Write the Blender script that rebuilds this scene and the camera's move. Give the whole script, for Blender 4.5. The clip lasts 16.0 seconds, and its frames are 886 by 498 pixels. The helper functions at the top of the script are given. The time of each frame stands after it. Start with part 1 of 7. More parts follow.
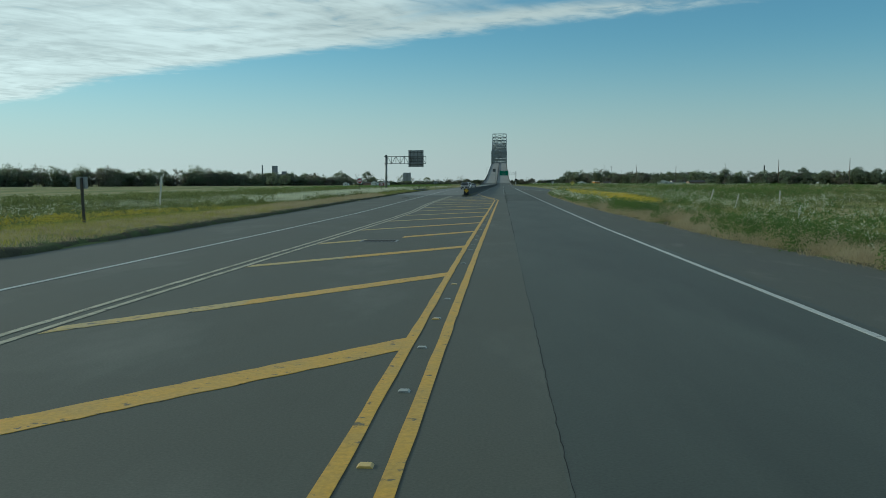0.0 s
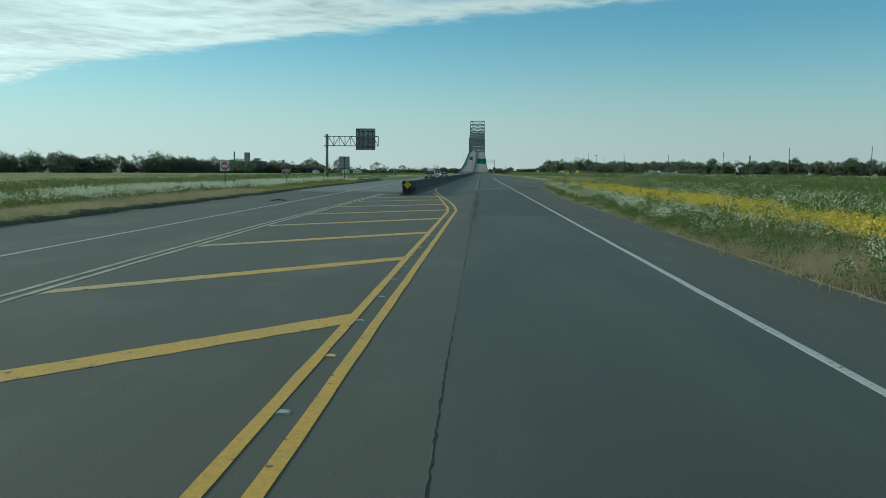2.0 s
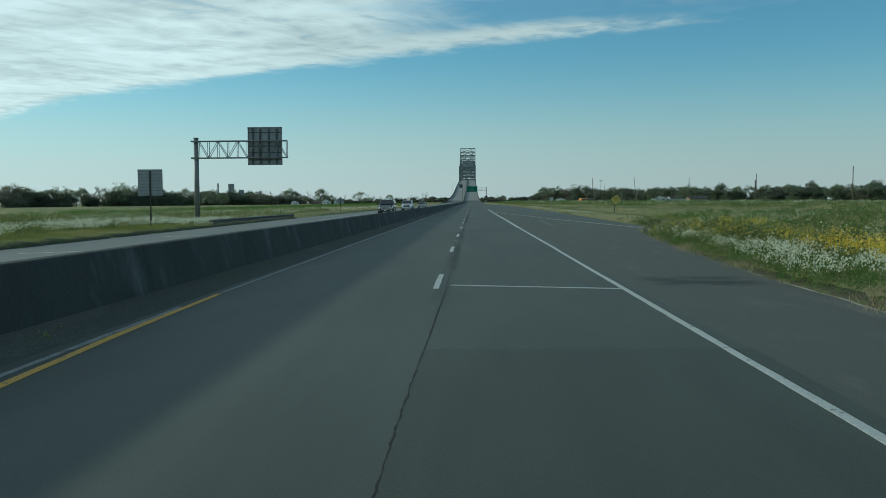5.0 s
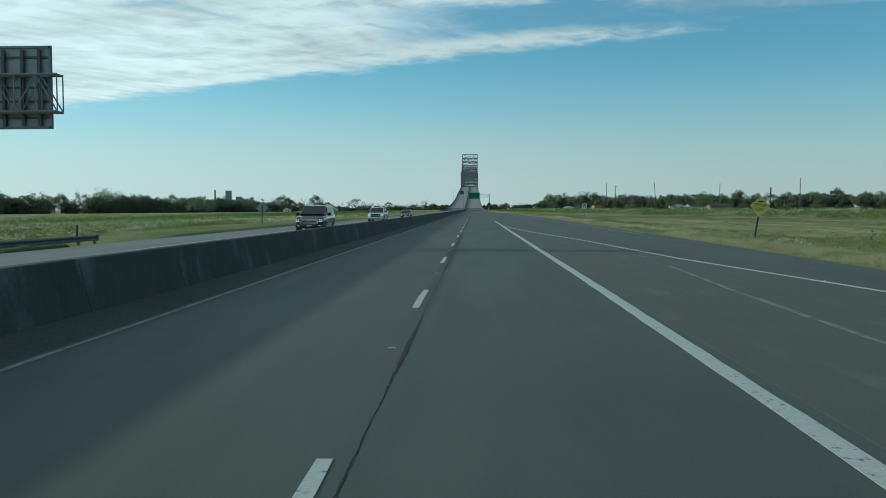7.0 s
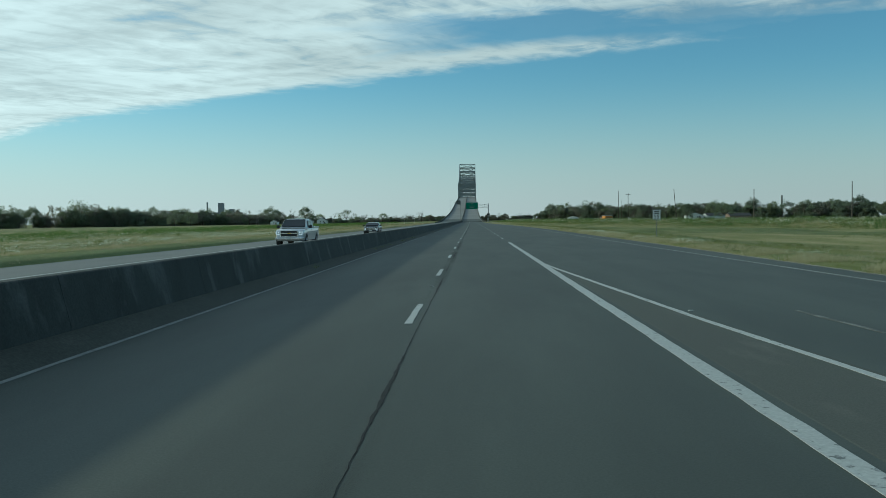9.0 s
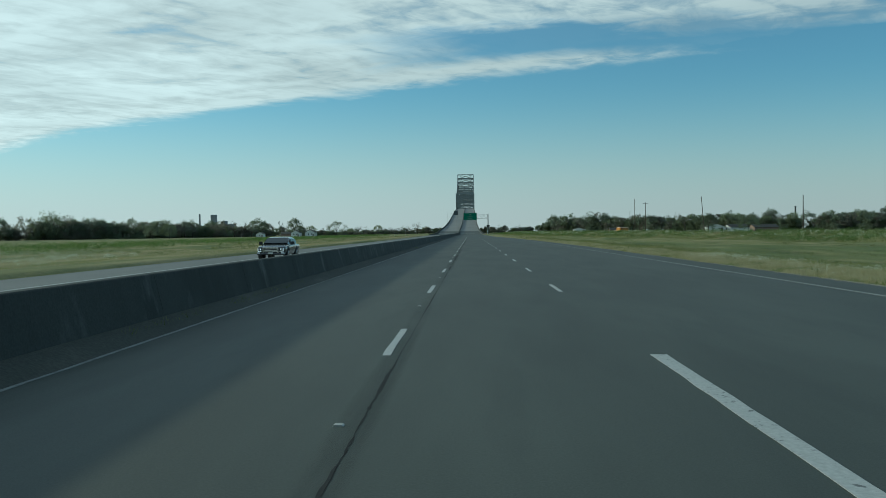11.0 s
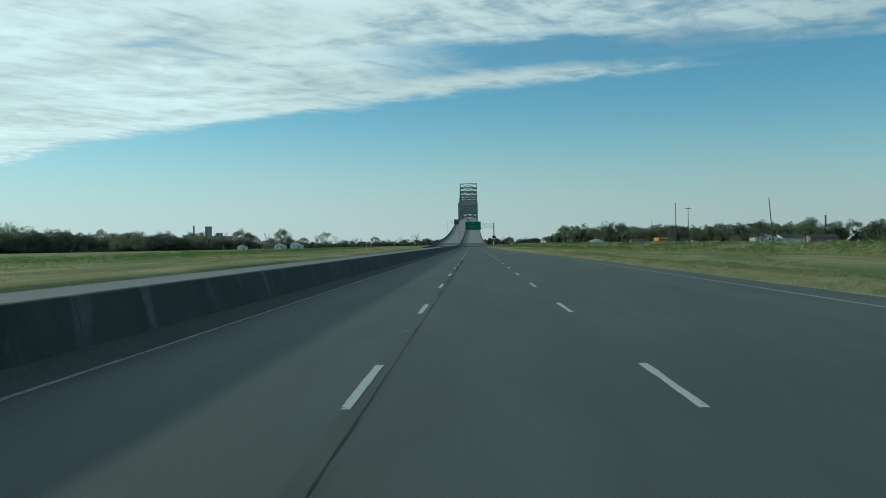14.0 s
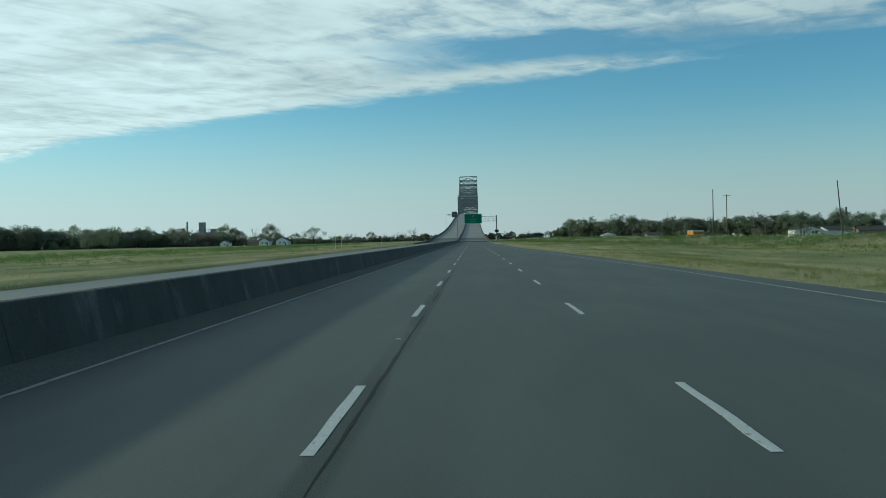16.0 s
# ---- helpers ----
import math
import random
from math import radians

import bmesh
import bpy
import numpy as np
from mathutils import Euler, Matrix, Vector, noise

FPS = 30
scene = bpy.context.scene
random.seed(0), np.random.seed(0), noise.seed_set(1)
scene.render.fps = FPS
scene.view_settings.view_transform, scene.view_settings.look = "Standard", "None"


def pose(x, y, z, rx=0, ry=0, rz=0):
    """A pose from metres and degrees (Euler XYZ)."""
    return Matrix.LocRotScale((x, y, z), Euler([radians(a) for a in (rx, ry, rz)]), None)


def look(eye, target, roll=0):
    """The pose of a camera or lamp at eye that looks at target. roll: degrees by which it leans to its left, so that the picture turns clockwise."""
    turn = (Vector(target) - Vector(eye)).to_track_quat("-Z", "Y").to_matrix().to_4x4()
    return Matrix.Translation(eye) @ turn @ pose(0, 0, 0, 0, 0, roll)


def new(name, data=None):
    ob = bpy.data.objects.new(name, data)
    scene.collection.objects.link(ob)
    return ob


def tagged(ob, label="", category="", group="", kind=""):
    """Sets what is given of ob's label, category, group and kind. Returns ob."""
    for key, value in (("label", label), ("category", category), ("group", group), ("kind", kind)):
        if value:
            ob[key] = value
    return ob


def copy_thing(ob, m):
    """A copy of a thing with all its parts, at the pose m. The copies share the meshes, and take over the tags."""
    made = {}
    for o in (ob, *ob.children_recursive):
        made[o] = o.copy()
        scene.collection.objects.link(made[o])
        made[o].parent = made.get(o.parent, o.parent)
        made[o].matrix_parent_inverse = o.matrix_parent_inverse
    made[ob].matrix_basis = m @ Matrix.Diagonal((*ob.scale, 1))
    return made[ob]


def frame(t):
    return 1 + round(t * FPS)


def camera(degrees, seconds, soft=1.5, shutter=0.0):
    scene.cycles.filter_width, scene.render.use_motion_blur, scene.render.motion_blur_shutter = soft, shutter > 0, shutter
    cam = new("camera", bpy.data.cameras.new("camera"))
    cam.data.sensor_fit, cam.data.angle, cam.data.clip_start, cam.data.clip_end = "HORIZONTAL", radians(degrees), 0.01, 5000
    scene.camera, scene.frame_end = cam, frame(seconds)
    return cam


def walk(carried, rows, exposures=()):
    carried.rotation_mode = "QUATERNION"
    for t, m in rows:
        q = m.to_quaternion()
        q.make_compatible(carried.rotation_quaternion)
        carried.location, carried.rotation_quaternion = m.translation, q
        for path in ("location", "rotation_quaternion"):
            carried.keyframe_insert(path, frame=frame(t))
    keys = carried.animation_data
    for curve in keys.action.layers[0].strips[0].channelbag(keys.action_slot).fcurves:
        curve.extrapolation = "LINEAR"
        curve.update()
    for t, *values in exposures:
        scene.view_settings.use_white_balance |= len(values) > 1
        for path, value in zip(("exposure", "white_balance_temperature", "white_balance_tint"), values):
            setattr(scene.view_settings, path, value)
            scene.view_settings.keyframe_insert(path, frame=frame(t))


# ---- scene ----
cam = camera(53.83, 16.0, soft=0.6)
ROWS = [
    (0.0, pose(-0.19, 0.00, 1.685, 85.68, 0.04, 3.92)),
    (0.5, pose(0.00, 12.17, 1.685, 86.00, -0.05, 3.16)),
    (1.0, pose(0.16, 24.23, 1.685, 85.92, -0.11, 2.50)),
    (1.5, pose(0.29, 36.20, 1.685, 85.39, -0.23, 2.44)),
    (2.0, pose(0.42, 48.15, 1.685, 84.93, -0.37, 2.49)),
    (2.5, pose(0.51, 60.17, 1.685, 84.62, -0.55, 2.60)),
    (3.0, pose(0.53, 72.28, 1.685, 85.02, -0.56, 2.49)),
    (3.5, pose(0.54, 84.33, 1.685, 85.96, -0.16, 2.25)),
    (4.0, pose(0.57, 96.13, 1.685, 86.40, -0.12, 2.05)),
    (4.5, pose(0.62, 107.98, 1.685, 86.70, 0.31, 1.94)),
    (5.0, pose(0.69, 120.12, 1.685, 86.85, 0.37, 1.92)),
    (5.5, pose(0.79, 132.72, 1.685, 87.00, 0.34, 1.95)),
    (6.0, pose(0.88, 145.53, 1.685, 87.14, 0.29, 2.01)),
    (6.5, pose(0.96, 158.32, 1.685, 87.26, 0.24, 2.06)),
    (7.0, pose(0.99, 170.85, 1.685, 87.34, 0.24, 2.07)),
    (7.5, pose(0.98, 183.18, 1.685, 87.45, 0.27, 2.06)),
    (8.0, pose(0.98, 195.48, 1.685, 87.85, 0.57, 1.84)),
    (8.5, pose(1.00, 207.79, 1.685, 88.02, 0.65, 1.75)),
    (9.0, pose(1.04, 220.22, 1.685, 88.08, 0.63, 1.94)),
    (9.5, pose(1.09, 232.90, 1.685, 88.14, 0.35, 2.07)),
    (10.0, pose(1.14, 245.71, 1.685, 88.49, 0.47, 1.97)),
    (10.5, pose(1.17, 258.49, 1.685, 88.68, 0.55, 1.91)),
    (11.0, pose(1.16, 271.21, 1.685, 88.87, 0.64, 1.84)),
    (11.5, pose(1.13, 283.90, 1.685, 89.05, 0.73, 1.79)),
    (12.0, pose(1.13, 296.57, 1.685, 89.20, 0.79, 1.77)),
    (12.5, pose(1.16, 309.24, 1.685, 89.29, 0.81, 1.79)),
    (13.0, pose(1.22, 321.92, 1.685, 89.41, 0.80, 1.89)),
    (13.5, pose(1.28, 334.61, 1.685, 89.59, 0.76, 1.93)),
    (14.0, pose(1.32, 347.36, 1.685, 89.65, 0.74, 2.06)),
    (14.5, pose(1.34, 360.10, 1.685, 89.61, 0.59, 2.16)),
    (15.0, pose(1.35, 372.80, 1.685, 89.58, 0.71, 2.18)),
    (15.5, pose(1.34, 385.50, 1.685, 89.45, 0.88, 2.18)),
    (16.0, pose(1.32, 398.21, 1.685, 89.33, 1.02, 2.08)),
]
walk(cam, ROWS, exposures=[(0.0, -0.06, 5920, -14), (0.5, -0.06, 5920, -14), (1.0, -0.01, 5920, -14), (1.5, 0.17, 5890, -18), (2.0, 0.11, 5890, -18), (2.5, 0.09, 5890, -18), (3.0, -0.20, 5890, -18), (3.5, -0.14, 5890, -18), (4.0, -0.02, 5780, -16), (4.5, 0.0, 5780, -16), (7.0, 0.11, 5780, -16), (7.5, 0.13, 5780, -16), (8.0, 0.02, 5780, -16), (8.5, 0.04, 5780, -16), (9.0, 0.02, 5780, -16), (9.5, 0.04, 5780, -16), (10.0, -0.06, 5780, -16), (12.5, 0.04, 5780, -16), (16.0, 0.04, 5780, -16)])

# ---------------------------------------------------------------- world and sun
SUN_EL, SUN_AZ = radians(16.6), radians(-74.4)    # low sun from the left, a little ahead
world = bpy.data.worlds.new("sky")
scene.world = world
world.use_nodes = True
wt = world.node_tree
wt.nodes.clear()


def wnode(kind, **kw):
    n = wt.nodes.new(kind)
    for k, v in kw.items():
        n.inputs[k].default_value = v
    return n


def wmath(op, a, b=None, c=None, clamp=False):
    n = wt.nodes.new("ShaderNodeMath")
    n.operation, n.use_clamp = op, clamp
    for i, v in enumerate((a, b, c)):
        if v is None:
            continue
        if isinstance(v, (int, float)):
            n.inputs[i].default_value = v
        else:
            wt.links.new(v, n.inputs[i])
    return n.outputs[0]


def wramp(v, lo, hi, a=0.0, b=1.0):
    n = wt.nodes.new("ShaderNodeMapRange")
    n.interpolation_type = "SMOOTHSTEP"
    for i, x in zip((1, 2, 3, 4), (lo, hi, a, b)):
        n.inputs[i].default_value = x
    wt.links.new(v, n.inputs[0])
    return n.outputs[0]


sky = wt.nodes.new("ShaderNodeTexSky")
sky.sky_type, sky.sun_disc = "NISHITA", False
sky.sun_elevation, sky.sun_rotation = SUN_EL, SUN_AZ
sky.air_density, sky.dust_density, sky.ozone_density = 1.0, 0.1, 3.6
coord = wt.nodes.new("ShaderNodeTexCoord")
sep = wt.nodes.new("ShaderNodeSeparateXYZ")
wt.links.new(coord.outputs["Generated"], sep.inputs[0])
dx, dy, dz = sep.outputs
up = wmath("MAXIMUM", dz, 0.02)
px, py = wmath("DIVIDE", dx, up), wmath("DIVIDE", dy, up)      # a flat, high cloud deck
# how far inside the edge of a sheet of high cloud, and the run of that edge
left_bow = wmath("MINIMUM", wmath("MAXIMUM", wmath("SUBTRACT", -2.6, px), 0.0), 2.9)
across = wmath("SUBTRACT", wmath("SUBTRACT", 5.87, wmath("MULTIPLY", px, 0.63)), py)
across = wmath("ADD", across, wmath("MULTIPLY", wmath("MULTIPLY", left_bow, left_bow), 0.10))
along = wmath("SUBTRACT", px, wmath("MULTIPLY", py, 0.63))


def cloud_noise(sa, sc, scale, detail, rough, off):
    comb = wt.nodes.new("ShaderNodeCombineXYZ")
    wt.links.new(wmath("MULTIPLY", along, sa), comb.inputs[0])
    wt.links.new(wmath("MULTIPLY", across, sc), comb.inputs[1])
    comb.inputs[2].default_value = off
    n = wt.nodes.new("ShaderNodeTexNoise")
    n.inputs["Scale"].default_value, n.inputs["Detail"].default_value = scale, detail
    n.inputs["Roughness"].default_value, n.inputs["Distortion"].default_value = rough, 0.6
    wt.links.new(comb.outputs[0], n.inputs["Vector"])
    return n.outputs[0]


broad = cloud_noise(0.42, 0.75, 1.0, 4, 0.55, 5.3)
streak = cloud_noise(0.60, 0.95, 1.5, 8, 0.56, 3.1)
fine = cloud_noise(0.95, 1.00, 3.2, 8, 0.56, 7.7)
puff = cloud_noise(1.3, 0.62, 3.4, 6, 0.55, 1.4)


def centred(v, k):
    return wmath("MULTIPLY", wmath("SUBTRACT", v, 0.5), k)


# the ragged lower edge of the sheet, thin veils trailing from it
edge = wmath("ADD", wmath("ADD", across, centred(broad, 0.55)), wmath("ADD", centred(streak, 0.62), centred(fine, 0.50)))
edge = wmath("ADD", edge, centred(puff, 0.22))
body = wramp(edge, -0.12, 0.42)
# a tongue that thins to a point, a clear wedge behind it, and broken wisps beyond
tongue = wmath("MULTIPLY", wmath("POWER", wramp(px, -0.2, 2.3, 1.0, 0.0), 1.4), 0.80)
lid = wmath("ADD", py, wmath("ADD", centred(streak, 1.1), centred(fine, 0.8)))
inner = wmath("ADD", across, wmath("ADD", centred(streak, 0.40), centred(fine, 0.34)))
wedge = wmath("MULTIPLY", wramp(wmath("SUBTRACT", inner, tongue), -0.18, 0.16), wramp(lid, 4.10, 4.55))
wedge = wmath("MULTIPLY", wedge, wramp(wmath("ADD", px, centred(streak, 1.2)), -0.80, 0.10, 0.0, 0.95))
# cover: closed towards the sun, opening into fibres on the far side
mixed = wmath("ADD", wmath("MULTIPLY", streak, 0.46), wmath("ADD", wmath("MULTIPLY", fine, 0.22), wmath("MULTIPLY", puff, 0.32)))
open_ = wramp(px, -2.2, 1.6, 0.345, 0.50)
cover = wramp(wmath("SUBTRACT", mixed, open_), -0.09, 0.09, 0.26, 1.0)
thin = wramp(px, 0.9, 3.0, 1.0, 0.42)
far = wmath("MULTIPLY", wramp(dz, 0.012, 0.07), wramp(py, 1.6, 3.3, 0.42, 1.0))
dens = wmath("MULTIPLY", wmath("SUBTRACT", body, wedge, clamp=True), wmath("MULTIPLY", wmath("MULTIPLY", thin, cover), far))
dens = wmath("MULTIPLY", dens, 0.93)
glow = wramp(dx, -0.75, 0.35, 1.22, 0.80)
shade = wmath("MULTIPLY", wramp(mixed, 0.38, 0.58, 0.80, 1.07), wramp(broad, 0.35, 0.65, 0.90, 1.06))
cloud_rgb = wt.nodes.new("ShaderNodeVectorMath")
cloud_rgb.operation = "SCALE"
cloud_rgb.inputs[0].default_value = (6.3, 6.5, 6.8)
wt.links.new(wmath("MULTIPLY", glow, shade), cloud_rgb.inputs["Scale"])
haze = wt.nodes.new("ShaderNodeMixRGB")            # pale haze low over the river plain
wt.links.new(wmath("MULTIPLY", wmath("POWER", wramp(dz, 0.0, 0.19, 1.0, 0.0), 1.4), 0.85), haze.inputs[0])
clear = wt.nodes.new("ShaderNodeMixRGB")
clear.blend_type = "MULTIPLY"
clear.inputs[0].default_value, clear.inputs[2].default_value = 1.0, (0.89, 1.02, 1.0, 1)
wt.links.new(sky.outputs[0], clear.inputs[1])
wt.links.new(clear.outputs[0], haze.inputs[1])
haze_rgb = wt.nodes.new("ShaderNodeVectorMath")    # brighter towards the sun
haze_rgb.operation = "SCALE"
haze_rgb.inputs[0].default_value = (4.58, 4.68, 5.22)
wt.links.new(wramp(dx, -0.6, 0.45, 1.20, 0.86), haze_rgb.inputs["Scale"])
wt.links.new(haze_rgb.outputs[0], haze.inputs[2])
mixc = wt.nodes.new("ShaderNodeMixRGB")
wt.links.new(dens, mixc.inputs[0])
wt.links.new(haze.outputs[0], mixc.inputs[1])
wt.links.new(cloud_rgb.outputs[0], mixc.inputs[2])
bg = wnode("ShaderNodeBackground", Strength=0.108)
wt.links.new(mixc.outputs[0], bg.inputs[0])
wout = wt.nodes.new("ShaderNodeOutputWorld")
wt.links.new(bg.outputs[0], wout.inputs[0])

sun = new("sun", bpy.data.lights.new("sun", "SUN"))
sun.data.energy, sun.data.angle, sun.data.color = 2.3, radians(2.0), (1.0, 0.88, 0.70)
sun.matrix_world = look((0, 0, 0), (-math.sin(SUN_AZ) * math.cos(SUN_EL), -math.cos(SUN_AZ) * math.cos(SUN_EL), -math.sin(SUN_EL)))
sun.location = (-60, 0, 60)

# ---------------------------------------------------------------- materials


def material(name, rgb, rough=0.8, metal=0.0, vary=0.12, scale=3.0, fine=40.0, bump=0.2, second=None, mix=(0.42, 0.62), spec=0.4,
             stretch=(1, 1, 1), random_piece=0.0, coords="Object", third=None, third_scale=0.2, third_mix=(0.5, 0.7), bump_dist=0.01, fvary=None, leafy=0.0):
    m = bpy.data.materials.new(name)
    m.use_nodes = True
    t = m.node_tree
    b = t.nodes["Principled BSDF"]
    b.inputs["Roughness"].default_value, b.inputs["Metallic"].default_value = rough, metal
    b.inputs["Specular IOR Level"].default_value = spec
    tc = t.nodes.new("ShaderNodeTexCoord")
    mp = t.nodes.new("ShaderNodeMapping")
    mp.inputs["Scale"].default_value = stretch
    place = t.nodes.new("ShaderNodeNewGeometry").outputs["Position"] if coords == "World" else tc.outputs[coords]
    t.links.new(place, mp.inputs[0])

    def noise_tex(s, detail, rough_=0.6, plain=False):
        n = t.nodes.new("ShaderNodeTexNoise")
        n.inputs["Scale"].default_value, n.inputs["Detail"].default_value, n.inputs["Roughness"].default_value = s, detail, rough_
        t.links.new(place if plain else mp.outputs[0], n.inputs["Vector"])
        return n.outputs[0]

    def ramp(v, lo, hi, a, c):
        n = t.nodes.new("ShaderNodeMapRange")
        for i, x in zip((1, 2, 3, 4), (lo, hi, a, c)):
            n.inputs[i].default_value = x
        t.links.new(v, n.inputs[0])
        return n.outputs[0]

    def mixrgb(f, a, c, kind="MIX"):
        n = t.nodes.new("ShaderNodeMixRGB")
        n.blend_type = kind
        for i, v in enumerate((f, a, c)):
            if isinstance(v, (int, float)):
                n.inputs[i].default_value = v
            elif isinstance(v, tuple):
                n.inputs[i].default_value = (*v, 1)
            else:
                t.links.new(v, n.inputs[i])
        return n.outputs[0]

    big, small = noise_tex(scale, 5), noise_tex(fine, 4, 0.65, True)
    col = rgb
    if second:
        col = mixrgb(ramp(big, mix[0], mix[1], 0, 1), rgb, second)
    if third:
        col = mixrgb(ramp(noise_tex(third_scale, 4), third_mix[0], third_mix[1], 0, 1), col, third)
    val = ramp(big, 0.25, 0.75, 1 - vary, 1 + vary)
    fv = vary if fvary is None else fvary
    val2 = ramp(small, 0.25, 0.75, 1 - fv, 1 + fv)
    mul = t.nodes.new("ShaderNodeMath")
    mul.operation = "MULTIPLY"
    t.links.new(val, mul.inputs[0])
    t.links.new(val2, mul.inputs[1])
    fac = mul.outputs[0]
    if random_piece:
        oi = t.nodes.new("ShaderNodeObjectInfo")
        m2 = t.nodes.new("ShaderNodeMath")
        m2.operation = "MULTIPLY"
        t.links.new(fac, m2.inputs[0])
        t.links.new(ramp(oi.outputs["Random"], 0, 1, 1 - random_piece, 1 + random_piece), m2.inputs[1])
        fac = m2.outputs[0]
    hs = t.nodes.new("ShaderNodeHueSaturation")
    if isinstance(col, tuple):
        hs.inputs["Color"].default_value = (*col, 1)
    else:
        t.links.new(col, hs.inputs["Color"])
    t.links.new(fac, hs.inputs["Value"])
    t.links.new(hs.outputs[0], b.inputs["Base Color"])
    if bump:
        bp = t.nodes.new("ShaderNodeBump")
        bp.inputs["Strength"].default_value, bp.inputs["Distance"].default_value = bump, bump_dist
        t.links.new(small, bp.inputs["Height"])
        t.links.new(bp.outputs[0], b.inputs["Normal"])
    if leafy:
        tr = t.nodes.new("ShaderNodeBsdfTranslucent")
        t.links.new(hs.outputs[0], tr.inputs["Color"])
        ms = t.nodes.new("ShaderNodeMixShader")
        ms.inputs[0].default_value = leafy
        t.links.new(b.outputs[0], ms.inputs[1])
        t.links.new(tr.outputs[0], ms.inputs[2])
        t.links.new(ms.outputs[0], t.nodes["Material Output"].inputs["Surface"])
    return m


M = {}
M["asphalt"] = material("asphalt", (0.065, 0.073, 0.061), 0.72, vary=0.13, fvary=0.24, scale=0.45, fine=46, bump=0.22, second=(0.074, 0.083, 0.069), stretch=(1, 0.16, 1), third=(0.055, 0.062, 0.052), third_scale=0.8, third_mix=(0.50, 0.72), spec=0.45)
M["lane_asphalt"] = material("lane_asphalt", (0.057, 0.063, 0.051), 0.74, vary=0.15, fvary=0.26, scale=0.45, fine=46, bump=0.22, second=(0.062, 0.069, 0.056), stretch=(1, 0.16, 1), third=(0.047, 0.052, 0.043), third_scale=0.8, third_mix=(0.50, 0.72), spec=0.4)
M["brown_asphalt"] = material("brown_asphalt", (0.097, 0.098, 0.077), 0.76, vary=0.20, fvary=0.24, scale=0.6, fine=46, bump=0.22, second=(0.083, 0.086, 0.070), stretch=(1, 0.35, 1), third=(0.132, 0.133, 0.110), third_scale=0.55, third_mix=(0.52, 0.74), spec=0.4)
M["old_asphalt"] = material("old_asphalt", (0.096, 0.100, 0.082), 0.85, vary=0.20, fvary=0.26, scale=0.7, fine=40, bump=0.25, second=(0.080, 0.081, 0.069), stretch=(1, 0.25, 1), third=(0.122, 0.118, 0.100), third_scale=1.6, third_mix=(0.56, 0.72))
M["pale_asphalt"] = material("pale_asphalt", (0.20, 0.20, 0.185), 0.8, vary=0.10, scale=0.4, fine=50, bump=0.3, second=(0.16, 0.16, 0.15), stretch=(1, 0.15, 1))
M["crack"] = material("crack", (0.012, 0.012, 0.011), 0.8, vary=0.3, bump=0.0)
M["yellow_paint"] = material("yellow_paint", (0.64, 0.36, 0.036), 0.55, vary=0.12, fvary=0.2, scale=2.0, fine=22, bump=0.3, second=(0.50, 0.30, 0.05), third=(0.14, 0.11, 0.055), third_scale=7.0, third_mix=(0.62, 0.66), spec=0.4)
M["worn_yellow"] = material("worn_yellow", (0.50, 0.45, 0.32), 0.6, vary=0.15, fvary=0.25, scale=2.0, fine=22, bump=0.3, second=(0.28, 0.25, 0.17), third=(0.10, 0.095, 0.08), third_scale=6.0, third_mix=(0.59, 0.66))
M["white_paint"] = material("white_paint", (0.50, 0.50, 0.465), 0.55, vary=0.12, fvary=0.2, scale=2.0, fine=22, bump=0.3, second=(0.44, 0.44, 0.41), third=(0.14, 0.14, 0.13), third_scale=8.0, third_mix=(0.61, 0.67))
M["worn_shaded_white"] = material("worn_shaded_white", (0.30, 0.30, 0.28), 0.7, vary=0.15, scale=2.0, fine=30, bump=0.25, second=(0.20, 0.20, 0.19), third=(0.09, 0.09, 0.085), third_scale=3.0, third_mix=(0.55, 0.7))
# Dark base has the shade of the barrier's sunless side in it, with pale streaks.
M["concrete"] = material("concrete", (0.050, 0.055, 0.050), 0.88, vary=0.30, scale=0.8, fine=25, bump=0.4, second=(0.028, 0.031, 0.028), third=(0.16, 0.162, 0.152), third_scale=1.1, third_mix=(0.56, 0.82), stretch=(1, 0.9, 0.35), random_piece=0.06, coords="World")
M["deck_concrete"] = material("deck_concrete", (0.27, 0.265, 0.245), 0.85, vary=0.08, scale=0.15, fine=3, bump=0.1, second=(0.225, 0.22, 0.205), random_piece=0.06)
M["galvanised"] = material("galvanised", (0.22, 0.225, 0.225), 0.55, 0.35, vary=0.12, scale=2, fine=20, bump=0.1)
M["dark_steel"] = material("dark_steel", (0.10, 0.105, 0.105), 0.55, 0.3, vary=0.15, scale=2, fine=20, bump=0.1)
M["aluminium"] = material("aluminium", (0.30, 0.31, 0.31), 0.5, 0.5, vary=0.08, scale=1.5, fine=12, bump=0.05)
M["sign_green"] = material("sign_green", (0.0, 0.16, 0.085), 0.5, vary=0.04, scale=1, fine=8, bump=0.0)
M["sign_white"] = material("sign_white", (0.72, 0.72, 0.70), 0.5, vary=0.05, scale=2, fine=15, bump=0.0)
M["sign_red"] = material("sign_red", (0.36, 0.03, 0.03), 0.5, vary=0.06, scale=2, fine=15, bump=0.0)
M["sign_yellow"] = material("sign_yellow", (0.66, 0.52, 0.12), 0.5, vary=0.06, scale=2, fine=15, bump=0.0)
M["marker_yellow"] = material("marker_yellow", (0.62, 0.36, 0.02), 0.5, vary=0.10, scale=3, fine=20, bump=0.1, second=(0.45, 0.25, 0.03))
M["sign_black"] = material("sign_black", (0.02, 0.02, 0.02), 0.5, vary=0.1, bump=0.0)
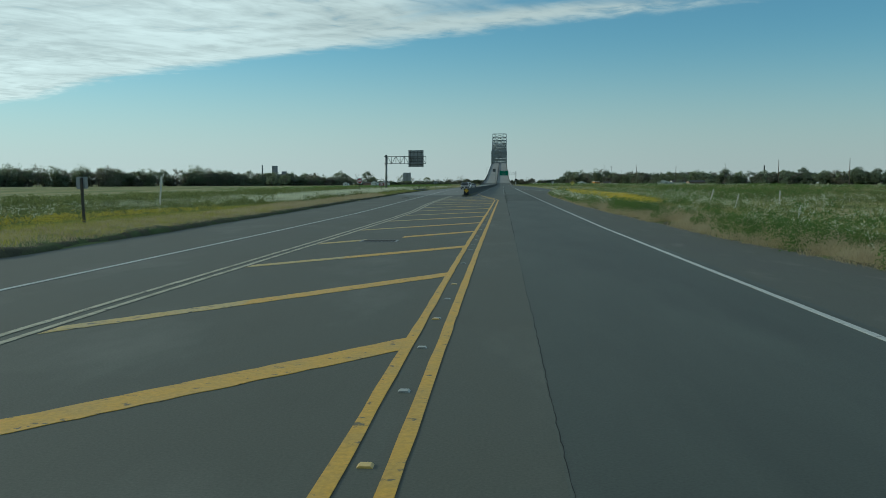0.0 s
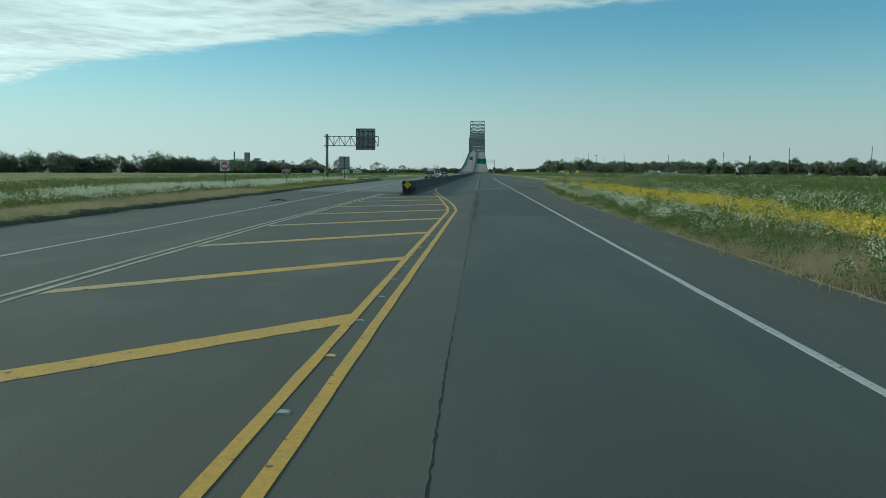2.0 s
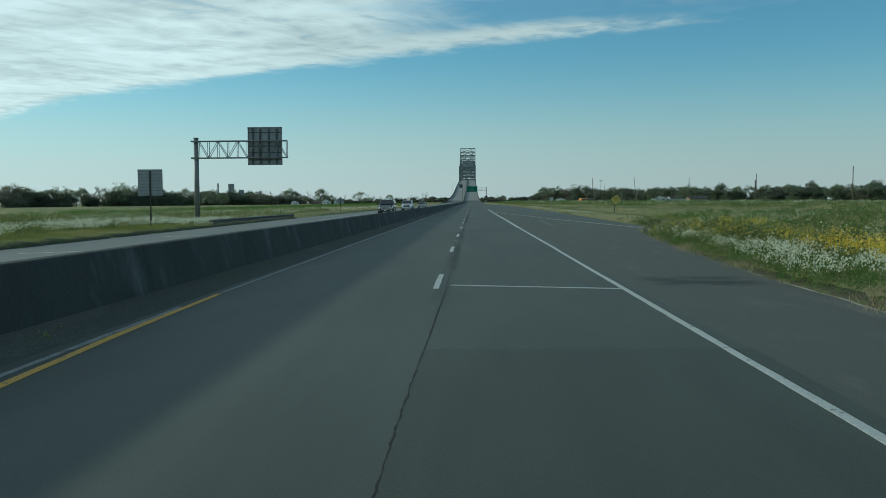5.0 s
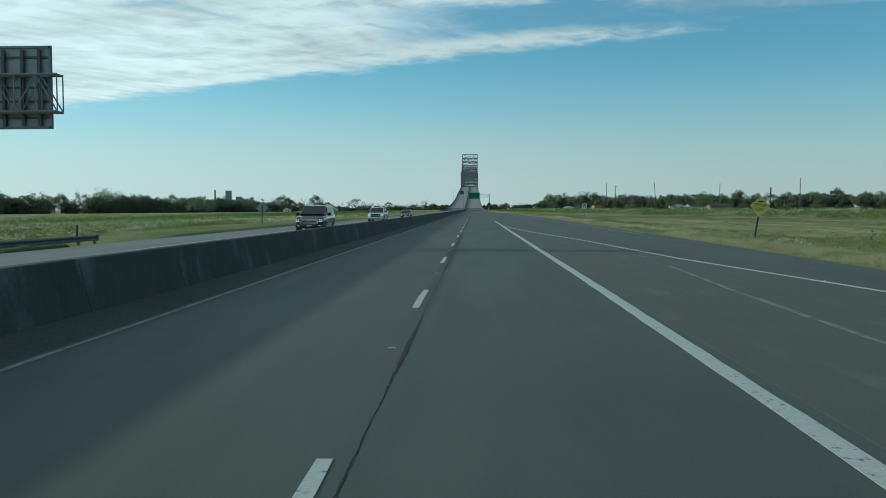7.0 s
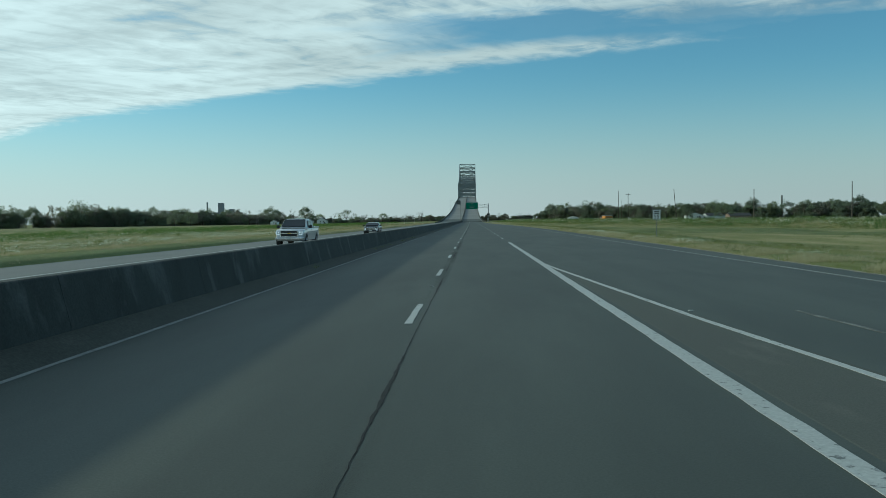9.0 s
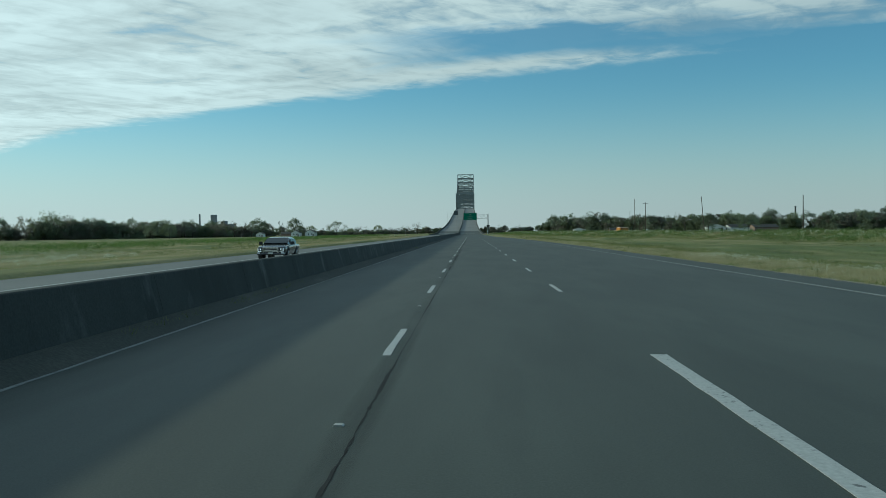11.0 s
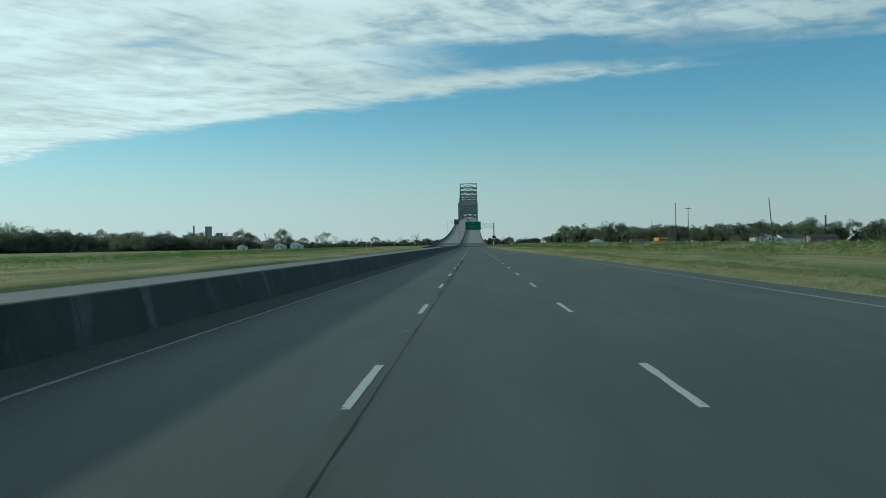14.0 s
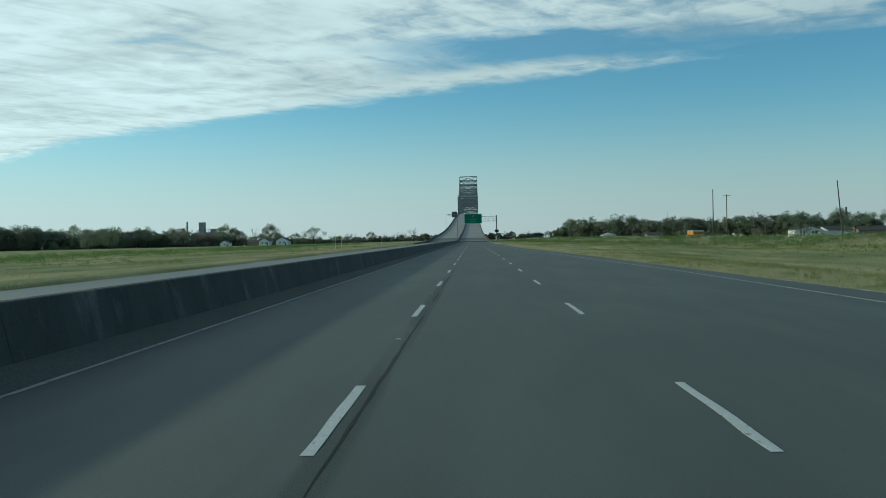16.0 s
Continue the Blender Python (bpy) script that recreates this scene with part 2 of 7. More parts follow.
M["rusty_steel"] = material("rusty_steel", (0.09, 0.075, 0.06), 0.8, 0.2, vary=0.2, scale=5, fine=30, bump=0.2, second=(0.05, 0.05, 0.045))
M["white_post"] = material("white_post", (0.66, 0.65, 0.60), 0.6, vary=0.10, scale=3, fine=20, bump=0.1, second=(0.5, 0.47, 0.4))
M["wood_pole"] = material("wood_pole", (0.12, 0.095, 0.075), 0.85, vary=0.2, scale=1, fine=8, bump=0.3, stretch=(3, 3, 0.4), second=(0.08, 0.065, 0.05))
M["bark"] = material("bark", (0.10, 0.085, 0.07), 0.9, vary=0.2, scale=1, fine=6, bump=0.3, stretch=(2, 2, 0.5), second=(0.06, 0.05, 0.042))
# Twig and leaf colours are paled to carry the haze of distance.
M["hazy_twigs"] = material("hazy_twigs", (0.24, 0.23, 0.20), 0.9, vary=0.15, scale=0.4, fine=3, bump=0.0, second=(0.19, 0.18, 0.155), random_piece=0.2)
M["hazy_leaf_dark"] = material("hazy_leaf_dark", (0.200, 0.235, 0.165), 0.8, vary=0.14, scale=0.10, fine=0.7, bump=0.0, second=(0.165, 0.197, 0.138), random_piece=0.1, spec=0.08, leafy=0.72)
M["hazy_leaf_mid"] = material("hazy_leaf_mid", (0.225, 0.262, 0.162), 0.8, vary=0.14, scale=0.10, fine=0.7, bump=0.0, second=(0.158, 0.186, 0.118), random_piece=0.1, spec=0.08, leafy=0.72)
M["hazy_leaf_brown"] = material("hazy_leaf_brown", (0.248, 0.245, 0.196), 0.85, vary=0.14, scale=0.10, fine=0.7, bump=0.0, second=(0.182, 0.180, 0.146), random_piece=0.1, spec=0.08, leafy=0.72)
M["grass_blade"] = material("grass_blade", (0.255, 0.268, 0.084), 0.75, vary=0.28, scale=0.4, fine=5, bump=0.0, second=(0.165, 0.195, 0.060), third=(0.35, 0.315, 0.140), third_scale=0.12, third_mix=(0.5, 0.68), spec=0.2, leafy=0.45)
M["dry_blade"] = material("dry_blade", (0.50, 0.425, 0.275), 0.8, vary=0.22, scale=0.6, fine=5, bump=0.0, second=(0.34, 0.275, 0.165), spec=0.2, leafy=0.45)
M["weed_blade"] = material("weed_blade", (0.185, 0.212, 0.080), 0.75, vary=0.30, scale=0.5, fine=5, bump=0.0, second=(0.125, 0.155, 0.057), third=(0.25, 0.265, 0.10), third_scale=0.6, third_mix=(0.52, 0.66), spec=0.2, leafy=0.45)
M["white_flower"] = material("white_flower", (0.72, 0.72, 0.56), 0.7, vary=0.15, scale=1, fine=9, bump=0.0, second=(0.56, 0.57, 0.42), spec=0.2, leafy=0.25)
M["yellow_flower"] = material("yellow_flower", (0.66, 0.50, 0.075), 0.7, vary=0.15, scale=1, fine=9, bump=0.0, spec=0.2)
M["white_wall"] = material("white_wall", (0.66, 0.66, 0.63), 0.7, vary=0.06, scale=0.6, fine=6, bump=0.1)
M["brick_wall"] = material("brick_wall", (0.24, 0.17, 0.13), 0.8, vary=0.15, scale=0.8, fine=6, bump=0.2)
M["brown_roof"] = material("brown_roof", (0.085, 0.075, 0.066), 0.85, vary=0.15, scale=0.8, fine=6, bump=0.2)
M["dark_window"] = material("dark_window", (0.03, 0.035, 0.04), 0.15, vary=0.1, bump=0.0, spec=0.6)
M["bus_orange"] = material("bus_orange", (0.62, 0.24, 0.02), 0.45, vary=0.05, scale=0.5, fine=5, bump=0.0)
M["plant_grey"] = material("plant_grey", (0.24, 0.25, 0.26), 0.8, vary=0.1, scale=0.05, fine=0.4, bump=0.0)
M["bridge_steel"] = material("bridge_steel", (0.23, 0.25, 0.25), 0.6, 0.1, vary=0.1, scale=0.1, fine=1, bump=0.0)
M["black_paint"] = material("black_paint", (0.012, 0.013, 0.015), 0.18, 0.3, vary=0.05, scale=1, fine=9, bump=0.0, spec=0.6)
M["dark_paint"] = material("dark_paint", (0.03, 0.035, 0.042), 0.2, 0.3, vary=0.05, scale=1, fine=9, bump=0.0, spec=0.6)
M["silver_paint"] = material("silver_paint", (0.60, 0.61, 0.62), 0.28, 0.25, vary=0.04, scale=1, fine=9, bump=0.0, spec=0.6)
for name_ in ("black_paint", "dark_paint", "silver_paint"):
    coat = M[name_].node_tree.nodes["Principled BSDF"].inputs
    coat["Coat Weight"].default_value, coat["Coat Roughness"].default_value = 1.0, 0.04
M["chrome"] = material("chrome", (0.72, 0.72, 0.72), 0.15, 1.0, vary=0.03, bump=0.0)
M["glass"] = material("glass", (0.012, 0.016, 0.018), 0.05, 0.0, vary=0.05, bump=0.0, spec=0.8)
M["lamp_glass"] = material("lamp_glass", (0.72, 0.74, 0.76), 0.1, 0.1, vary=0.05, bump=0.0, spec=0.7)
M["running_light"] = material("running_light", (0.9, 0.92, 0.95), 0.3, vary=0.02, bump=0.0)
lit = M["running_light"].node_tree.nodes["Principled BSDF"]
lit.inputs["Emission Color"].default_value, lit.inputs["Emission Strength"].default_value = (0.9, 0.95, 1.0, 1), 0.35
M["rubber"] = material("rubber", (0.02, 0.02, 0.02), 0.85, vary=0.2, scale=4, fine=30, bump=0.2)
M["amber"] = material("amber", (0.62, 0.42, 0.12), 0.35, vary=0.1, scale=8, fine=40, bump=0.1)
M["pale_marker"] = material("pale_marker", (0.34, 0.34, 0.31), 0.4, vary=0.1, scale=8, fine=40, bump=0.1)
M["brown_sign"] = material("brown_sign", (0.17, 0.045, 0.04), 0.5, vary=0.1, bump=0.0)

M["gravel"] = material("gravel", (0.34, 0.31, 0.26), 0.9, vary=0.2, fvary=0.3, scale=2.0, fine=20, bump=0.4, second=(0.20, 0.18, 0.15))


def stain_material(name, rgb, strength, scale, lo, hi):
    """A thin film of tar, oil or dust, patchy and fading out at its borders."""
    m = material(name, rgb, 0.7, vary=0.2, scale=2, fine=30, bump=0.0, spec=0.4)
    t = m.node_tree
    link = t.links.new
    tc = t.nodes.new("ShaderNodeTexCoord")
    xyz = t.nodes.new("ShaderNodeSeparateXYZ")
    link(tc.outputs["Generated"], xyz.inputs[0])
    ns = t.nodes.new("ShaderNodeTexNoise")
    ns.inputs["Scale"].default_value, ns.inputs["Detail"].default_value, ns.inputs["Roughness"].default_value = 1.0, 5, 0.6
    mp = t.nodes.new("ShaderNodeMapping")
    mp.inputs["Scale"].default_value = scale
    link(tc.outputs["Object"], mp.inputs[0])
    link(mp.outputs[0], ns.inputs["Vector"])

    def smooth(v, a, b, c, d):
        n = t.nodes.new("ShaderNodeMapRange")
        n.interpolation_type = "SMOOTHSTEP"
        for i, x in zip((1, 2, 3, 4), (a, b, c, d)):
            n.inputs[i].default_value = x
        link(v, n.inputs[0])
        return n.outputs[0]

    def mul(a, b):
        n = t.nodes.new("ShaderNodeMath")
        n.operation = "MULTIPLY"
        link(a, n.inputs[0])
        link(b, n.inputs[1])
        return n.outputs[0]

    f = smooth(ns.outputs[0], lo, hi, 0, strength)
    for k in (0, 1):
        f = mul(mul(f, smooth(xyz.outputs[k], 0.0, 0.3, 0, 1)), smooth(xyz.outputs[k], 0.7, 1.0, 1, 0))
    link(f, t.nodes["Principled BSDF"].inputs["Alpha"])
    return m


M["tar_stain"] = stain_material("tar_stain", (0.030, 0.032, 0.029), 0.24, (0.7, 1.2, 1), 0.34, 0.62)
M["seam_smear"] = stain_material("seam_smear", (0.030, 0.032, 0.029), 0.11, (1.0, 0.10, 1), 0.30, 0.62)
M["cushion_steel"] = material("cushion_steel", (0.075, 0.082, 0.078), 0.75, 0.1, vary=0.2, scale=2, fine=20, bump=0.15, second=(0.05, 0.055, 0.052))
M["pale_blade"] = material("pale_blade", (0.50, 0.46, 0.29), 0.8, vary=0.22, scale=0.6, fine=5, bump=0.0, second=(0.36, 0.33, 0.19), spec=0.2, leafy=0.45)
M["yellow_grass"] = material("yellow_grass", (0.42, 0.385, 0.085), 0.8, vary=0.22, scale=0.6, fine=5, bump=0.0, second=(0.30, 0.30, 0.075), spec=0.2, leafy=0.45)
M["guard_steel"] = material("guard_steel", (0.13, 0.14, 0.14), 0.6, 0.3, vary=0.15, scale=2, fine=20, bump=0.1, second=(0.09, 0.095, 0.09))
M["lush_blade"] = material("lush_blade", (0.125, 0.200, 0.052), 0.7, vary=0.30, scale=0.6, fine=5, bump=0.0, second=(0.085, 0.150, 0.040), third=(0.19, 0.25, 0.075), third_scale=0.9, third_mix=(0.52, 0.66), spec=0.25, leafy=0.5)
# Turf is darkened, with the shade on the lip's road face put into it.
M["turf"] = material("turf", (0.105, 0.098, 0.058), 0.95, vary=0.35, fvary=0.4, scale=1.2, fine=18, bump=0.8, bump_dist=0.03, second=(0.06, 0.055, 0.036), third=(0.10, 0.125, 0.045), third_scale=1.5, third_mix=(0.48, 0.64), spec=0.15)
M["sheen_worn_yellow"] = material("sheen_worn_yellow", (0.55, 0.38, 0.11), 0.55, vary=0.15, fvary=0.25, scale=2.0, fine=22, bump=0.3, second=(0.42, 0.32, 0.13), third=(0.13, 0.11, 0.07), third_scale=6.0, third_mix=(0.57, 0.64))
M["ghost_white"] = material("ghost_white", (0.22, 0.22, 0.20), 0.75, vary=0.2, fvary=0.3, scale=2.0, fine=22, bump=0.2, second=(0.14, 0.14, 0.125), third=(0.10, 0.10, 0.085), third_scale=3.0, third_mix=(0.48, 0.60))
M["gutter_asphalt"] = material("gutter_asphalt", (0.066, 0.068, 0.056), 0.9, vary=0.3, fvary=0.4, scale=0.8, fine=20, bump=0.25, bump_dist=0.02, second=(0.052, 0.054, 0.046), third=(0.095, 0.092, 0.076), third_scale=0.7, third_mix=(0.56, 0.72), stretch=(1, 0.3, 1))


def ground_material():
    m = material("meadow", (0.250, 0.242, 0.094), 0.9, vary=0.25, scale=0.30, fine=4.0, bump=0.6, bump_dist=0.15, second=(0.315, 0.275, 0.135), mix=(0.44, 0.62),
                 third=(0.145, 0.172, 0.064), third_scale=0.085, third_mix=(0.46, 0.58), spec=0.15, stretch=(1, 0.16, 1))
    return m


M["meadow"] = ground_material()

# ---------------------------------------------------------------- mesh helpers


def finish(bm, name, mat, smooth=False):
    me = bpy.data.meshes.new(name)
    if bm.faces:
        bmesh.ops.recalc_face_normals(bm, faces=bm.faces)
    bm.to_mesh(me)
    bm.free()
    me.materials.append(M[mat])
    if smooth:
        for p in me.polygons:
            p.use_smooth = True
    return me


def part(name, bm, mat, parent, label="", smooth=False):
    ob = new(name, finish(bm, name, mat, smooth))
    ob.parent = parent
    if label:
        tagged(ob, label)
    return ob


def thing(name, m, label, category, group="", kind=""):
    ob = new(name)
    ob.empty_display_size = 0.2
    ob.matrix_world = m
    return tagged(ob, label, category, group, kind)


def solid(name, bm, mat, label, category="", kind="", group="", smooth=False):
    return tagged(new(name, finish(bm, name, mat, smooth)), label, category, group, kind)


def box(bm, x0, x1, y0, y1, z0, z1, m=None):
    vs = [bm.verts.new((x, y, z)) for z in (z0, z1) for y in (y0, y1) for x in (x0, x1)]
    for f in ((0, 2, 3, 1), (4, 5, 7, 6), (0, 1, 5, 4), (2, 6, 7, 3), (0, 4, 6, 2), (1, 3, 7, 5)):
        bm.faces.new([vs[i] for i in f])
    if m is not None:
        bmesh.ops.transform(bm, matrix=m, verts=vs)
    return vs


def bbox(x0, x1, y0, y1, z0, z1, bevel=0.0):
    bm = bmesh.new()
    box(bm, x0, x1, y0, y1, z0, z1)
    if bevel:
        bmesh.ops.bevel(bm, geom=bm.edges[:], offset=bevel, segments=2, affect="EDGES", profile=0.6)
    return bm


def tube(bm, a, b, r0, r1=None, n=8, caps=True):
    a, b = Vector(a), Vector(b)
    r1 = r0 if r1 is None else r1
    d = (b - a).normalized()
    u = d.orthogonal().normalized()
    v = d.cross(u)
    rings = []
    for p, r in ((a, r0), (b, r1)):
        rings.append([bm.verts.new(p + r * (math.cos(2 * math.pi * i / n) * u + math.sin(2 * math.pi * i / n) * v)) for i in range(n)])
    for i in range(n):
        bm.faces.new((rings[0][i], rings[0][(i + 1) % n], rings[1][(i + 1) % n], rings[1][i]))
    if caps:
        bm.faces.new(rings[0][::-1])
        bm.faces.new(rings[1])


def beam(bm, a, b, w, h):
    """A square bar from a to b."""
    a, b = Vector(a), Vector(b)
    d = b - a
    q = d.to_track_quat("Y", "Z").to_matrix().to_4x4()
    box(bm, -w / 2, w / 2, 0, d.length, -h / 2, h / 2, Matrix.Translation(a) @ q)


def extrude_profile(bm, pts, y0, y1):
    """A closed outline in x and z, drawn out along y."""
    a = [bm.verts.new((x, y0, z)) for x, z in pts]
    b = [bm.verts.new((x, y1, z)) for x, z in pts]
    n = len(pts)
    for i in range(n):
        bm.faces.new((a[i], a[(i + 1) % n], b[(i + 1) % n], b[i]))
    bm.faces.new(a[::-1])
    bm.faces.new(b)


def ribbon(pts, width, top, thick=0.004, ragged=0.0, seed=1):
    """A flat strip of paint along a line of (x, y) points."""
    rng = random.Random(seed)
    bm = bmesh.new()
    fine = [pts[0]]
    for (xa, ya), (xb, yb) in zip(pts, pts[1:]):
        n = max(1, int(math.hypot(xb - xa, yb - ya) / (0.6 if ragged else 6.0)))
        fine += [(xa + (xb - xa) * i / n, ya + (yb - ya) * i / n) for i in range(1, n + 1)]
    rows = []
    for i, (x, y) in enumerate(fine):
        xa, ya = fine[max(0, i - 1)]
        xb, yb = fine[min(len(fine) - 1, i + 1)]
        d = math.hypot(xb - xa, yb - ya)
        nx, ny = (yb - ya) / d, -(xb - xa) / d
        l, r = (width / 2 + rng.uniform(-ragged, ragged) for _ in range(2))
        rows.append([bm.verts.new((x - nx * l, y - ny * l, top)), bm.verts.new((x + nx * r, y + ny * r, top)),
                     bm.verts.new((x + nx * r, y + ny * r, top - thick)), bm.verts.new((x - nx * l, y - ny * l, top - thick))])
    for a, b in zip(rows, rows[1:]):
        for k in range(4):
            bm.faces.new((a[k], a[(k + 1) % 4], b[(k + 1) % 4], b[k]))
    bm.faces.new(rows[0])
    bm.faces.new(rows[-1][::-1])
    return bm


def lettering(name, text, size, mat, parent, m, label=""):
    cu = bpy.data.curves.new(name, "FONT")
    cu.body, cu.size, cu.extrude, cu.align_x, cu.align_y = text, size, 0.003, "CENTER", "CENTER"
    tmp = new(name, cu)
    me = bpy.data.meshes.new_from_object(tmp.evaluated_get(bpy.context.evaluated_depsgraph_get()))
    bpy.data.objects.remove(tmp)
    me.materials.clear()
    me.materials.append(M[mat])
    ob = new(name, me)
    ob.parent, ob.matrix_local = parent, m
    if label:
        tagged(ob, label)
    return ob


# ---------------------------------------------------------------- plan of the road


def left_edge(y):
    return float(np.interp(y, [-60, 20, 45, 62, 80, 112, 134, 205, 300, 450, 700, 800], [-11.4, -11.5, -12.3, -13.0, -13.9, -15.0, -16.2, -17.5, -17.2, -16.6, -19.0, -20.0]))


def right_edge(y):
    return float(np.interp(y, [-60, 15, 27, 60, 110, 140, 152, 164, 176, 195, 212, 260, 360, 420, 475, 540, 615, 700, 800],
                           [8.6, 7.4, 6.6, 5.75, 5.95, 7.1, 8.0, 9.2, 11.6, 11.9, 12.2, 12.7, 13.2, 12.6, 11.2, 9.0, 7.7, 7.4, 7.5]))


def rise(y):
    """Height of the carriageway: level, then up the bridge's approach."""
    return float(np.interp(y, [780, 820, 868, 953, 1033, 1105, 1200, 1348, 1687, 1850, 1980, 2110, 2350, 2900, 3300], [0, 0.6, 2.1, 4.3, 6.9, 9.7, 14.3, 22.0, 38.2, 43.0, 44.2, 43.0, 36, 12, 0]))


def berm_foot(y):
    return np.interp(y, [100, 300, 500, 640, 760, 900], [75, 58, 38, 29, 24, 22])


def terrain(x, y):
    """Height of the open ground."""
    xl = np.interp(y, [-60, 20, 45, 62, 80, 112, 134, 205, 300, 450, 700, 800], [-11.4, -11.5, -12.3, -13.0, -13.9, -15.0, -16.2, -17.5, -17.2, -16.6, -19.0, -20.0])
    xr = np.interp(y, [-60, 15, 27, 60, 110, 140, 152, 164, 176, 195, 212, 260, 360, 420, 475, 540, 615, 700, 800],
                   [8.6, 7.4, 6.6, 5.75, 5.95, 7.1, 8.0, 9.2, 11.6, 11.9, 12.2, 12.7, 13.2, 12.6, 11.2, 9.0, 7.7, 7.4, 7.5])
    dl, dr = xl - x, x - xr
    wob = 0.10 * np.sin(x * 0.21 + 1.3 * np.sin(y * 0.05)) * np.cos(y * 0.13 + 0.4 * np.sin(x * 0.1))
    zl = np.interp(dl, [-1.2, -0.3, 0.0, 0.35, 1.2, 4, 9, 16, 30, 140, 600], [-0.20, -0.20, 0.03, 0.17, 0.23, 0.20, -0.10, -0.05, -0.1, -1.2, -2.4])
    zr = np.interp(dr, [-1.2, -0.3, 0.0, 0.5, 1.6, 5, 11, 18, 40], [-0.20, -0.20, 0.0, 0.05, 0.10, -0.10, -0.35, -0.12, -0.05])
    b = x - berm_foot(y)
    zb = np.interp(b, [0, 9, 14, 30, 60], [0, 0.70, 0.75, 0.35, 0.1]) * np.clip((y - 120) / 120, 0, 1) * np.clip((1000 - y) / 150, 0, 1)
    z = np.where(x < 0, np.minimum(zl, 5), zr + np.where(dr > 0, zb, 0))
    z = z + wob * np.clip(np.minimum(np.maximum(dl, dr) / 6, 1), 0, 1)
    dip = np.clip((y - 176) / 8, 0, 1) * np.clip((226 - y) / 8, 0, 1) * np.clip(dl / 0.8, 0, 1) * np.clip((14 - dl) / 6, 0, 1)
    z = z - 0.42 * np.where(x < 0, dip, 0)
    d = np.maximum(0.0, 176 - y)                # the slip road lies level
    off = np.abs(x - (11.2 + 0.12 * d + 0.0016 * d * d))
    return np.where((off < 4.4) & (y < 178) & (y > 30), np.minimum(z, -0.06 - 0.6 * np.clip((170 - y) / 26, 0, 1)), z)


def build_ground():
    near = np.concatenate([np.arange(-60, -22, 2.0), np.arange(-22, -10, 0.4), np.arange(-10, 5, 2.5), np.arange(5, 22, 0.4), np.arange(22, 75, 2.0)])
    xs = np.concatenate([[-4800, -3000, -1800, -1100, -700, -450, -300, -200, -140, -100, -75], near, [85, 100, 130, 180, 260, 400, 650, 1000, 1700, 3000, 4800]])
    ys = np.concatenate([[-400, -200, -120], np.arange(-60, 500, 3.0), np.arange(500, 860, 8), [900, 960, 1050, 1200, 1400, 1700, 2200, 3000, 3900, 4900]])
    gx, gy = np.meshgrid(xs, ys)
    z = terrain(gx, gy)
    z = np.where(gy > 800, np.minimum(z, -0.6), z)
    verts = np.stack([gx.ravel(), gy.ravel(), z.ravel()], 1)
    nx, ny = len(xs), len(ys)
    i = np.arange((nx - 1) * (ny - 1))
    a = (i // (nx - 1)) * nx + i % (nx - 1)
    me = bpy.data.meshes.new("ground")
    me.from_pydata(verts.tolist(), [], np.stack([a, a + 1, a + nx + 1, a + nx], 1).tolist())
    me.materials.append(M["meadow"])
    for p in me.polygons:
        p.use_smooth = True
    tagged(new("ground", me), "open meadow of rough green and straw grass reaching the horizon", "ground", kind="structure")


build_ground()


def sheet(name, left, right, y0, y1, step, top, thick, mat, label, lift=None):
    bm = bmesh.new()
    rows = []
    n = int((y1 - y0) / step)
    for k in range(n + 1):
        y = y0 + (y1 - y0) * k / n
        z = top + (lift(y) if lift else 0)
        l, r = left(y), right(y)
        rows.append([bm.verts.new(p) for p in ((l, y, z), (r, y, z), (r + 0.02, y, z - thick), (l - 0.02, y, z - thick))])
    for a, b in zip(rows, rows[1:]):
        for k in range(4):
            bm.faces.new((a[k], a[(k + 1) % 4], b[(k + 1) % 4], b[k]))
    bm.faces.new(rows[0])
    bm.faces.new(rows[-1][::-1])
    return solid(name, bm, mat, label, name.replace("_", " "), "structure")


sheet("road", left_edge, right_edge, -60, 108, 4, 0.0, 0.3, "brown_asphalt", "older brownish asphalt highway with a hatched island")
sheet("road", left_edge, right_edge, 108, 796, 4, 0.0, 0.3, "asphalt", "worn grey asphalt highway with a centre barrier")
sheet("lane_asphalt", lambda y: float(np.interp(y, [0, 30, 60, 128], [0.20, 0.18, 0.14, 0.12])), lambda y: float(np.interp(y, [-60, 15, 30], [4.14, 4.14, 3.84])), -60, 82, 3, 0.0025, 0.0025, "asphalt", "darker resurfaced lane beside the joint crack")
sheet("lane_asphalt", lambda y: float(np.interp(y, [0, 30, 60, 128], [0.20, 0.18, 0.14, 0.12])), lambda y: float(np.interp(y, [-60, 15, 30], [4.14, 4.14, 3.84])), 82, 130, 3, 0.0025, 0.0025, "lane_asphalt", "dark newer asphalt of the lane beside the joint crack")
# older, browner asphalt on the outer shoulder and in the gore
sheet("shoulder_asphalt", lambda y: float(np.interp(y, [-60, 15, 30, 150, 190, 246], [4.15, 4.15, 3.85, 3.85, 3.85, 3.85])), lambda y: min(right_edge(y) - 0.05, float(np.interp(y, [-60, 176, 190, 246], [20, 11.2, 8.95, 3.87]))),
      -60, 246, 3, 0.0025, 0.0025, "old_asphalt", "older brownish asphalt shoulder beside the lane")


sheet("opposite_road", lambda y: left_edge(y) + 0.1, lambda y: -6.25, 120, 796, 4, 0.004, 0.004, "pale_asphalt", "pale worn asphalt of the opposite carriageway")


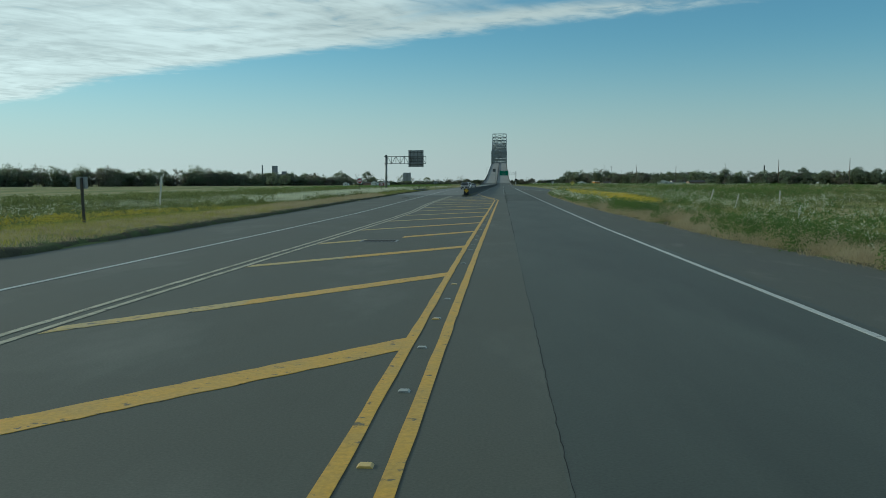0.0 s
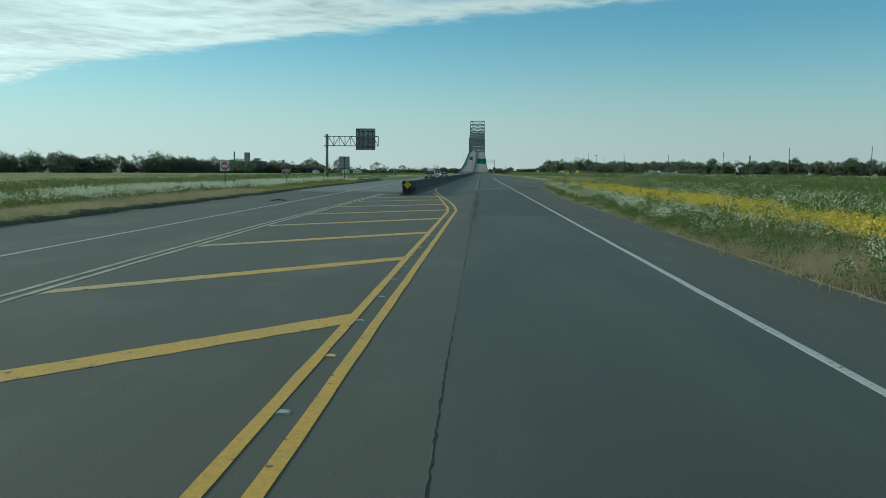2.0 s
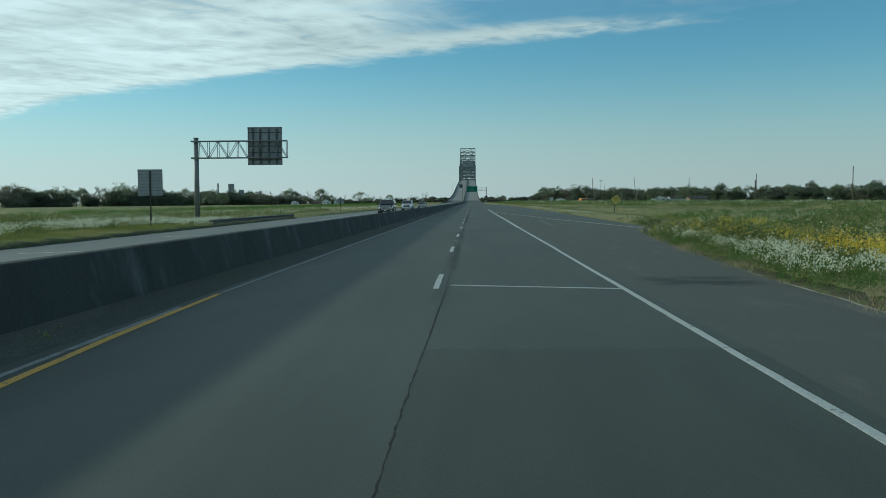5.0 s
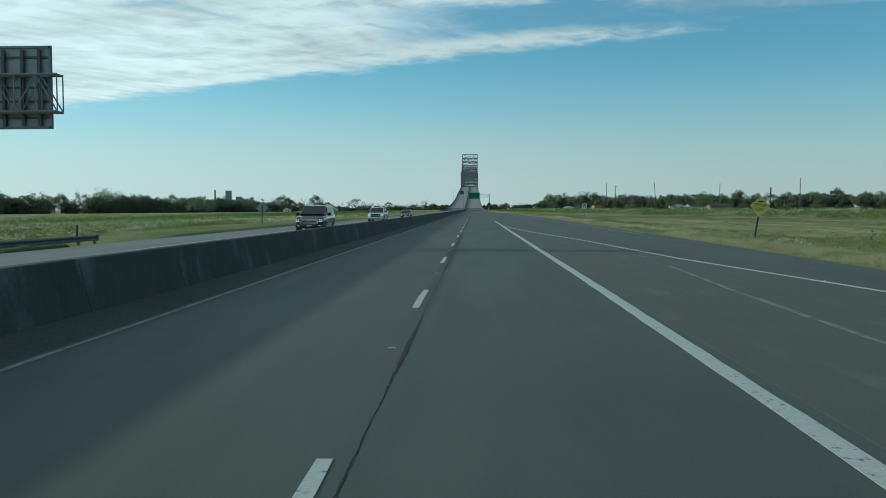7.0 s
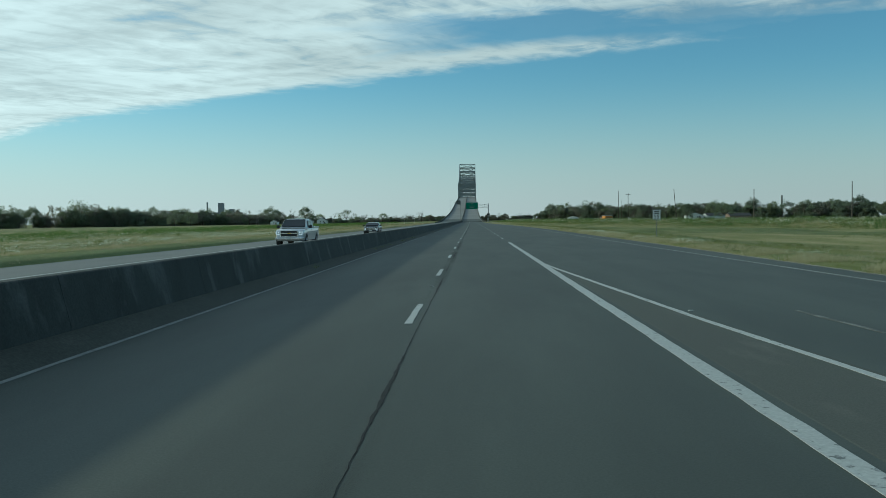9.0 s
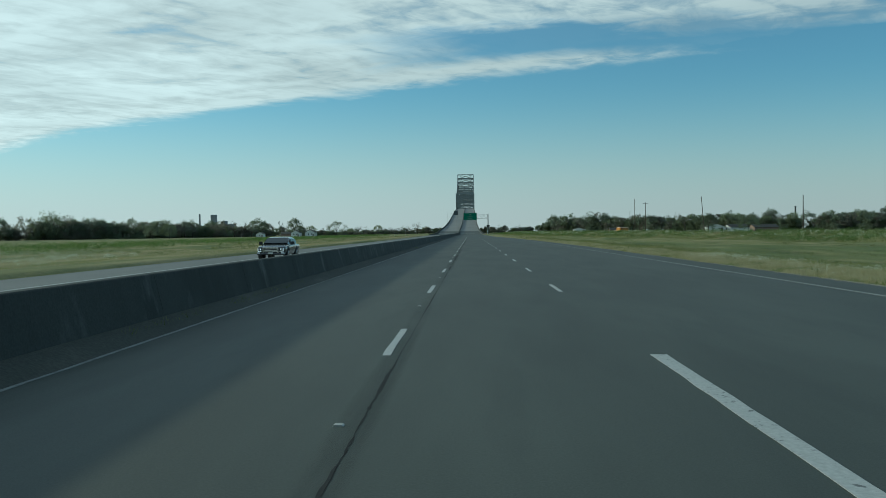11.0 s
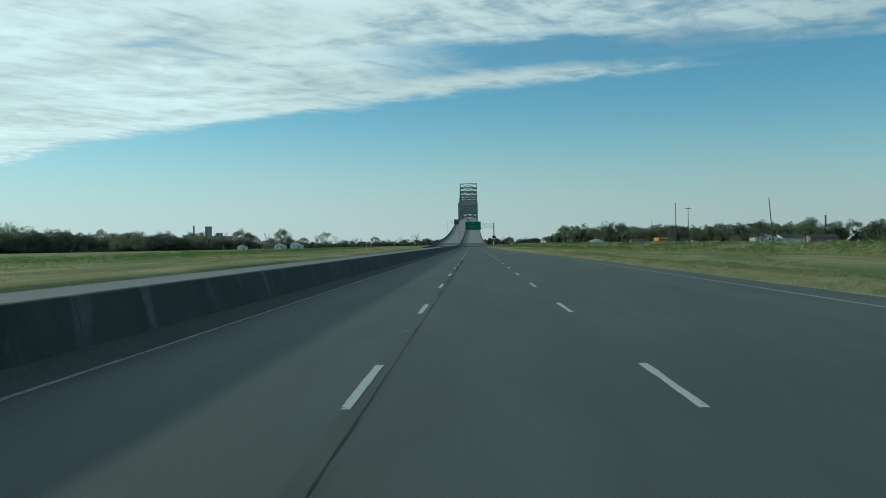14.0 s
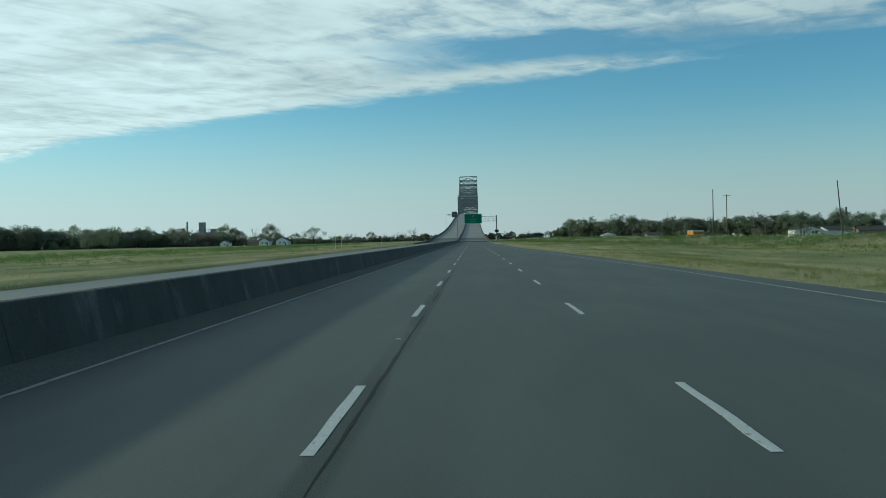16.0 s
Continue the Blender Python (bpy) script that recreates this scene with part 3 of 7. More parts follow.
sheet("road", lambda y: -20.0 + 0.35, lambda y: 7.5 - 0.01 * (y - 796) - 0.3, 796, 862, 6, 0.03, 0.03, "asphalt", "dark asphalt running up the start of the bridge approach", rise)


def ramp_mid(y):
    d = max(0.0, 176 - y)
    return 11.2 + 0.12 * d + 0.0016 * d * d


sheet("ramp", lambda y: ramp_mid(y) - 2.9, lambda y: ramp_mid(y) + 2.9, 34, 178, 3, -0.02, 0.3, "asphalt", "curving asphalt slip road joining the highway", lambda y: -0.6 * min(1, max(0, (170 - y) / 26)))

def turf_edge(side, edge, y0, y1, high, seed, label):
    """A lip of matted turf and soil that overhangs the edge of the asphalt."""
    rng = random.Random(seed)
    bm = bmesh.new()
    rows = []
    n = int((y1 - y0) / 0.45)
    for k in range(n + 1):
        y = y0 + (y1 - y0) * k / n
        a = 0.10 * noise.noise((0.3, y * 0.45, seed)) + rng.uniform(-0.03, 0.03)
        h = high * (0.8 + 0.5 * noise.noise((2.3, y * 0.7, seed))) + rng.uniform(-0.012, 0.012)
        x = edge(y) + side * (a - 0.04)
        rows.append([bm.verts.new((x + side * d, y, z)) for d, z in ((0.0, -0.02), (0.05, 0.55 * h), (0.16, h), (0.55, 1.25 * h), (1.0, -0.02))])
    for r0, r1 in zip(rows, rows[1:]):
        for k in range(4):
            bm.faces.new((r0[k], r0[k + 1], r1[k + 1], r1[k]))
    solid("turf_edge", bm, "turf", label, "turf", "structure", smooth=True)


turf_edge(-1, left_edge, -20, 210, 0.17, 3, "matted turf and soil lip on the raised verge, darkened for shade")
turf_edge(1, right_edge, -6, 176, 0.05, 4, "thin ragged lip of turf along the asphalt")

# ---------------------------------------------------------------- paint on the road
MARK = 0.0066


def stripe(name, pts, width, mat, label, ragged=0.0, top=MARK, seed=1):
    return tagged(new(name, finish(ribbon(pts, width, top, 0.004, ragged, seed), name, mat)), label, "road marking", kind="structure")


stripe("centre_stripe", [(-1.17, -60), (-1.17, 22), (-1.03, 60), (-0.97, 85), (-1.13, 89), (-1.45, 93.5), (-2.49, 108), (-3.37, 117)], 0.115, "yellow_paint", "solid yellow paint line beside the hatched island", 0.006)
stripe("centre_stripe", [(-0.83, -60), (-0.82, 22), (-0.72, 60), (-0.64, 86), (-0.80, 89.5), (-1.14, 94.7), (-2.83, 114.5), (-3.35, 122), (-3.85, 131), (-3.98, 136)], 0.115, "yellow_paint", "solid yellow paint line that swings towards the barrier", 0.006, seed=2)
LDBL = [(-5.85, -60), (-5.74, 12), (-5.61, 26), (-5.55, 40), (-5.63, 52), (-6.10, 64), (-6.45, 75), (-6.80, 98), (-7.0, 113)]
stripe("far_stripe", LDBL, 0.10, "worn_yellow", "faded double line on the far side of the island", 0.008, seed=3)
stripe("far_stripe", [(x + 0.26, y) for x, y in LDBL], 0.10, "worn_yellow", "faded double line on the far side of the island", 0.008, seed=4)
stripe("edge_stripe", [(-8.1, -60), (-8.10, 13), (-8.16, 30), (-8.35, 48), (-8.75, 62), (-9.2, 75), (-9.7, 91), (-10.35, 112), (-11.0, 135), (-12.4, 175), (-13.3, 210), (-13.4, 440), (-13.2, 700), (-13.0, 796)], 0.11, "white_paint", "solid white edge line of the opposite carriageway", 0.006, seed=5)
stripe("edge_stripe", [(4.05, -60), (3.95, 8), (3.78, 20), (3.60, 34), (3.55, 60), (3.56, 150)], 0.105, "white_paint", "solid white edge line along the lane", 0.006, seed=6)
stripe("gore_stripe", [(3.58, 150), (3.56, 174.28)], 0.13, "white_paint", "white line running into the wide gore line", 0.008, seed=7)
stripe("gore_stripe", [(3.54, 174.3), (3.60, 190), (3.60, 215), (3.60, 240), (3.64, 262), (3.66, 283)], 0.215, "white_paint", "wide white gore line with cracked paint", 0.010, seed=8)
stripe("gore_stripe", [(12.0, 164), (10.9, 172.5), (9.1, 188.5), (7.72, 200), (6.55, 217), (5.24, 229.3), (4.78, 234.7), (3.84, 249.5), (3.69, 252.5)], 0.125, "white_paint", "white line between the slip road and the gore", 0.008, top=0.0088, seed=9)
stripe("edge_stripe", [(11.5, 226), (11.2, 270), (11.3, 380), (10.8, 440), (9.4, 480), (7.6, 540), (6.6, 615), (6.5, 796)], 0.115, "worn_shaded_white", "thin faded edge line on the outer shoulder", 0.010, seed=10)
# Greyer paint here holds the barrier's shade on the line.
stripe("edge_stripe", [(-3.99, 136.1), (-4.0, 300), (-4.0, 460), (-4.6, 700), (-4.9, 796)], 0.085, "worn_shaded_white", "thin white line beside the concrete barrier, greyed for its shade", 0.008, seed=11)
stripe("edge_stripe", [(-3.75, 116.25), (-4.02, 134)], 0.09, "worn_shaded_white", "short white line where the yellow one ends", 0.010, seed=12)
stripe("old_gore_stripe", [(6.6, 196.0), (6.25, 189.0), (6.1, 184.0), (6.0, 178.0)], 0.10, "ghost_white", "almost worn away older gore line", 0.03, top=0.0060, seed=14)
for ya, yb in ((200.4, 201.7), (232.8, 235.9)):
    stripe("old_gore_stripe", [(6.90, ya), (6.80, yb)], 0.09, "ghost_white", "short leftover of an older worn line", 0.02, seed=int(ya))
stripe("cross_stripe", [(0.25, 137.5), (3.5, 136.7)], 0.15, "white_paint", "thin white line painted across the lane", 0.010, seed=13)

def hatch_bar(xa, ya, xb, yb, half, mat, label, seed, half_b=None):
    """A bar whose ends lie along the lines that it joins."""
    rng = random.Random(seed)
    bm = bmesh.new()
    rows, n = [], 26
    for i in range(n + 1):
        x, y = xa + (xb - xa) * i / n, ya + (yb - ya) * i / n
        w = half + ((half_b or half) - half) * i / n
        lo, hi = (w + rng.uniform(-0.035, 0.02) for _ in range(2))
        rows.append([bm.verts.new((x, y - lo, 0.0050)), bm.verts.new((x, y + hi, 0.0050)), bm.verts.new((x, y + hi, 0.0015)), bm.verts.new((x, y - lo, 0.0015))])
    for r0, r1 in zip(rows, rows[1:]):
        for j in range(4):
            bm.faces.new((r0[j], r0[(j + 1) % 4], r1[(j + 1) % 4], r1[j]))
    bm.faces.new(rows[0])
    bm.faces.new(rows[-1][::-1])
    tagged(new("hatch_bar", finish(bm, "hatch_bar", mat)), label, "road marking", kind="structure")


BARS = (2.4, 9.0, 16.0, 23.1, 30.4, 37.15, 44.25, 50.9, 57.95, 64.95, 72.2, 79.5, 86.6, 93.2, 100.3, 106.9, 114.0)
for k, y_in in enumerate(BARS):              # yellow bars of the hatched island
    x_in = float(np.interp(y_in, [-60, 22, 60, 85, 89, 93.5, 108, 117], [-1.2, -1.2, -1.06, -1.0, -1.16, -1.48, -2.5, -3.4])) - 0.03
    x_out = float(np.interp(y_in - 6, [p[1] for p in LDBL], [p[0] for p in LDBL])) + 0.36
    lean = float(np.interp(y_in, [0, 9, 16, 23.1, 30.4, 44, 58, 72, 93, 110], [1.38, 1.36, 1.54, 1.40, 1.57, 1.45, 1.26, 1.04, 0.90, 0.86]))
    y_out = y_in - lean * (x_in - x_out)
    half = 0.375 if k < 16 else 0.12
    if k == 4:                               # cut by the drain cover
        xm = -3.30
        hatch_bar(x_in, y_in, xm, y_in - lean * (x_in - xm), half, "yellow_paint", "diagonal yellow bar stopping at a drain cover", 43)
        hatch_bar(-4.25, y_in - lean * (x_in + 4.25), x_out, y_out, half, "sheen_worn_yellow", "worn diagonal yellow bar beyond the drain cover", 63, 0.30)
        continue
    mid = 0.62                               # far end paler: wear, plus low-angle sky sheen put into the colour
    xm, ym = x_in + (x_out - x_in) * mid, y_in + (y_out - y_in) * mid
    hatch_bar(x_in, y_in, xm, ym, half, "worn_yellow" if k > 15 else "yellow_paint", "diagonal yellow bar of the hatched island", 40 + k, half * 0.88)
    hatch_bar(xm - 0.002, ym, x_out, y_out, half * 0.88, "worn_yellow" if k > 14 else "sheen_worn_yellow", "worn end of a diagonal yellow bar, paled for sky sheen", 80 + k, half * 0.72)

for k in range(-7, 52):                      # lane line, ten-foot dashes every forty feet
    y = 185.66 + 12.19 * k
    if y > 790:
        break
    dx_ = -0.02 if y < 460 else -0.9 * (y - 460) / 330
    if y > 128:
        stripe("lane_dash", [(dx_, y - 0.1), (dx_, y + 3.15)], 0.115, "white_paint", "short white dash of the lane line", 0.010, seed=100 + k)
    if y > 284:
        d2 = 3.62 if y < 460 else 3.62 - 1.4 * (y - 460) / 330
        stripe("lane_dash", [(d2, y - 0.1), (d2, y + 3.15)], 0.115, "white_paint", "short white dash of the outer lane line", 0.014, seed=200 + k)
    if y > 128:
        stripe("lane_dash", [(-9.4, y - 0.1), (-9.4, y + 3.15)], 0.115, "white_paint", "short white dash on the opposite carriageway", 0.010, seed=300 + k)
for pa, pb in (((-13.85, 119.6), (-11.1, 118.9)), ((-12.9, 128.6), (-11.1, 137.3)), ((-14.3, 138.5), (-12.4, 140.0)), ((-14.6, 149), (-12.6, 150.5)), ((-14.6, 163), (-12.9, 164.5))):
    stripe("chevron_bar", [pa, pb], 0.14, "white_paint", "white chevron bar on the opposite carriageway", 0.008, seed=int(pa[1]))

# long joint cracks along the lanes
def crack(x, y0, y1, width, wander, seed, label):
    rng = random.Random(seed)
    pts, dxx, y = [], 0.0, y0
    while y < y1:
        pts.append((x(y) + dxx + rng.uniform(-0.007, 0.007), y))
        dxx = dxx * 0.90 + rng.uniform(-wander, wander)
        y += 0.11 if y < 330 else 0.5
    bm = bmesh.new()
    prev = None
    for i, (px_, py_) in enumerate(pts):
        w = width * min(1.0, max(0.30, (py_ - 12) / 36)) * (1.0 if py_ < 180 else 1.45 if py_ < 300 else 1.9) * max(0.12, 0.35 + 1.5 * noise.noise((0.3, py_ * 0.22, seed)) + rng.uniform(-0.25, 0.35))
        cur = [bm.verts.new((px_ - w / 2, py_, 0.0036)), bm.verts.new((px_ + w / 2, py_, 0.0036)), bm.verts.new((px_ + w / 2, py_, 0.0010)), bm.verts.new((px_ - w / 2, py_, 0.0010))]
        if prev:
            for k in range(4):
                bm.faces.new((prev[k], prev[(k + 1) % 4], cur[(k + 1) % 4], cur[k]))
        prev = cur
    solid("pavement_crack", bm, "crack", label, "crack", "structure")


crack(lambda y: float(np.interp(y, [0, 30, 60, 128, 135, 460, 790], [0.20, 0.18, 0.14, 0.12, 0.17, 0.17, -0.76])), -20, 790, 0.034, 0.0030, 3, "dark wandering joint crack along the lane line")



def cross_crack(pts, width, seed, label):
    """A faint dark mark that wanders across the lanes."""
    rng = random.Random(seed)
    fine = []
    for (xa, ya), (xb, yb) in zip(pts, pts[1:]):
        fine += [(xa + (xb - xa) * i / 14 + rng.uniform(-0.03, 0.03), ya + (yb - ya) * i / 14 + rng.uniform(-0.05, 0.05)) for i in range(14)]
    solid("pavement_crack", ribbon(fine, width, 0.0062, 0.003, width * 0.3, seed), "seam_smear", label, "crack", "structure")


cross_crack([(2.6, 98.9), (3.3, 97.7), (3.9, 96.4), (4.6, 95.2)], 0.11, 31, "faint dark smear across the shoulder")
cross_crack([(3.5, 98.4), (4.5, 96.7), (5.4, 95.6)], 0.09, 32, "faint dark smear across the shoulder")


def stain(name, x0, x1, y0, y1, mat, label):
    """A thin film lying on the asphalt."""
    ob = solid(name, bbox(-(x1 - x0) / 2, (x1 - x0) / 2, -(y1 - y0) / 2, (y1 - y0) / 2, 0.0, 0.0008), mat, label, "stain", "structure")
    ob.location = ((x0 + x1) / 2, (y0 + y1) / 2, 0.0042)


stain("tar_stain", 4.0, 6.8, 136.9, 139.6, "tar_stain", "dark tar stain across the asphalt")
for y0, y1 in ((70, 128), (128, 178), (178, 234), (234, 298), (298, 368), (368, 450)):
    stain("oil_streak", -0.10, 0.36, y0, y1, "seam_smear", "dark smear beside the joint crack")

# ---------------------------------------------------------------- raised markers between the yellow lines


def raised_marker(m, mat, label):
    bm = bmesh.new()
    extrude_profile(bm, [(-0.05, 0), (0.05, 0), (0.034, 0.014), (-0.034, 0.014)], -0.04, 0.04)
    me = finish(bm, "raised_marker", mat)
    ob = tagged(new("raised_marker", me), label, "road marker", group="raised road markers")
    ob.matrix_world = m
    return ob


rr = random.Random(11)
first, pale = None, None
for k in range(46):
    y = 5.05 + 1.885 * k
    if y > 90 or (y > 8 and rr.random() < 0.10):
        continue
    x = -1.0 if y < 22 else -1.0 + 0.13 * (y - 22) / 60
    m = pose(x + rr.uniform(-0.02, 0.02), y, 0.0, rz=rr.uniform(-4, 4))
    if first is None:
        first = raised_marker(m, "amber", "small amber raised marker stuck between the yellow lines")
        pale = raised_marker(pose(-1.0, 10.75, 0.0), "pale_marker", "small pale raised marker stuck between the yellow lines")
    else:
        copy_thing(first if rr.random() < 0.2 else pale, m)
for k in range(-4, 34):
    y = 185.66 + 12.19 * k - 4.4
    if y > 135 and rr.random() < 0.8:
        copy_thing(pale, pose(-0.02 + rr.uniform(-0.02, 0.02), y, 0.0))
for y in (191, 199, 206, 213, 221, 229, 236):
    copy_thing(pale, pose(float(np.interp(y, [188.5, 200, 217, 229, 249], [9.1, 7.72, 6.55, 5.24, 3.84])) + 0.2, y, 0.0))


def drain_cover():
    root = thing("drain_grate", pose(-3.78, 25.2, 0.0, rz=1.5), "rusty iron drain grate set flush in the asphalt", "drain grate")
    bm = bmesh.new()
    for x0, x1, y0, y1 in ((-0.54, 0.54, -0.46, -0.40), (-0.54, 0.54, 0.40, 0.46), (-0.54, -0.47, -0.40, 0.40), (0.47, 0.54, -0.40, 0.40)):
        box(bm, x0, x1, y0, y1, 0.001, 0.012)
    part("frame", bm, "galvanised", root, "worn pale steel frame")
    bm = bmesh.new()
    box(bm, -0.47, 0.47, -0.40, 0.40, -0.02, 0.005)
    # Black plate stands in for the shade of the hole below the bars.
    part("pit", bm, "crack", root)
    for i in range(7):                       # slanting bars
        bm = bmesh.new()
        x = -0.39 + 0.13 * i
        bm.faces.new([bm.verts.new(p) for p in ((x - 0.05, -0.40, 0.009), (x - 0.03, -0.40, 0.009), (x + 0.05, 0.40, 0.009), (x + 0.03, 0.40, 0.009))])
        up = bmesh.ops.extrude_face_region(bm, geom=bm.faces[:])
        for v in up["geom"]:
            if isinstance(v, bmesh.types.BMVert):
                v.co.z = 0.0052
        part("bar", bm, "rusty_steel", root)


drain_cover()


def tyre_scrap(x, y):
    bm = bmesh.new()
    rng = random.Random(4)
    prev = None
    for i in range(14):
        a = i / 13
        c = Vector((-0.6 + 1.2 * a, 0.12 * math.sin(a * 5), 0.03 + 0.06 * math.sin(a * math.pi) * rng.uniform(0.2, 1)))
        w = 0.20 + 0.08 * math.sin(a * 9)
        cur = [bm.verts.new(c + Vector((0, s * w, h))) for s, h in ((-1, -0.03), (1, -0.03), (1.0, 0.03), (-1.0, 0.03))]
        if prev:
            for k in range(4):
                bm.faces.new((prev[k], prev[(k + 1) % 4], cur[(k + 1) % 4], cur[k]))
        else:
            bm.faces.new(cur[::-1])
        prev = cur
    bm.faces.new(prev)
    ob = solid("tyre_scrap", bm, "rubber", "torn strip of black tyre lying on the asphalt", "debris")
    ob.matrix_world = pose(x, y, 0.0, rz=15) @ Matrix.Scale(0.7, 4)


tyre_scrap(-11.0, 97.0)

# ---------------------------------------------------------------- concrete median barrier


def barrier_x(y):
    return float(np.interp(y, [110, 300, 460, 796], [-4.98, -4.77, -4.88, -5.53]))


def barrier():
    root = thing("median_barrier", pose(barrier_x(116.25), 116.25, 0.2), "stained grey concrete median barrier, pale streaks, shade in its dark tone", "barrier")
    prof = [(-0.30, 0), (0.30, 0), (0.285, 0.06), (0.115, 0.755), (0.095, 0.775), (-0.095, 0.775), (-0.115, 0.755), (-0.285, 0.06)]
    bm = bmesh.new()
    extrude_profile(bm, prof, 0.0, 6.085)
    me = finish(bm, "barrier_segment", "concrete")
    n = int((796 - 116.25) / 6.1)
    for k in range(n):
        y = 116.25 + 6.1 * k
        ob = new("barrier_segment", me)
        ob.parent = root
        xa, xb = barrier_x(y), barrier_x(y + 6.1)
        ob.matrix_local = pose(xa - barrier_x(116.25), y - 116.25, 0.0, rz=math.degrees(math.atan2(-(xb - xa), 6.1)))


def median_bank():
    """The crown of the road, a low swelling of asphalt that the barrier stands on."""
    bm = bmesh.new()
    rows = []
    ys = [109.5 + 0.1 * k for k in range(6)] + [110.2 + 0.4 * k for k in range(9)] + [114.0 + 2 * k for k in range(341)] + [796]
    for y in ys:
        x, h = barrier_x(y), 0.2 * min(1.0, max(0.0, (y - 109.5) / 0.3)) ** 0.7
        w = float(np.interp(y, [109.5, 110, 112, 116], [0.24, 0.30, 0.60, 0.78]))
        sway = 0.05 * noise.noise((0.2, y * 0.3, 3.3))
        rows.append([bm.verts.new((x + a, y, z)) for a, z in ((-w, -0.01), (-0.62 * w, 0.62 * h), (-0.34, h), (0.34, h), (0.34 + 0.5 * (w - 0.34), 0.56 * h), (w + sway, -0.004))])
    for r0, r1 in zip(rows, rows[1:]):
        for k in range(5):
            bm.faces.new((r0[k], r0[k + 1], r1[k + 1], r1[k]))
    solid("median_bank", bm, "gutter_asphalt", "dusty crowned strip of asphalt under the median barrier", "asphalt strip", "structure", smooth=True)


median_bank()


def barrier_nose():
    """Steel beams on posts that lead from the nose to the concrete."""
    y0, y1 = 109.7, 116.2
    ln = y1 - y0
    root = thing("crash_cushion", pose(-4.90, y0, 0.2), "weathered steel beam crash cushion with a yellow diamond marker", "crash cushion")
    for s in (-1, 1):
        for z in (0.38, 0.545, 0.71):
            bm = bmesh.new()
            wave = [(0, -0.078), (0.055, -0.05), (0.055, -0.018), (0.0, 0.0), (0.055, 0.018), (0.055, 0.05), (0, 0.078), (-0.012, 0.078), (0.04, 0.047), (0.04, 0.02), (-0.014, 0.0), (0.04, -0.02), (0.04, -0.047), (-0.012, -0.078)]
            pts = [(s * (0.25 + a), z + b) for a, b in wave]
            extrude_profile(bm, pts, 0.28, ln)
            part("rail_beam", bm, "cushion_steel", root)
    for k in range(4):
        y = 0.6 + k * 1.75
        for s in (-1, 1):
            part("post", bbox(s * 0.19 - 0.045, s * 0.19 + 0.045, y - 0.07, y + 0.07, -0.03, 0.78), "cushion_steel", root)
    # Dark box between the beams, in place of the shade inside and below.
    part("inner_box", bbox(-0.20, 0.20, 0.28, ln - 0.05, 0.06, 0.70), "rubber", root, "dark fill standing in for the shade between the beams")
    for k in range(6):
        part("cover_plate", bbox(-0.27, 0.27, 0.75 + 0.92 * k, 1.25 + 0.92 * k, 0.79, 0.81), "galvanised", root, "pale flat top plate")
    part("nose", bbox(-0.21, 0.41, 0.0, 0.30, -0.02, 0.76, 0.05), "rubber", root, "dark rounded nose box")
    bm = bmesh.new()
    box(bm, -0.205, 0.205, -0.012, 0.0, -0.205, 0.205, pose(0.15, -0.03, 0.54, ry=45))
    part("marker_panel", bm, "marker_yellow", root, "faded yellow diamond marker panel")
    part("side_panel", bbox(-0.30, -0.225, -0.012, 0.03, 0.30, 0.78), "white_post", root, "bare pale panel edge")


barrier_nose()

# pale washed-out grit where the asphalt ends
for ya, yb, sd in ((44, 74, 1), (86, 140, 2), (230, 330, 3), (340, 470, 4)):
    n_ = int((yb - ya) / 2)
    pts_ = [(right_edge(ya + 2 * i) + 0.0, ya + 2 * i) for i in range(n_ + 1)]
    solid("edge_grit", ribbon(pts_, 0.16, 0.006, 0.004, 0.06, 70 + sd), "gravel", "pale strip of grit at the edge of the asphalt", "gravel", "structure")

# ---------------------------------------------------------------- river bridge
BX, BW = -7.9, 14.6           # axis and half width of the trusses


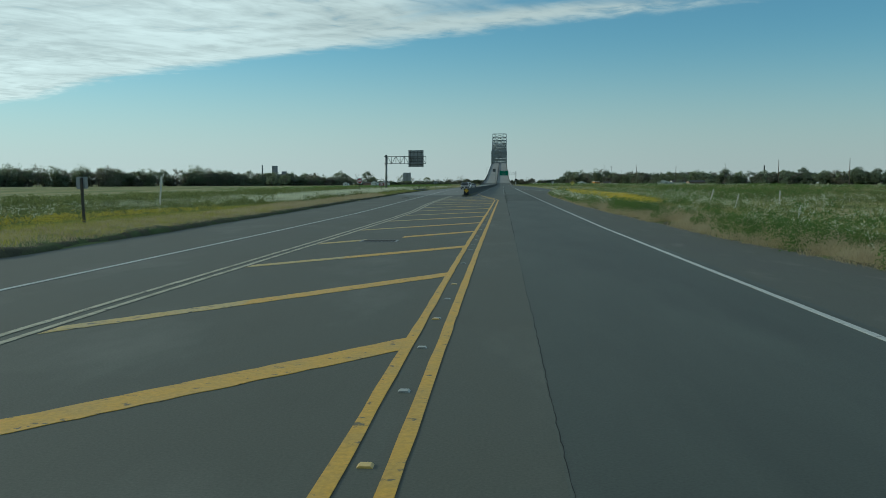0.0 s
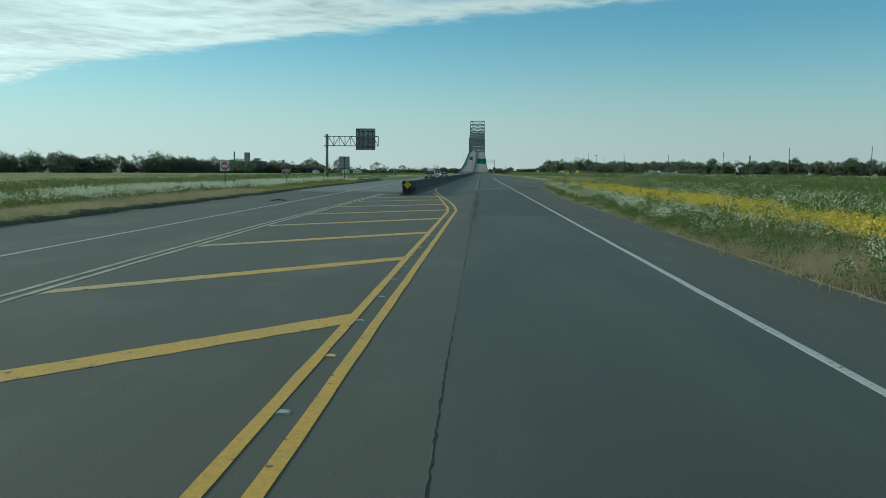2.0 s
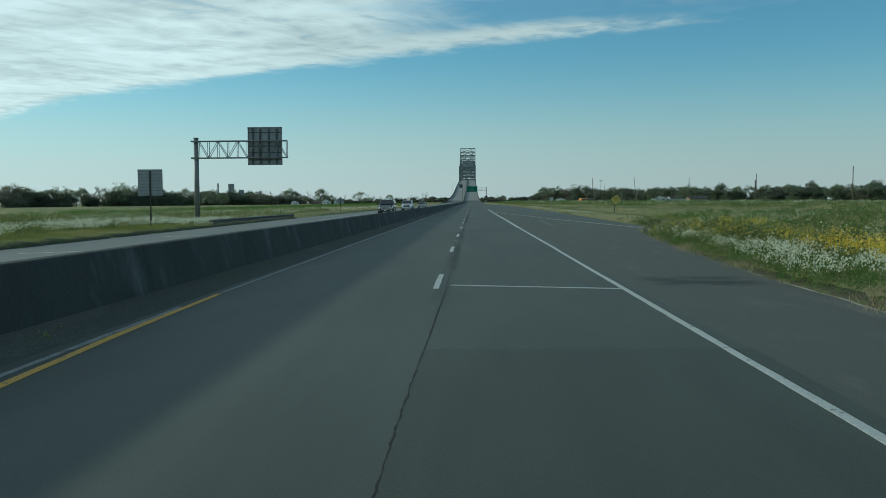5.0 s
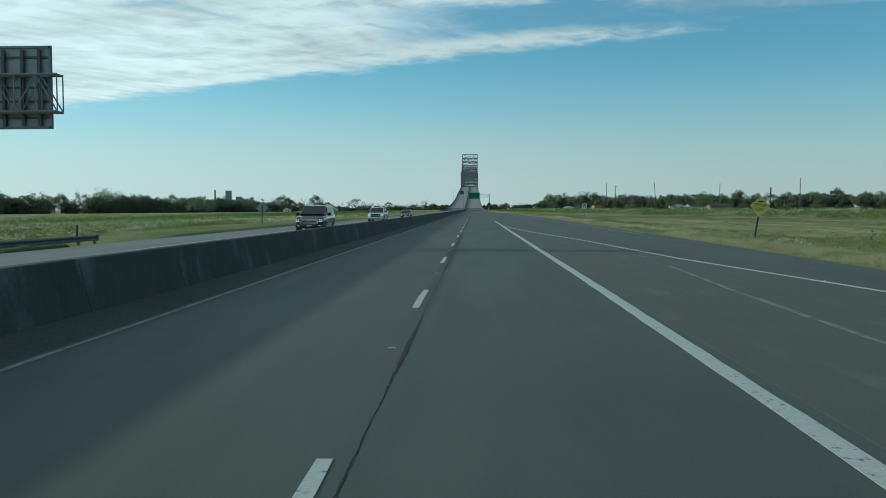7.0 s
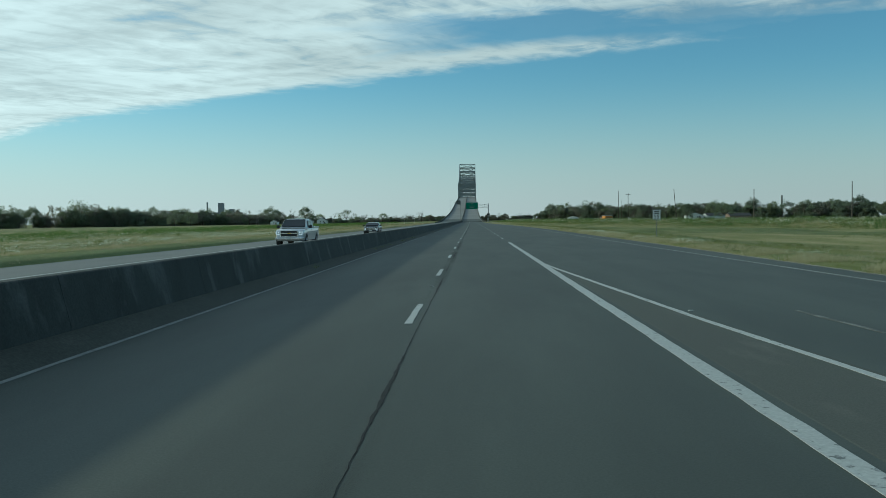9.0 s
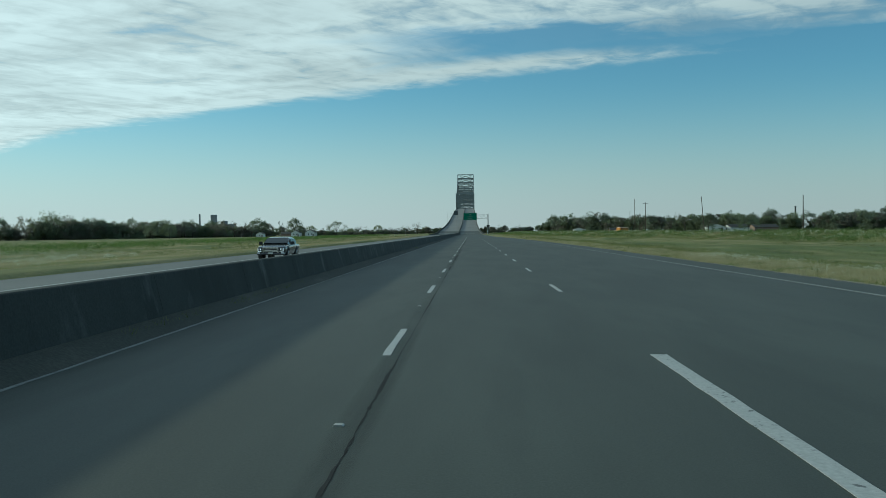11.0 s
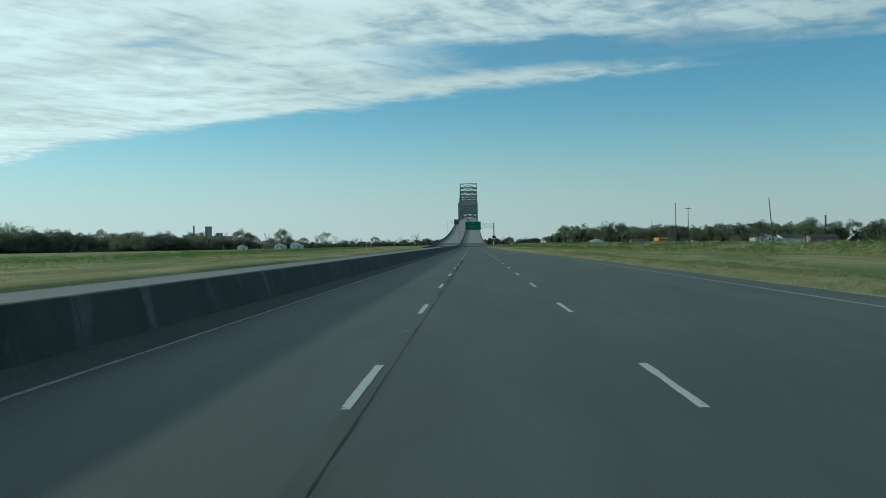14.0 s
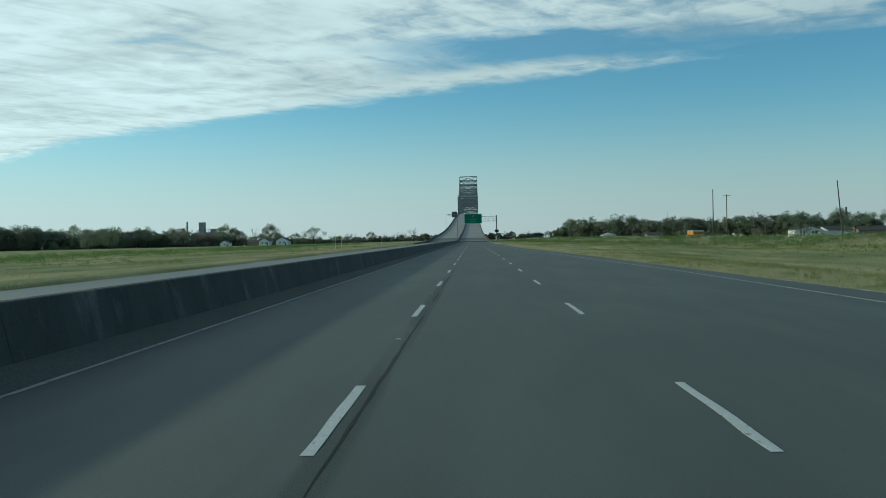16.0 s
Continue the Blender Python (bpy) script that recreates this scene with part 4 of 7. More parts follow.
def bridge():
    root = thing("truss_bridge", pose(0, 796, 0), "long concrete approach climbing to a dark steel cantilever truss bridge", "bridge")
    o = Vector((0, 796, 0))

    def left(y):
        return float(np.interp(y, [796, 900, 1100, 1687], [-20.0, -20.0, -20.3, BX - BW + 0.6]))

    def right(y):
        return float(np.interp(y, [796, 850, 900, 1100, 1687], [7.8, 7.1, 6.8, 6.6, BX + BW - 0.6]))

    # deck slabs, each one span
    spans = [796 + 29.7 * i for i in range(31)] + [1700 + 42 * i for i in range(21)]
    for a, b in zip(spans, spans[1:]):
        bm = bmesh.new()
        rows = []
        for y in (a + 0.06, (a + b) / 2, b - 0.06):
            z = rise(y)
            rows.append([bm.verts.new(Vector(p) - o) for p in ((left(y), y, z), (right(y), y, z), (right(y), y, z - 1.4), (left(y), y, z - 1.4))])
        for r0, r1 in zip(rows, rows[1:]):
            for k in range(4):
                bm.faces.new((r0[k], r0[(k + 1) % 4], r1[(k + 1) % 4], r1[k]))
        bm.faces.new(rows[0])
        bm.faces.new(rows[-1][::-1])
        part("deck_slab", bm, "deck_concrete", root, "pale concrete deck slab")
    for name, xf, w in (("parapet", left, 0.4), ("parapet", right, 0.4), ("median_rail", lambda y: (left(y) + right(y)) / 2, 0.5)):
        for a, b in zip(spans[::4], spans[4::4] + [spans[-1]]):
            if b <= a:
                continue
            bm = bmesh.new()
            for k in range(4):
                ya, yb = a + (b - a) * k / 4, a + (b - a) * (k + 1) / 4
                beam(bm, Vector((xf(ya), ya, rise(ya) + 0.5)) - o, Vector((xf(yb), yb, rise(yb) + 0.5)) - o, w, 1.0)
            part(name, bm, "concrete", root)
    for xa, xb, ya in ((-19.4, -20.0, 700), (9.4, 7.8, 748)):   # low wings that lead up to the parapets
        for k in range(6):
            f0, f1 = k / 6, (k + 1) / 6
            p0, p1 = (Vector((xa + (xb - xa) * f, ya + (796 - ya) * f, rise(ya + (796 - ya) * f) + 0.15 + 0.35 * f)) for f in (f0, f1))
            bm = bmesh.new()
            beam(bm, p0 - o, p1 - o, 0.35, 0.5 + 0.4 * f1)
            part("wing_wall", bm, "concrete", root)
    for y in spans[1:31]:                      # pile bents under the approach
        z = rise(y) - 1.4
        if z < 1.0:
            continue
        bm = bmesh.new()
        box(bm, left(y) + 0.5, right(y) - 0.5, y - 0.7 - 796, y + 0.7 - 796, z - 1.3, z)
        for k in range(3):
            xc = left(y) + 3 + k * (right(y) - left(y) - 6) / 2
            box(bm, xc - 0.7, xc + 0.7, y - 0.6 - 796, y + 0.6 - 796, -1.0, z - 1.3)
        part("pier", bm, "deck_concrete", root)
    # trusses: panel points with the height of the top chord over the deck
    ys = [1690 + 21.0 * i for i in range(38)]

    def top(y):
        return rise(y) + float(np.interp(y, [1690, 1760, 1830, 1900, 1960, 2030, 2120, 2200, 2290, 2360, 2470], [24.5, 26, 38, 64, 46, 33, 28, 33, 62, 38, 24]))

    for s in (-1, 1):
        x = BX + s * BW
        for i, (a, b) in enumerate(zip(ys, ys[1:])):
            bm = bmesh.new()
            la, lb = Vector((x, a, rise(a) - 0.8)) - o, Vector((x, b, rise(b) - 0.8)) - o
            ta, tb = Vector((x, a, top(a))) - o, Vector((x, b, top(b))) - o
            beam(bm, la, lb, 0.9, 1.2)
            beam(bm, ta, tb, 1.0, 1.3)
            beam(bm, la, ta, 0.8, 0.8)
            beam(bm, *((la, tb) if i % 2 else (ta, lb)), 0.7, 0.7)
            part("truss_panel", bm, "bridge_steel", root)
    for i, y in enumerate(ys):                 # frames across the road
        bm = bmesh.new()
        t = top(y) - 0
        z0 = rise(y) + 8.0
        xl, xr = BX - BW, BX + BW

        def P(x, z):
            return Vector((x, y - 796, z))
        beam(bm, P(xl, t), P(xr, t), 0.9, 1.3)
        depth = min(9.0, (t - z0) * 0.5)
        beam(bm, P(xl, t - depth), P(xr, t - depth), 0.6, 0.7)
        beam(bm, P(xl, t), P(BX, t - depth), 0.5, 0.5)
        beam(bm, P(BX, t - depth), P(xr, t), 0.5, 0.5)
        if t - z0 > 26:
            zz = t - depth - 9
            while zz > z0 + 3:
                beam(bm, P(xl, zz), P(xr, zz), 0.6, 0.8)
                beam(bm, P(xl, zz + 9), P(BX, zz), 0.45, 0.45)
                beam(bm, P(BX, zz), P(xr, zz + 9), 0.45, 0.45)
                zz -= 9
        part("portal_frame", bm, "bridge_steel", root)
        bm = bmesh.new()
        beam(bm, P(xl, rise(y) - 2.3), P(xr, rise(y) - 2.3), 0.8, 1.6)
        part("floor_beam", bm, "bridge_steel", root)
        if i + 1 < len(ys):
            bm = bmesh.new()
            y2 = ys[i + 1]
            beam(bm, P(xl, t), Vector((xr, y2 - 796, top(y2))), 0.4, 0.4)
            beam(bm, P(xr, t), Vector((xl, y2 - 796, top(y2))), 0.4, 0.4)
            part("wind_brace", bm, "bridge_steel", root)
    for y in (1690, 1900, 2290, 2467):         # river piers
        bm = bmesh.new()
        z = rise(y) - 2
        box(bm, BX - BW - 1, BX + BW + 1, y - 800, y - 792, z - 5, z)
        for s in (-1, 1):
            box(bm, BX + s * (BW - 3) - 3.5, BX + s * (BW - 3) + 3.5, y - 799.5, y - 792.5, -1, z - 5)
        part("river_pier", bm, "deck_concrete", root)


bridge()

# ---------------------------------------------------------------- signs


def truss_arm(root, x0, x1, z0, z1, y0, y1, bays, mat="galvanised"):
    for z in (z0, z1):
        for y in (y0, y1):
            bm = bmesh.new()
            tube(bm, (x0, y, z), (x1, y, z), 0.06, n=8)
            part("chord", bm, mat, root)
    for i in range(bays + 1):
        xa = x0 + (x1 - x0) * i / bays
        bm = bmesh.new()
        for y in (y0, y1):
            tube(bm, (xa, y, z0), (xa, y, z1), 0.032, n=6)
        tube(bm, (xa, y0, z0), (xa, y1, z0), 0.03, n=6)
        tube(bm, (xa, y0, z1), (xa, y1, z1), 0.03, n=6)
        part("strut", bm, mat, root)
        if i < bays:
            xb = x0 + (x1 - x0) * (i + 1) / bays
            bm = bmesh.new()
            a, b = ((z0, z1) if i % 2 else (z1, z0))
            for y in (y0, y1):
                tube(bm, (xa, y, a), (xb, y, b), 0.034, n=6)
            tube(bm, (xa, y0, z1), (xb, y1, z1), 0.028, n=6)
            part("diagonal", bm, mat, root)


def cantilever_sign_back():
    """The overhead sign of the opposite carriageway, seen from behind."""
    root = thing("overhead_sign", pose(-28.63, 212.4, 0.0) @ Matrix.Scale(1.04, 4), "aluminium overhead sign on a galvanised cantilever truss, seen from behind", "overhead sign")
    bm = bmesh.new()
    tube(bm, (0, 0, -0.3), (0, 0, 8.15), 0.27, 0.24, 20)
    part("column", bm, "galvanised", root, "tall round galvanised column", True)
    bm = bmesh.new()
    tube(bm, (0, 0, 8.15), (0, 0, 8.22), 0.29, 0.29, 20)
    part("cap", bm, "galvanised", root)
    bm = bmesh.new()
    tube(bm, (0, 0, -0.15), (0, 0, 0.06), 0.45, 0.45, 12)
    part("base_plate", bm, "galvanised", root)
    for z in (6.15, 7.85):
        part("bracket", bbox(-0.45, 0.33, -0.36, 0.36, z - 0.07, z + 0.07), "galvanised", root)
    truss_arm(root, 0.28, 9.35, 6.15, 7.85, -0.30, 0.30, 9)
    # panel on the far side of the truss
    part("panel", bbox(5.2, 8.75, 0.52, 0.56, 5.42, 9.30), "aluminium", root, "flat grey panel back")
    for z in (5.5, 9.22):
        part("edge_angle", bbox(5.2, 8.75, 0.44, 0.52, z - 0.04, z + 0.04), "galvanised", root)
    for x in (5.28, 8.67):
        part("edge_angle", bbox(x - 0.04, x + 0.04, 0.44, 0.52, 5.46, 9.26), "galvanised", root)
    for z in (5.95, 6.7, 7.35, 8.75):
        part("rib", bbox(5.3, 8.65, 0.45, 0.52, z - 0.05, z + 0.05), "dark_steel", root)
    for x in (5.75, 6.5, 7.4, 8.2):
        part("hanger", bbox(x - 0.07, x + 0.07, 0.33, 0.47, 5.55, 9.1 if x > 6 else 9.2), "dark_steel", root)


def board_back(m, w, h, zc, label, post_mat="rusty_steel", name="road_sign", slats=0):
    """A small sign on one post, seen from behind."""
    root = thing(name, m, label, "road sign")
    part("post", bbox(-0.045, 0.045, -0.03, 0.03, -0.3, zc + h * 0.45), post_mat, root)
    part("panel", bbox(-w / 2, w / 2, 0.03, 0.042, zc - h / 2, zc + h / 2), "aluminium", root)
    for k in range(slats):
        z = zc - h / 2 + h * (k + 0.5) / slats
        part("panel_rib", bbox(-w / 2, w / 2, 0.015, 0.03, z - 0.02, z + 0.02), "galvanised", root)


cantilever_sign_back()
board_back(pose(-19.3, 173.8, 0.0), 1.56, 1.62, 2.95, "ribbed aluminium sign back on a dark post in the verge", slats=8)
board_back(pose(-15.0, 30.0, 0.1, ry=-2), 0.42, 0.42, 1.6, "small weathered sign back on a dark leaning post", slats=0)


def diamond_back(m):
    root = thing("road_sign", m, "grey diamond sign back on a steel post in the verge", "road sign")
    part("post", bbox(-0.04, 0.04, -0.03, 0.03, -0.3, 2.2), "rusty_steel", root)
    bm = bmesh.new()
    box(bm, -0.45, 0.45, 0.03, 0.042, -0.45, 0.45, pose(0, 0, 1.9, ry=45))
    part("panel", bm, "aluminium", root)


diamond_back(pose(-20.0, 256.5, -0.1))


def do_not_enter():
    root = thing("do_not_enter_sign", pose(-18.9, 113.5, 0.25) @ Matrix.Scale(0.88, 4), "square white sign with a red disc on a dark post", "road sign")
    part("post", bbox(-0.04, 0.04, 0.0, 0.05, -0.3, 2.3), "rusty_steel", root)
    part("panel", bbox(-0.40, 0.40, -0.014, -0.002, 1.58, 2.38, 0.0), "sign_white", root)
    bm = bmesh.new()
    tube(bm, (0, -0.019, 1.98), (0, -0.015, 1.98), 0.365, 0.365, 32)
    part("disc", bm, "sign_red", root)
    part("bar", bbox(-0.29, 0.29, -0.025, -0.020, 1.925, 2.035), "sign_white", root)
    f = pose(0, -0.024, 2.15, 90)
    lettering("lettering", "DO NOT", 0.15, "sign_white", root, f)
    lettering("lettering", "ENTER", 0.15, "sign_white", root, pose(0, -0.024, 1.82, 90))


def wrong_way():
    root = thing("wrong_way_sign", pose(-19.0, 135.0, 0.05) @ Matrix.Scale(0.84, 4), "red oblong sign with white lettering on a steel post", "road sign")
    part("post", bbox(-0.04, 0.04, 0.0, 0.05, -0.3, 2.0), "rusty_steel", root)
    part("panel", bbox(-0.55, 0.55, -0.014, -0.002, 1.45, 2.1), "brown_sign", root)
    bm = bmesh.new()
    for a in ((-0.52, 0.52, 1.475, 1.495), (-0.52, 0.52, 2.055, 2.075), (-0.52, -0.50, 1.495, 2.055), (0.50, 0.52, 1.495, 2.055)):
        box(bm, a[0], a[1], -0.019, -0.015, a[2], a[3])
    part("border", bm, "sign_white", root)
    lettering("lettering", "WRONG", 0.23, "sign_white", root, pose(0, -0.018, 1.90, 90))
    lettering("lettering", "WAY", 0.23, "sign_white", root, pose(0, -0.018, 1.64, 90))


def merge_left():
    root = thing("merge_sign", pose(16.9, 221.0, 0.0, ry=9) @ Matrix.Scale(1.12, 4), "leaning yellow diamond sign with black lettering on a steel post", "road sign")
    part("post", bbox(-0.04, 0.04, 0.0, 0.05, -0.3, 1.95), "rusty_steel", root)
    bm = bmesh.new()
    box(bm, -0.37, 0.37, -0.014, -0.002, -0.37, 0.37, pose(0, 0, 1.55, ry=45))
    part("panel", bm, "sign_yellow", root)
    lettering("lettering", "MERGE", 0.21, "sign_black", root, pose(0, -0.018, 1.63, 90))
    part("text_bar", bbox(-0.16, 0.16, -0.019, -0.015, 1.78, 1.84), "sign_black", root)
    lettering("lettering", "LEFT", 0.21, "sign_black", root, pose(0, -0.018, 1.40, 90))


def speed_limit():
    root = thing("speed_limit_sign", pose(16.3, 293.2, -0.1, rz=-3), "white oblong speed limit sign on a thin pale post", "road sign")
    part("post", bbox(-0.03, 0.03, 0.0, 0.04, -0.3, 2.3), "galvanised", root)
    part("panel", bbox(-0.33, 0.33, -0.014, -0.002, 1.62, 2.42), "sign_white", root)
    bm = bmesh.new()
    for a in ((-0.31, 0.31, 1.635, 1.65), (-0.31, 0.31, 2.39, 2.405), (-0.31, -0.295, 1.65, 2.39), (0.295, 0.31, 1.65, 2.39)):
        box(bm, a[0], a[1], -0.019, -0.015, a[2], a[3])
    part("border", bm, "sign_black", root)
    part("text_bar", bbox(-0.22, 0.22, -0.019, -0.015, 2.24, 2.33), "sign_black", root)
    part("text_bar", bbox(-0.18, 0.18, -0.019, -0.015, 2.08, 2.17), "sign_black", root)
    lettering("lettering", "55", 0.46, "sign_black", root, pose(0, -0.018, 1.83, 90))


do_not_enter()
wrong_way()
merge_left()
speed_limit()


def guide_sign():
    root = thing("overhead_sign", pose(11.7, 811, 0.0), "green overhead guide sign on a cantilever truss before the bridge", "overhead sign")
    bm = bmesh.new()
    tube(bm, (0, 0, -1), (0, 0, 12.4), 0.34, 0.30, 16)
    part("column", bm, "galvanised", root, smooth=True)
    truss_arm(root, -15.2, 0, 9.7, 11.9, -0.3, 0.3, 12)
    part("panel", bbox(-15.0, -6.9, -0.50, -0.42, 8.6, 13.2), "sign_green", root, "broad green sign panel")
    part("border", bbox(-14.9, -7.0, -0.512, -0.504, 13.02, 13.1), "sign_white", root)
    part("border", bbox(-14.9, -7.0, -0.512, -0.504, 8.7, 8.78), "sign_white", root)
    for x0, x1, z0, z1 in ((-11.3, -10.5, 11.9, 12.5), (-13.0, -9.2, 10.6, 10.85), (-12.5, -9.7, 9.6, 9.85)):
        part("text_bar", bbox(x0, x1, -0.512, -0.504, z0, z1), "galvanised", root)
    part("small_panel", bbox(-0.9, 1.0, -0.5, -0.42, 4.4, 5.6), "sign_black", root, "small dark sign lower on the column")
    part("marker_board", bbox(-0.55, 0.0, -0.5, -0.44, 0.2, 2.4), "sign_white", root, "pale marker board")


guide_sign()


def bridge_head_sign():
    root = thing("overhead_sign", pose(-7.2, 832, 0.3), "dark sign back on a tall median pole before the bridge", "overhead sign")
    bm = bmesh.new()
    tube(bm, (0, 0, -0.5), (0, 0, 14.3), 0.18, 0.14, 10)
    part("column", bm, "galvanised", root)
    bm = bmesh.new()
    tube(bm, (0, 0, 13.2), (-4.8, 0, 13.4), 0.09, 0.09, 8)
    tube(bm, (0, 0, 12.6), (-4.8, 0, 12.8), 0.07, 0.07, 8)
    part("arm", bm, "galvanised", root)
    part("panel", bbox(-2.6, -0.1, 0.15, 0.2, 12.0, 14.8), "dark_steel", root)
    root = thing("lamp_pole", pose(-20.6, 1073, rise(1073) - 0.2) @ Matrix.Scale(0.86, 4), "slim grey pole with a short arm on the bridge approach", "pole")
    bm = bmesh.new()
    tube(bm, (0, 0, -0.6), (0, 0, 14.3), 0.14, 0.09, 8)
    part("shaft", bm, "galvanised", root)
    bm = bmesh.new()
    tube(bm, (0, 0, 14.2), (2.2, 0, 14.4), 0.05, 0.05, 6)
    part("arm", bm, "galvanised", root)
    part("lamp_head", bbox(1.9, 2.6, -0.15, 0.15, 14.25, 14.45), "galvanised", root)


bridge_head_sign()

# ---------------------------------------------------------------- guardrail before the overhead sign


def guardrail(x, y0, y1, top):
    root = thing("guardrail", pose(x, y0, top - 0.62), "weathered galvanised guardrail on steel posts in the verge", "guardrail")
    wave = [(0.0, 0.31), (0.07, 0.35), (0.07, 0.41), (0.0, 0.465), (0.07, 0.52), (0.07, 0.58), (0.0, 0.62), (-0.006, 0.62), (0.058, 0.578), (0.058, 0.522), (-0.012, 0.465), (0.058, 0.408), (0.058, 0.352), (-0.006, 0.31)]
    n = round((y1 - y0) / 3.81)
    for k in range(n):
        bm = bmesh.new()
        extrude_profile(bm, wave, 3.81 * k + 0.004, 3.81 * (k + 1) - 0.004)
        part("rail_beam", bm, "guard_steel", root)
    for k in range(2 * n + 1):
        part("post", bbox(-0.17, -0.05, 1.905 * k - 0.045, 1.905 * k + 0.045, -0.45, 0.60), "guard_steel", root)
        part("spacer", bbox(-0.05, 0.0, 1.905 * k - 0.05, 1.905 * k + 0.05, 0.33, 0.60), "wood_pole", root)
    bm = bmesh.new()
    tube(bm, (0.03, 3.81 * n, 0.30), (0.03, 3.81 * n, 0.63), 0.085, 0.085, 12)
    part("end_shoe", bm, "guard_steel", root)


guardrail(-19.3, 186.5, 217.0, 0.36)

# ---------------------------------------------------------------- posts and utility poles


def delineator(x, y, h, lean, label, mat="white_post"):
    bm = bmesh.new()
    extrude_profile(bm, [(-0.05, -0.25), (0.05, -0.25), (0.045, h - 0.04), (0.0, h), (-0.045, h - 0.04)], -0.012, 0.012)
    ob = solid("marker_post", bm, mat, label, "marker post")
    ob.matrix_world = pose(x, y, float(terrain(np.array(x), np.array(y))), ry=lean)


delineator(-20.35, 50.1, 2.1, 5, "tall white marker post leaning in the grassy verge")
delineator(16.9, 66.0, 1.25, 15, "white marker post leaning far over in the weeds")
delineator(20.3, 66.5, 1.3, 2, "white marker post half hidden by weeds")
delineator(14.0, 43.0, 0.9, 3, "short pale marker post among dry weeds")
delineator(18.2, 79.5, 1.5, 14, "slanting white marker post in the flowers")
delineator(-21.0, 218.4, 1.1, 0, "thin dark stake beside the end of the guardrail", "rusty_steel")
delineator(-26.5, 572, 2.4, 0, "pale tall marker post in the meadow")
delineator(-25.6, 574, 2.4, 0, "pale tall marker post beside another")
delineator(-31.0, 700, 2.6, 0, "pale marker post far along the meadow")


def utility_pole(x, y, h, lean=0.0, arm=False, label=""):
    z = float(terrain(np.array(float(x)), np.array(float(y))))
    root = thing("utility_pole", pose(x, y, z, ry=lean), label, "utility pole", "utility poles")
    bm = bmesh.new()
    tube(bm, (0, 0, -0.6), (0, 0, h), 0.19, 0.12, 10)
    part("shaft", bm, "wood_pole", root)
    if arm:
        part("crossarm", bbox(-1.25, 1.25, -0.06, 0.06, h - 0.55, h - 0.40), "wood_pole", root)
        for x_ in (-1.1, -0.5, 0.5, 1.1):
            bm = bmesh.new()
            tube(bm, (x_, 0, h - 0.40), (x_, 0, h - 0.22), 0.05, 0.035, 6)
            part("insulator", bm, "plant_grey", root)


utility_pole(77, 678, 15.8, 0, False, "tall bare wooden utility pole behind the weeds")
utility_pole(83.3, 685, 14.4, 0, True, "wooden utility pole with a crossarm")
utility_pole(94, 621.5, 14.6, -5, False, "leaning dark wooden utility pole near the house")
utility_pole(107, 553, 12.0, 0, False, "bare wooden utility pole before the woods")
utility_pole(128, 517, 13.0, 0, False, "bare wooden utility pole before the woods")
utility_pole(127, 415, 12.4, 0, False, "bare wooden utility pole before the woods")
utility_pole(133, 1000, 17.0, 0, False, "tall far utility pole against the woods")
utility_pole(149, 389, 12.2, 0, False, "bare wooden utility pole before the woods")

# ---------------------------------------------------------------- buildings


def gable_house(name, m, w, d, wall, roof_h, mat, roof_mat, label, windows=2, door=True, over=0.35):
    """Ridge along y, gable towards the road."""
    root = thing(name, m, label, "house")
    bm = bmesh.new()
    extrude_profile(bm, [(-w / 2, -0.4), (w / 2, -0.4), (w / 2, wall), (0, wall + roof_h), (-w / 2, wall)], 0, d)
    part("wall", bm, mat, root)
    for s in (-1, 1):
        bm = bmesh.new()
        sl = roof_h / (w / 2)
        e = w / 2 + over
        extrude_profile(bm, [(0, wall + roof_h + 0.05), (s * e, wall - over * sl + 0.05), (s * e, wall - over * sl + 0.20), (0, wall + roof_h + 0.22)], -over, d + over)
        part("roof", bm, roof_mat, root)
    for k in range(windows):
        x = -w / 2 + w * (k + 1) / (windows + 1)
        win = part("window", bbox(x - 0.5, x + 0.5, -0.06, 0.0, wall * 0.38, wall * 0.80), "white_wall", root)
        part("pane", bbox(x - 0.42, x + 0.42, -0.08, -0.061, wall * 0.41, wall * 0.77), "dark_window", win)
    for k in range(max(1, int(d / 4))):
        y = 2 + 4 * k
        win = part("window", bbox(-w / 2 - 0.06, -w / 2, y - 0.5, y + 0.5, wall * 0.38, wall * 0.8), "white_wall", root)
        part("pane", bbox(-w / 2 - 0.08, -w / 2 - 0.061, y - 0.42, y + 0.42, wall * 0.41, wall * 0.77), "dark_window", win)
    if door:
        part("door", bbox(w * 0.30 - 0.45, w * 0.30 + 0.45, -0.05, 0.0, 0.0, 2.0), "brown_roof", root)
    return root


gable_house("white_house", pose(135.8, 755, 0.3, rz=-8), 10, 14, 2.4, 1.7, "white_wall", "brown_roof", "white gabled house with a brown roof behind tall weeds", 2)
gable_house("side_wing", pose(143, 760, 0.2, rz=-72), 7.5, 12, 2.2, 1.5, "white_wall", "brown_roof", "low white wing with a brown roof", 1, False)
gable_house("brick_house", pose(159, 768, 0.0, rz=-80), 8, 14, 2.2, 1.6, "brick_wall", "brown_roof", "low brick house with a brown roof among trees", 1, False)
gable_house("shed", pose(82.5, 927.6, -0.2), 8.5, 6, 2.2, 1.3, "white_wall", "white_wall", "small white shed with a pale roof before the woods", 0, True)
gable_house("cottage", pose(-153, 1033, -1.0), 7.8, 9, 3.2, 2.0, "white_wall", "brown_roof", "small white gabled cottage in the fields", 2)
gable_house("cottage", pose(-140.5, 1036, -1.0), 9.0, 9, 3.4, 2.5, "white_wall", "brown_roof", "white gabled cottage beside a round tree", 2)
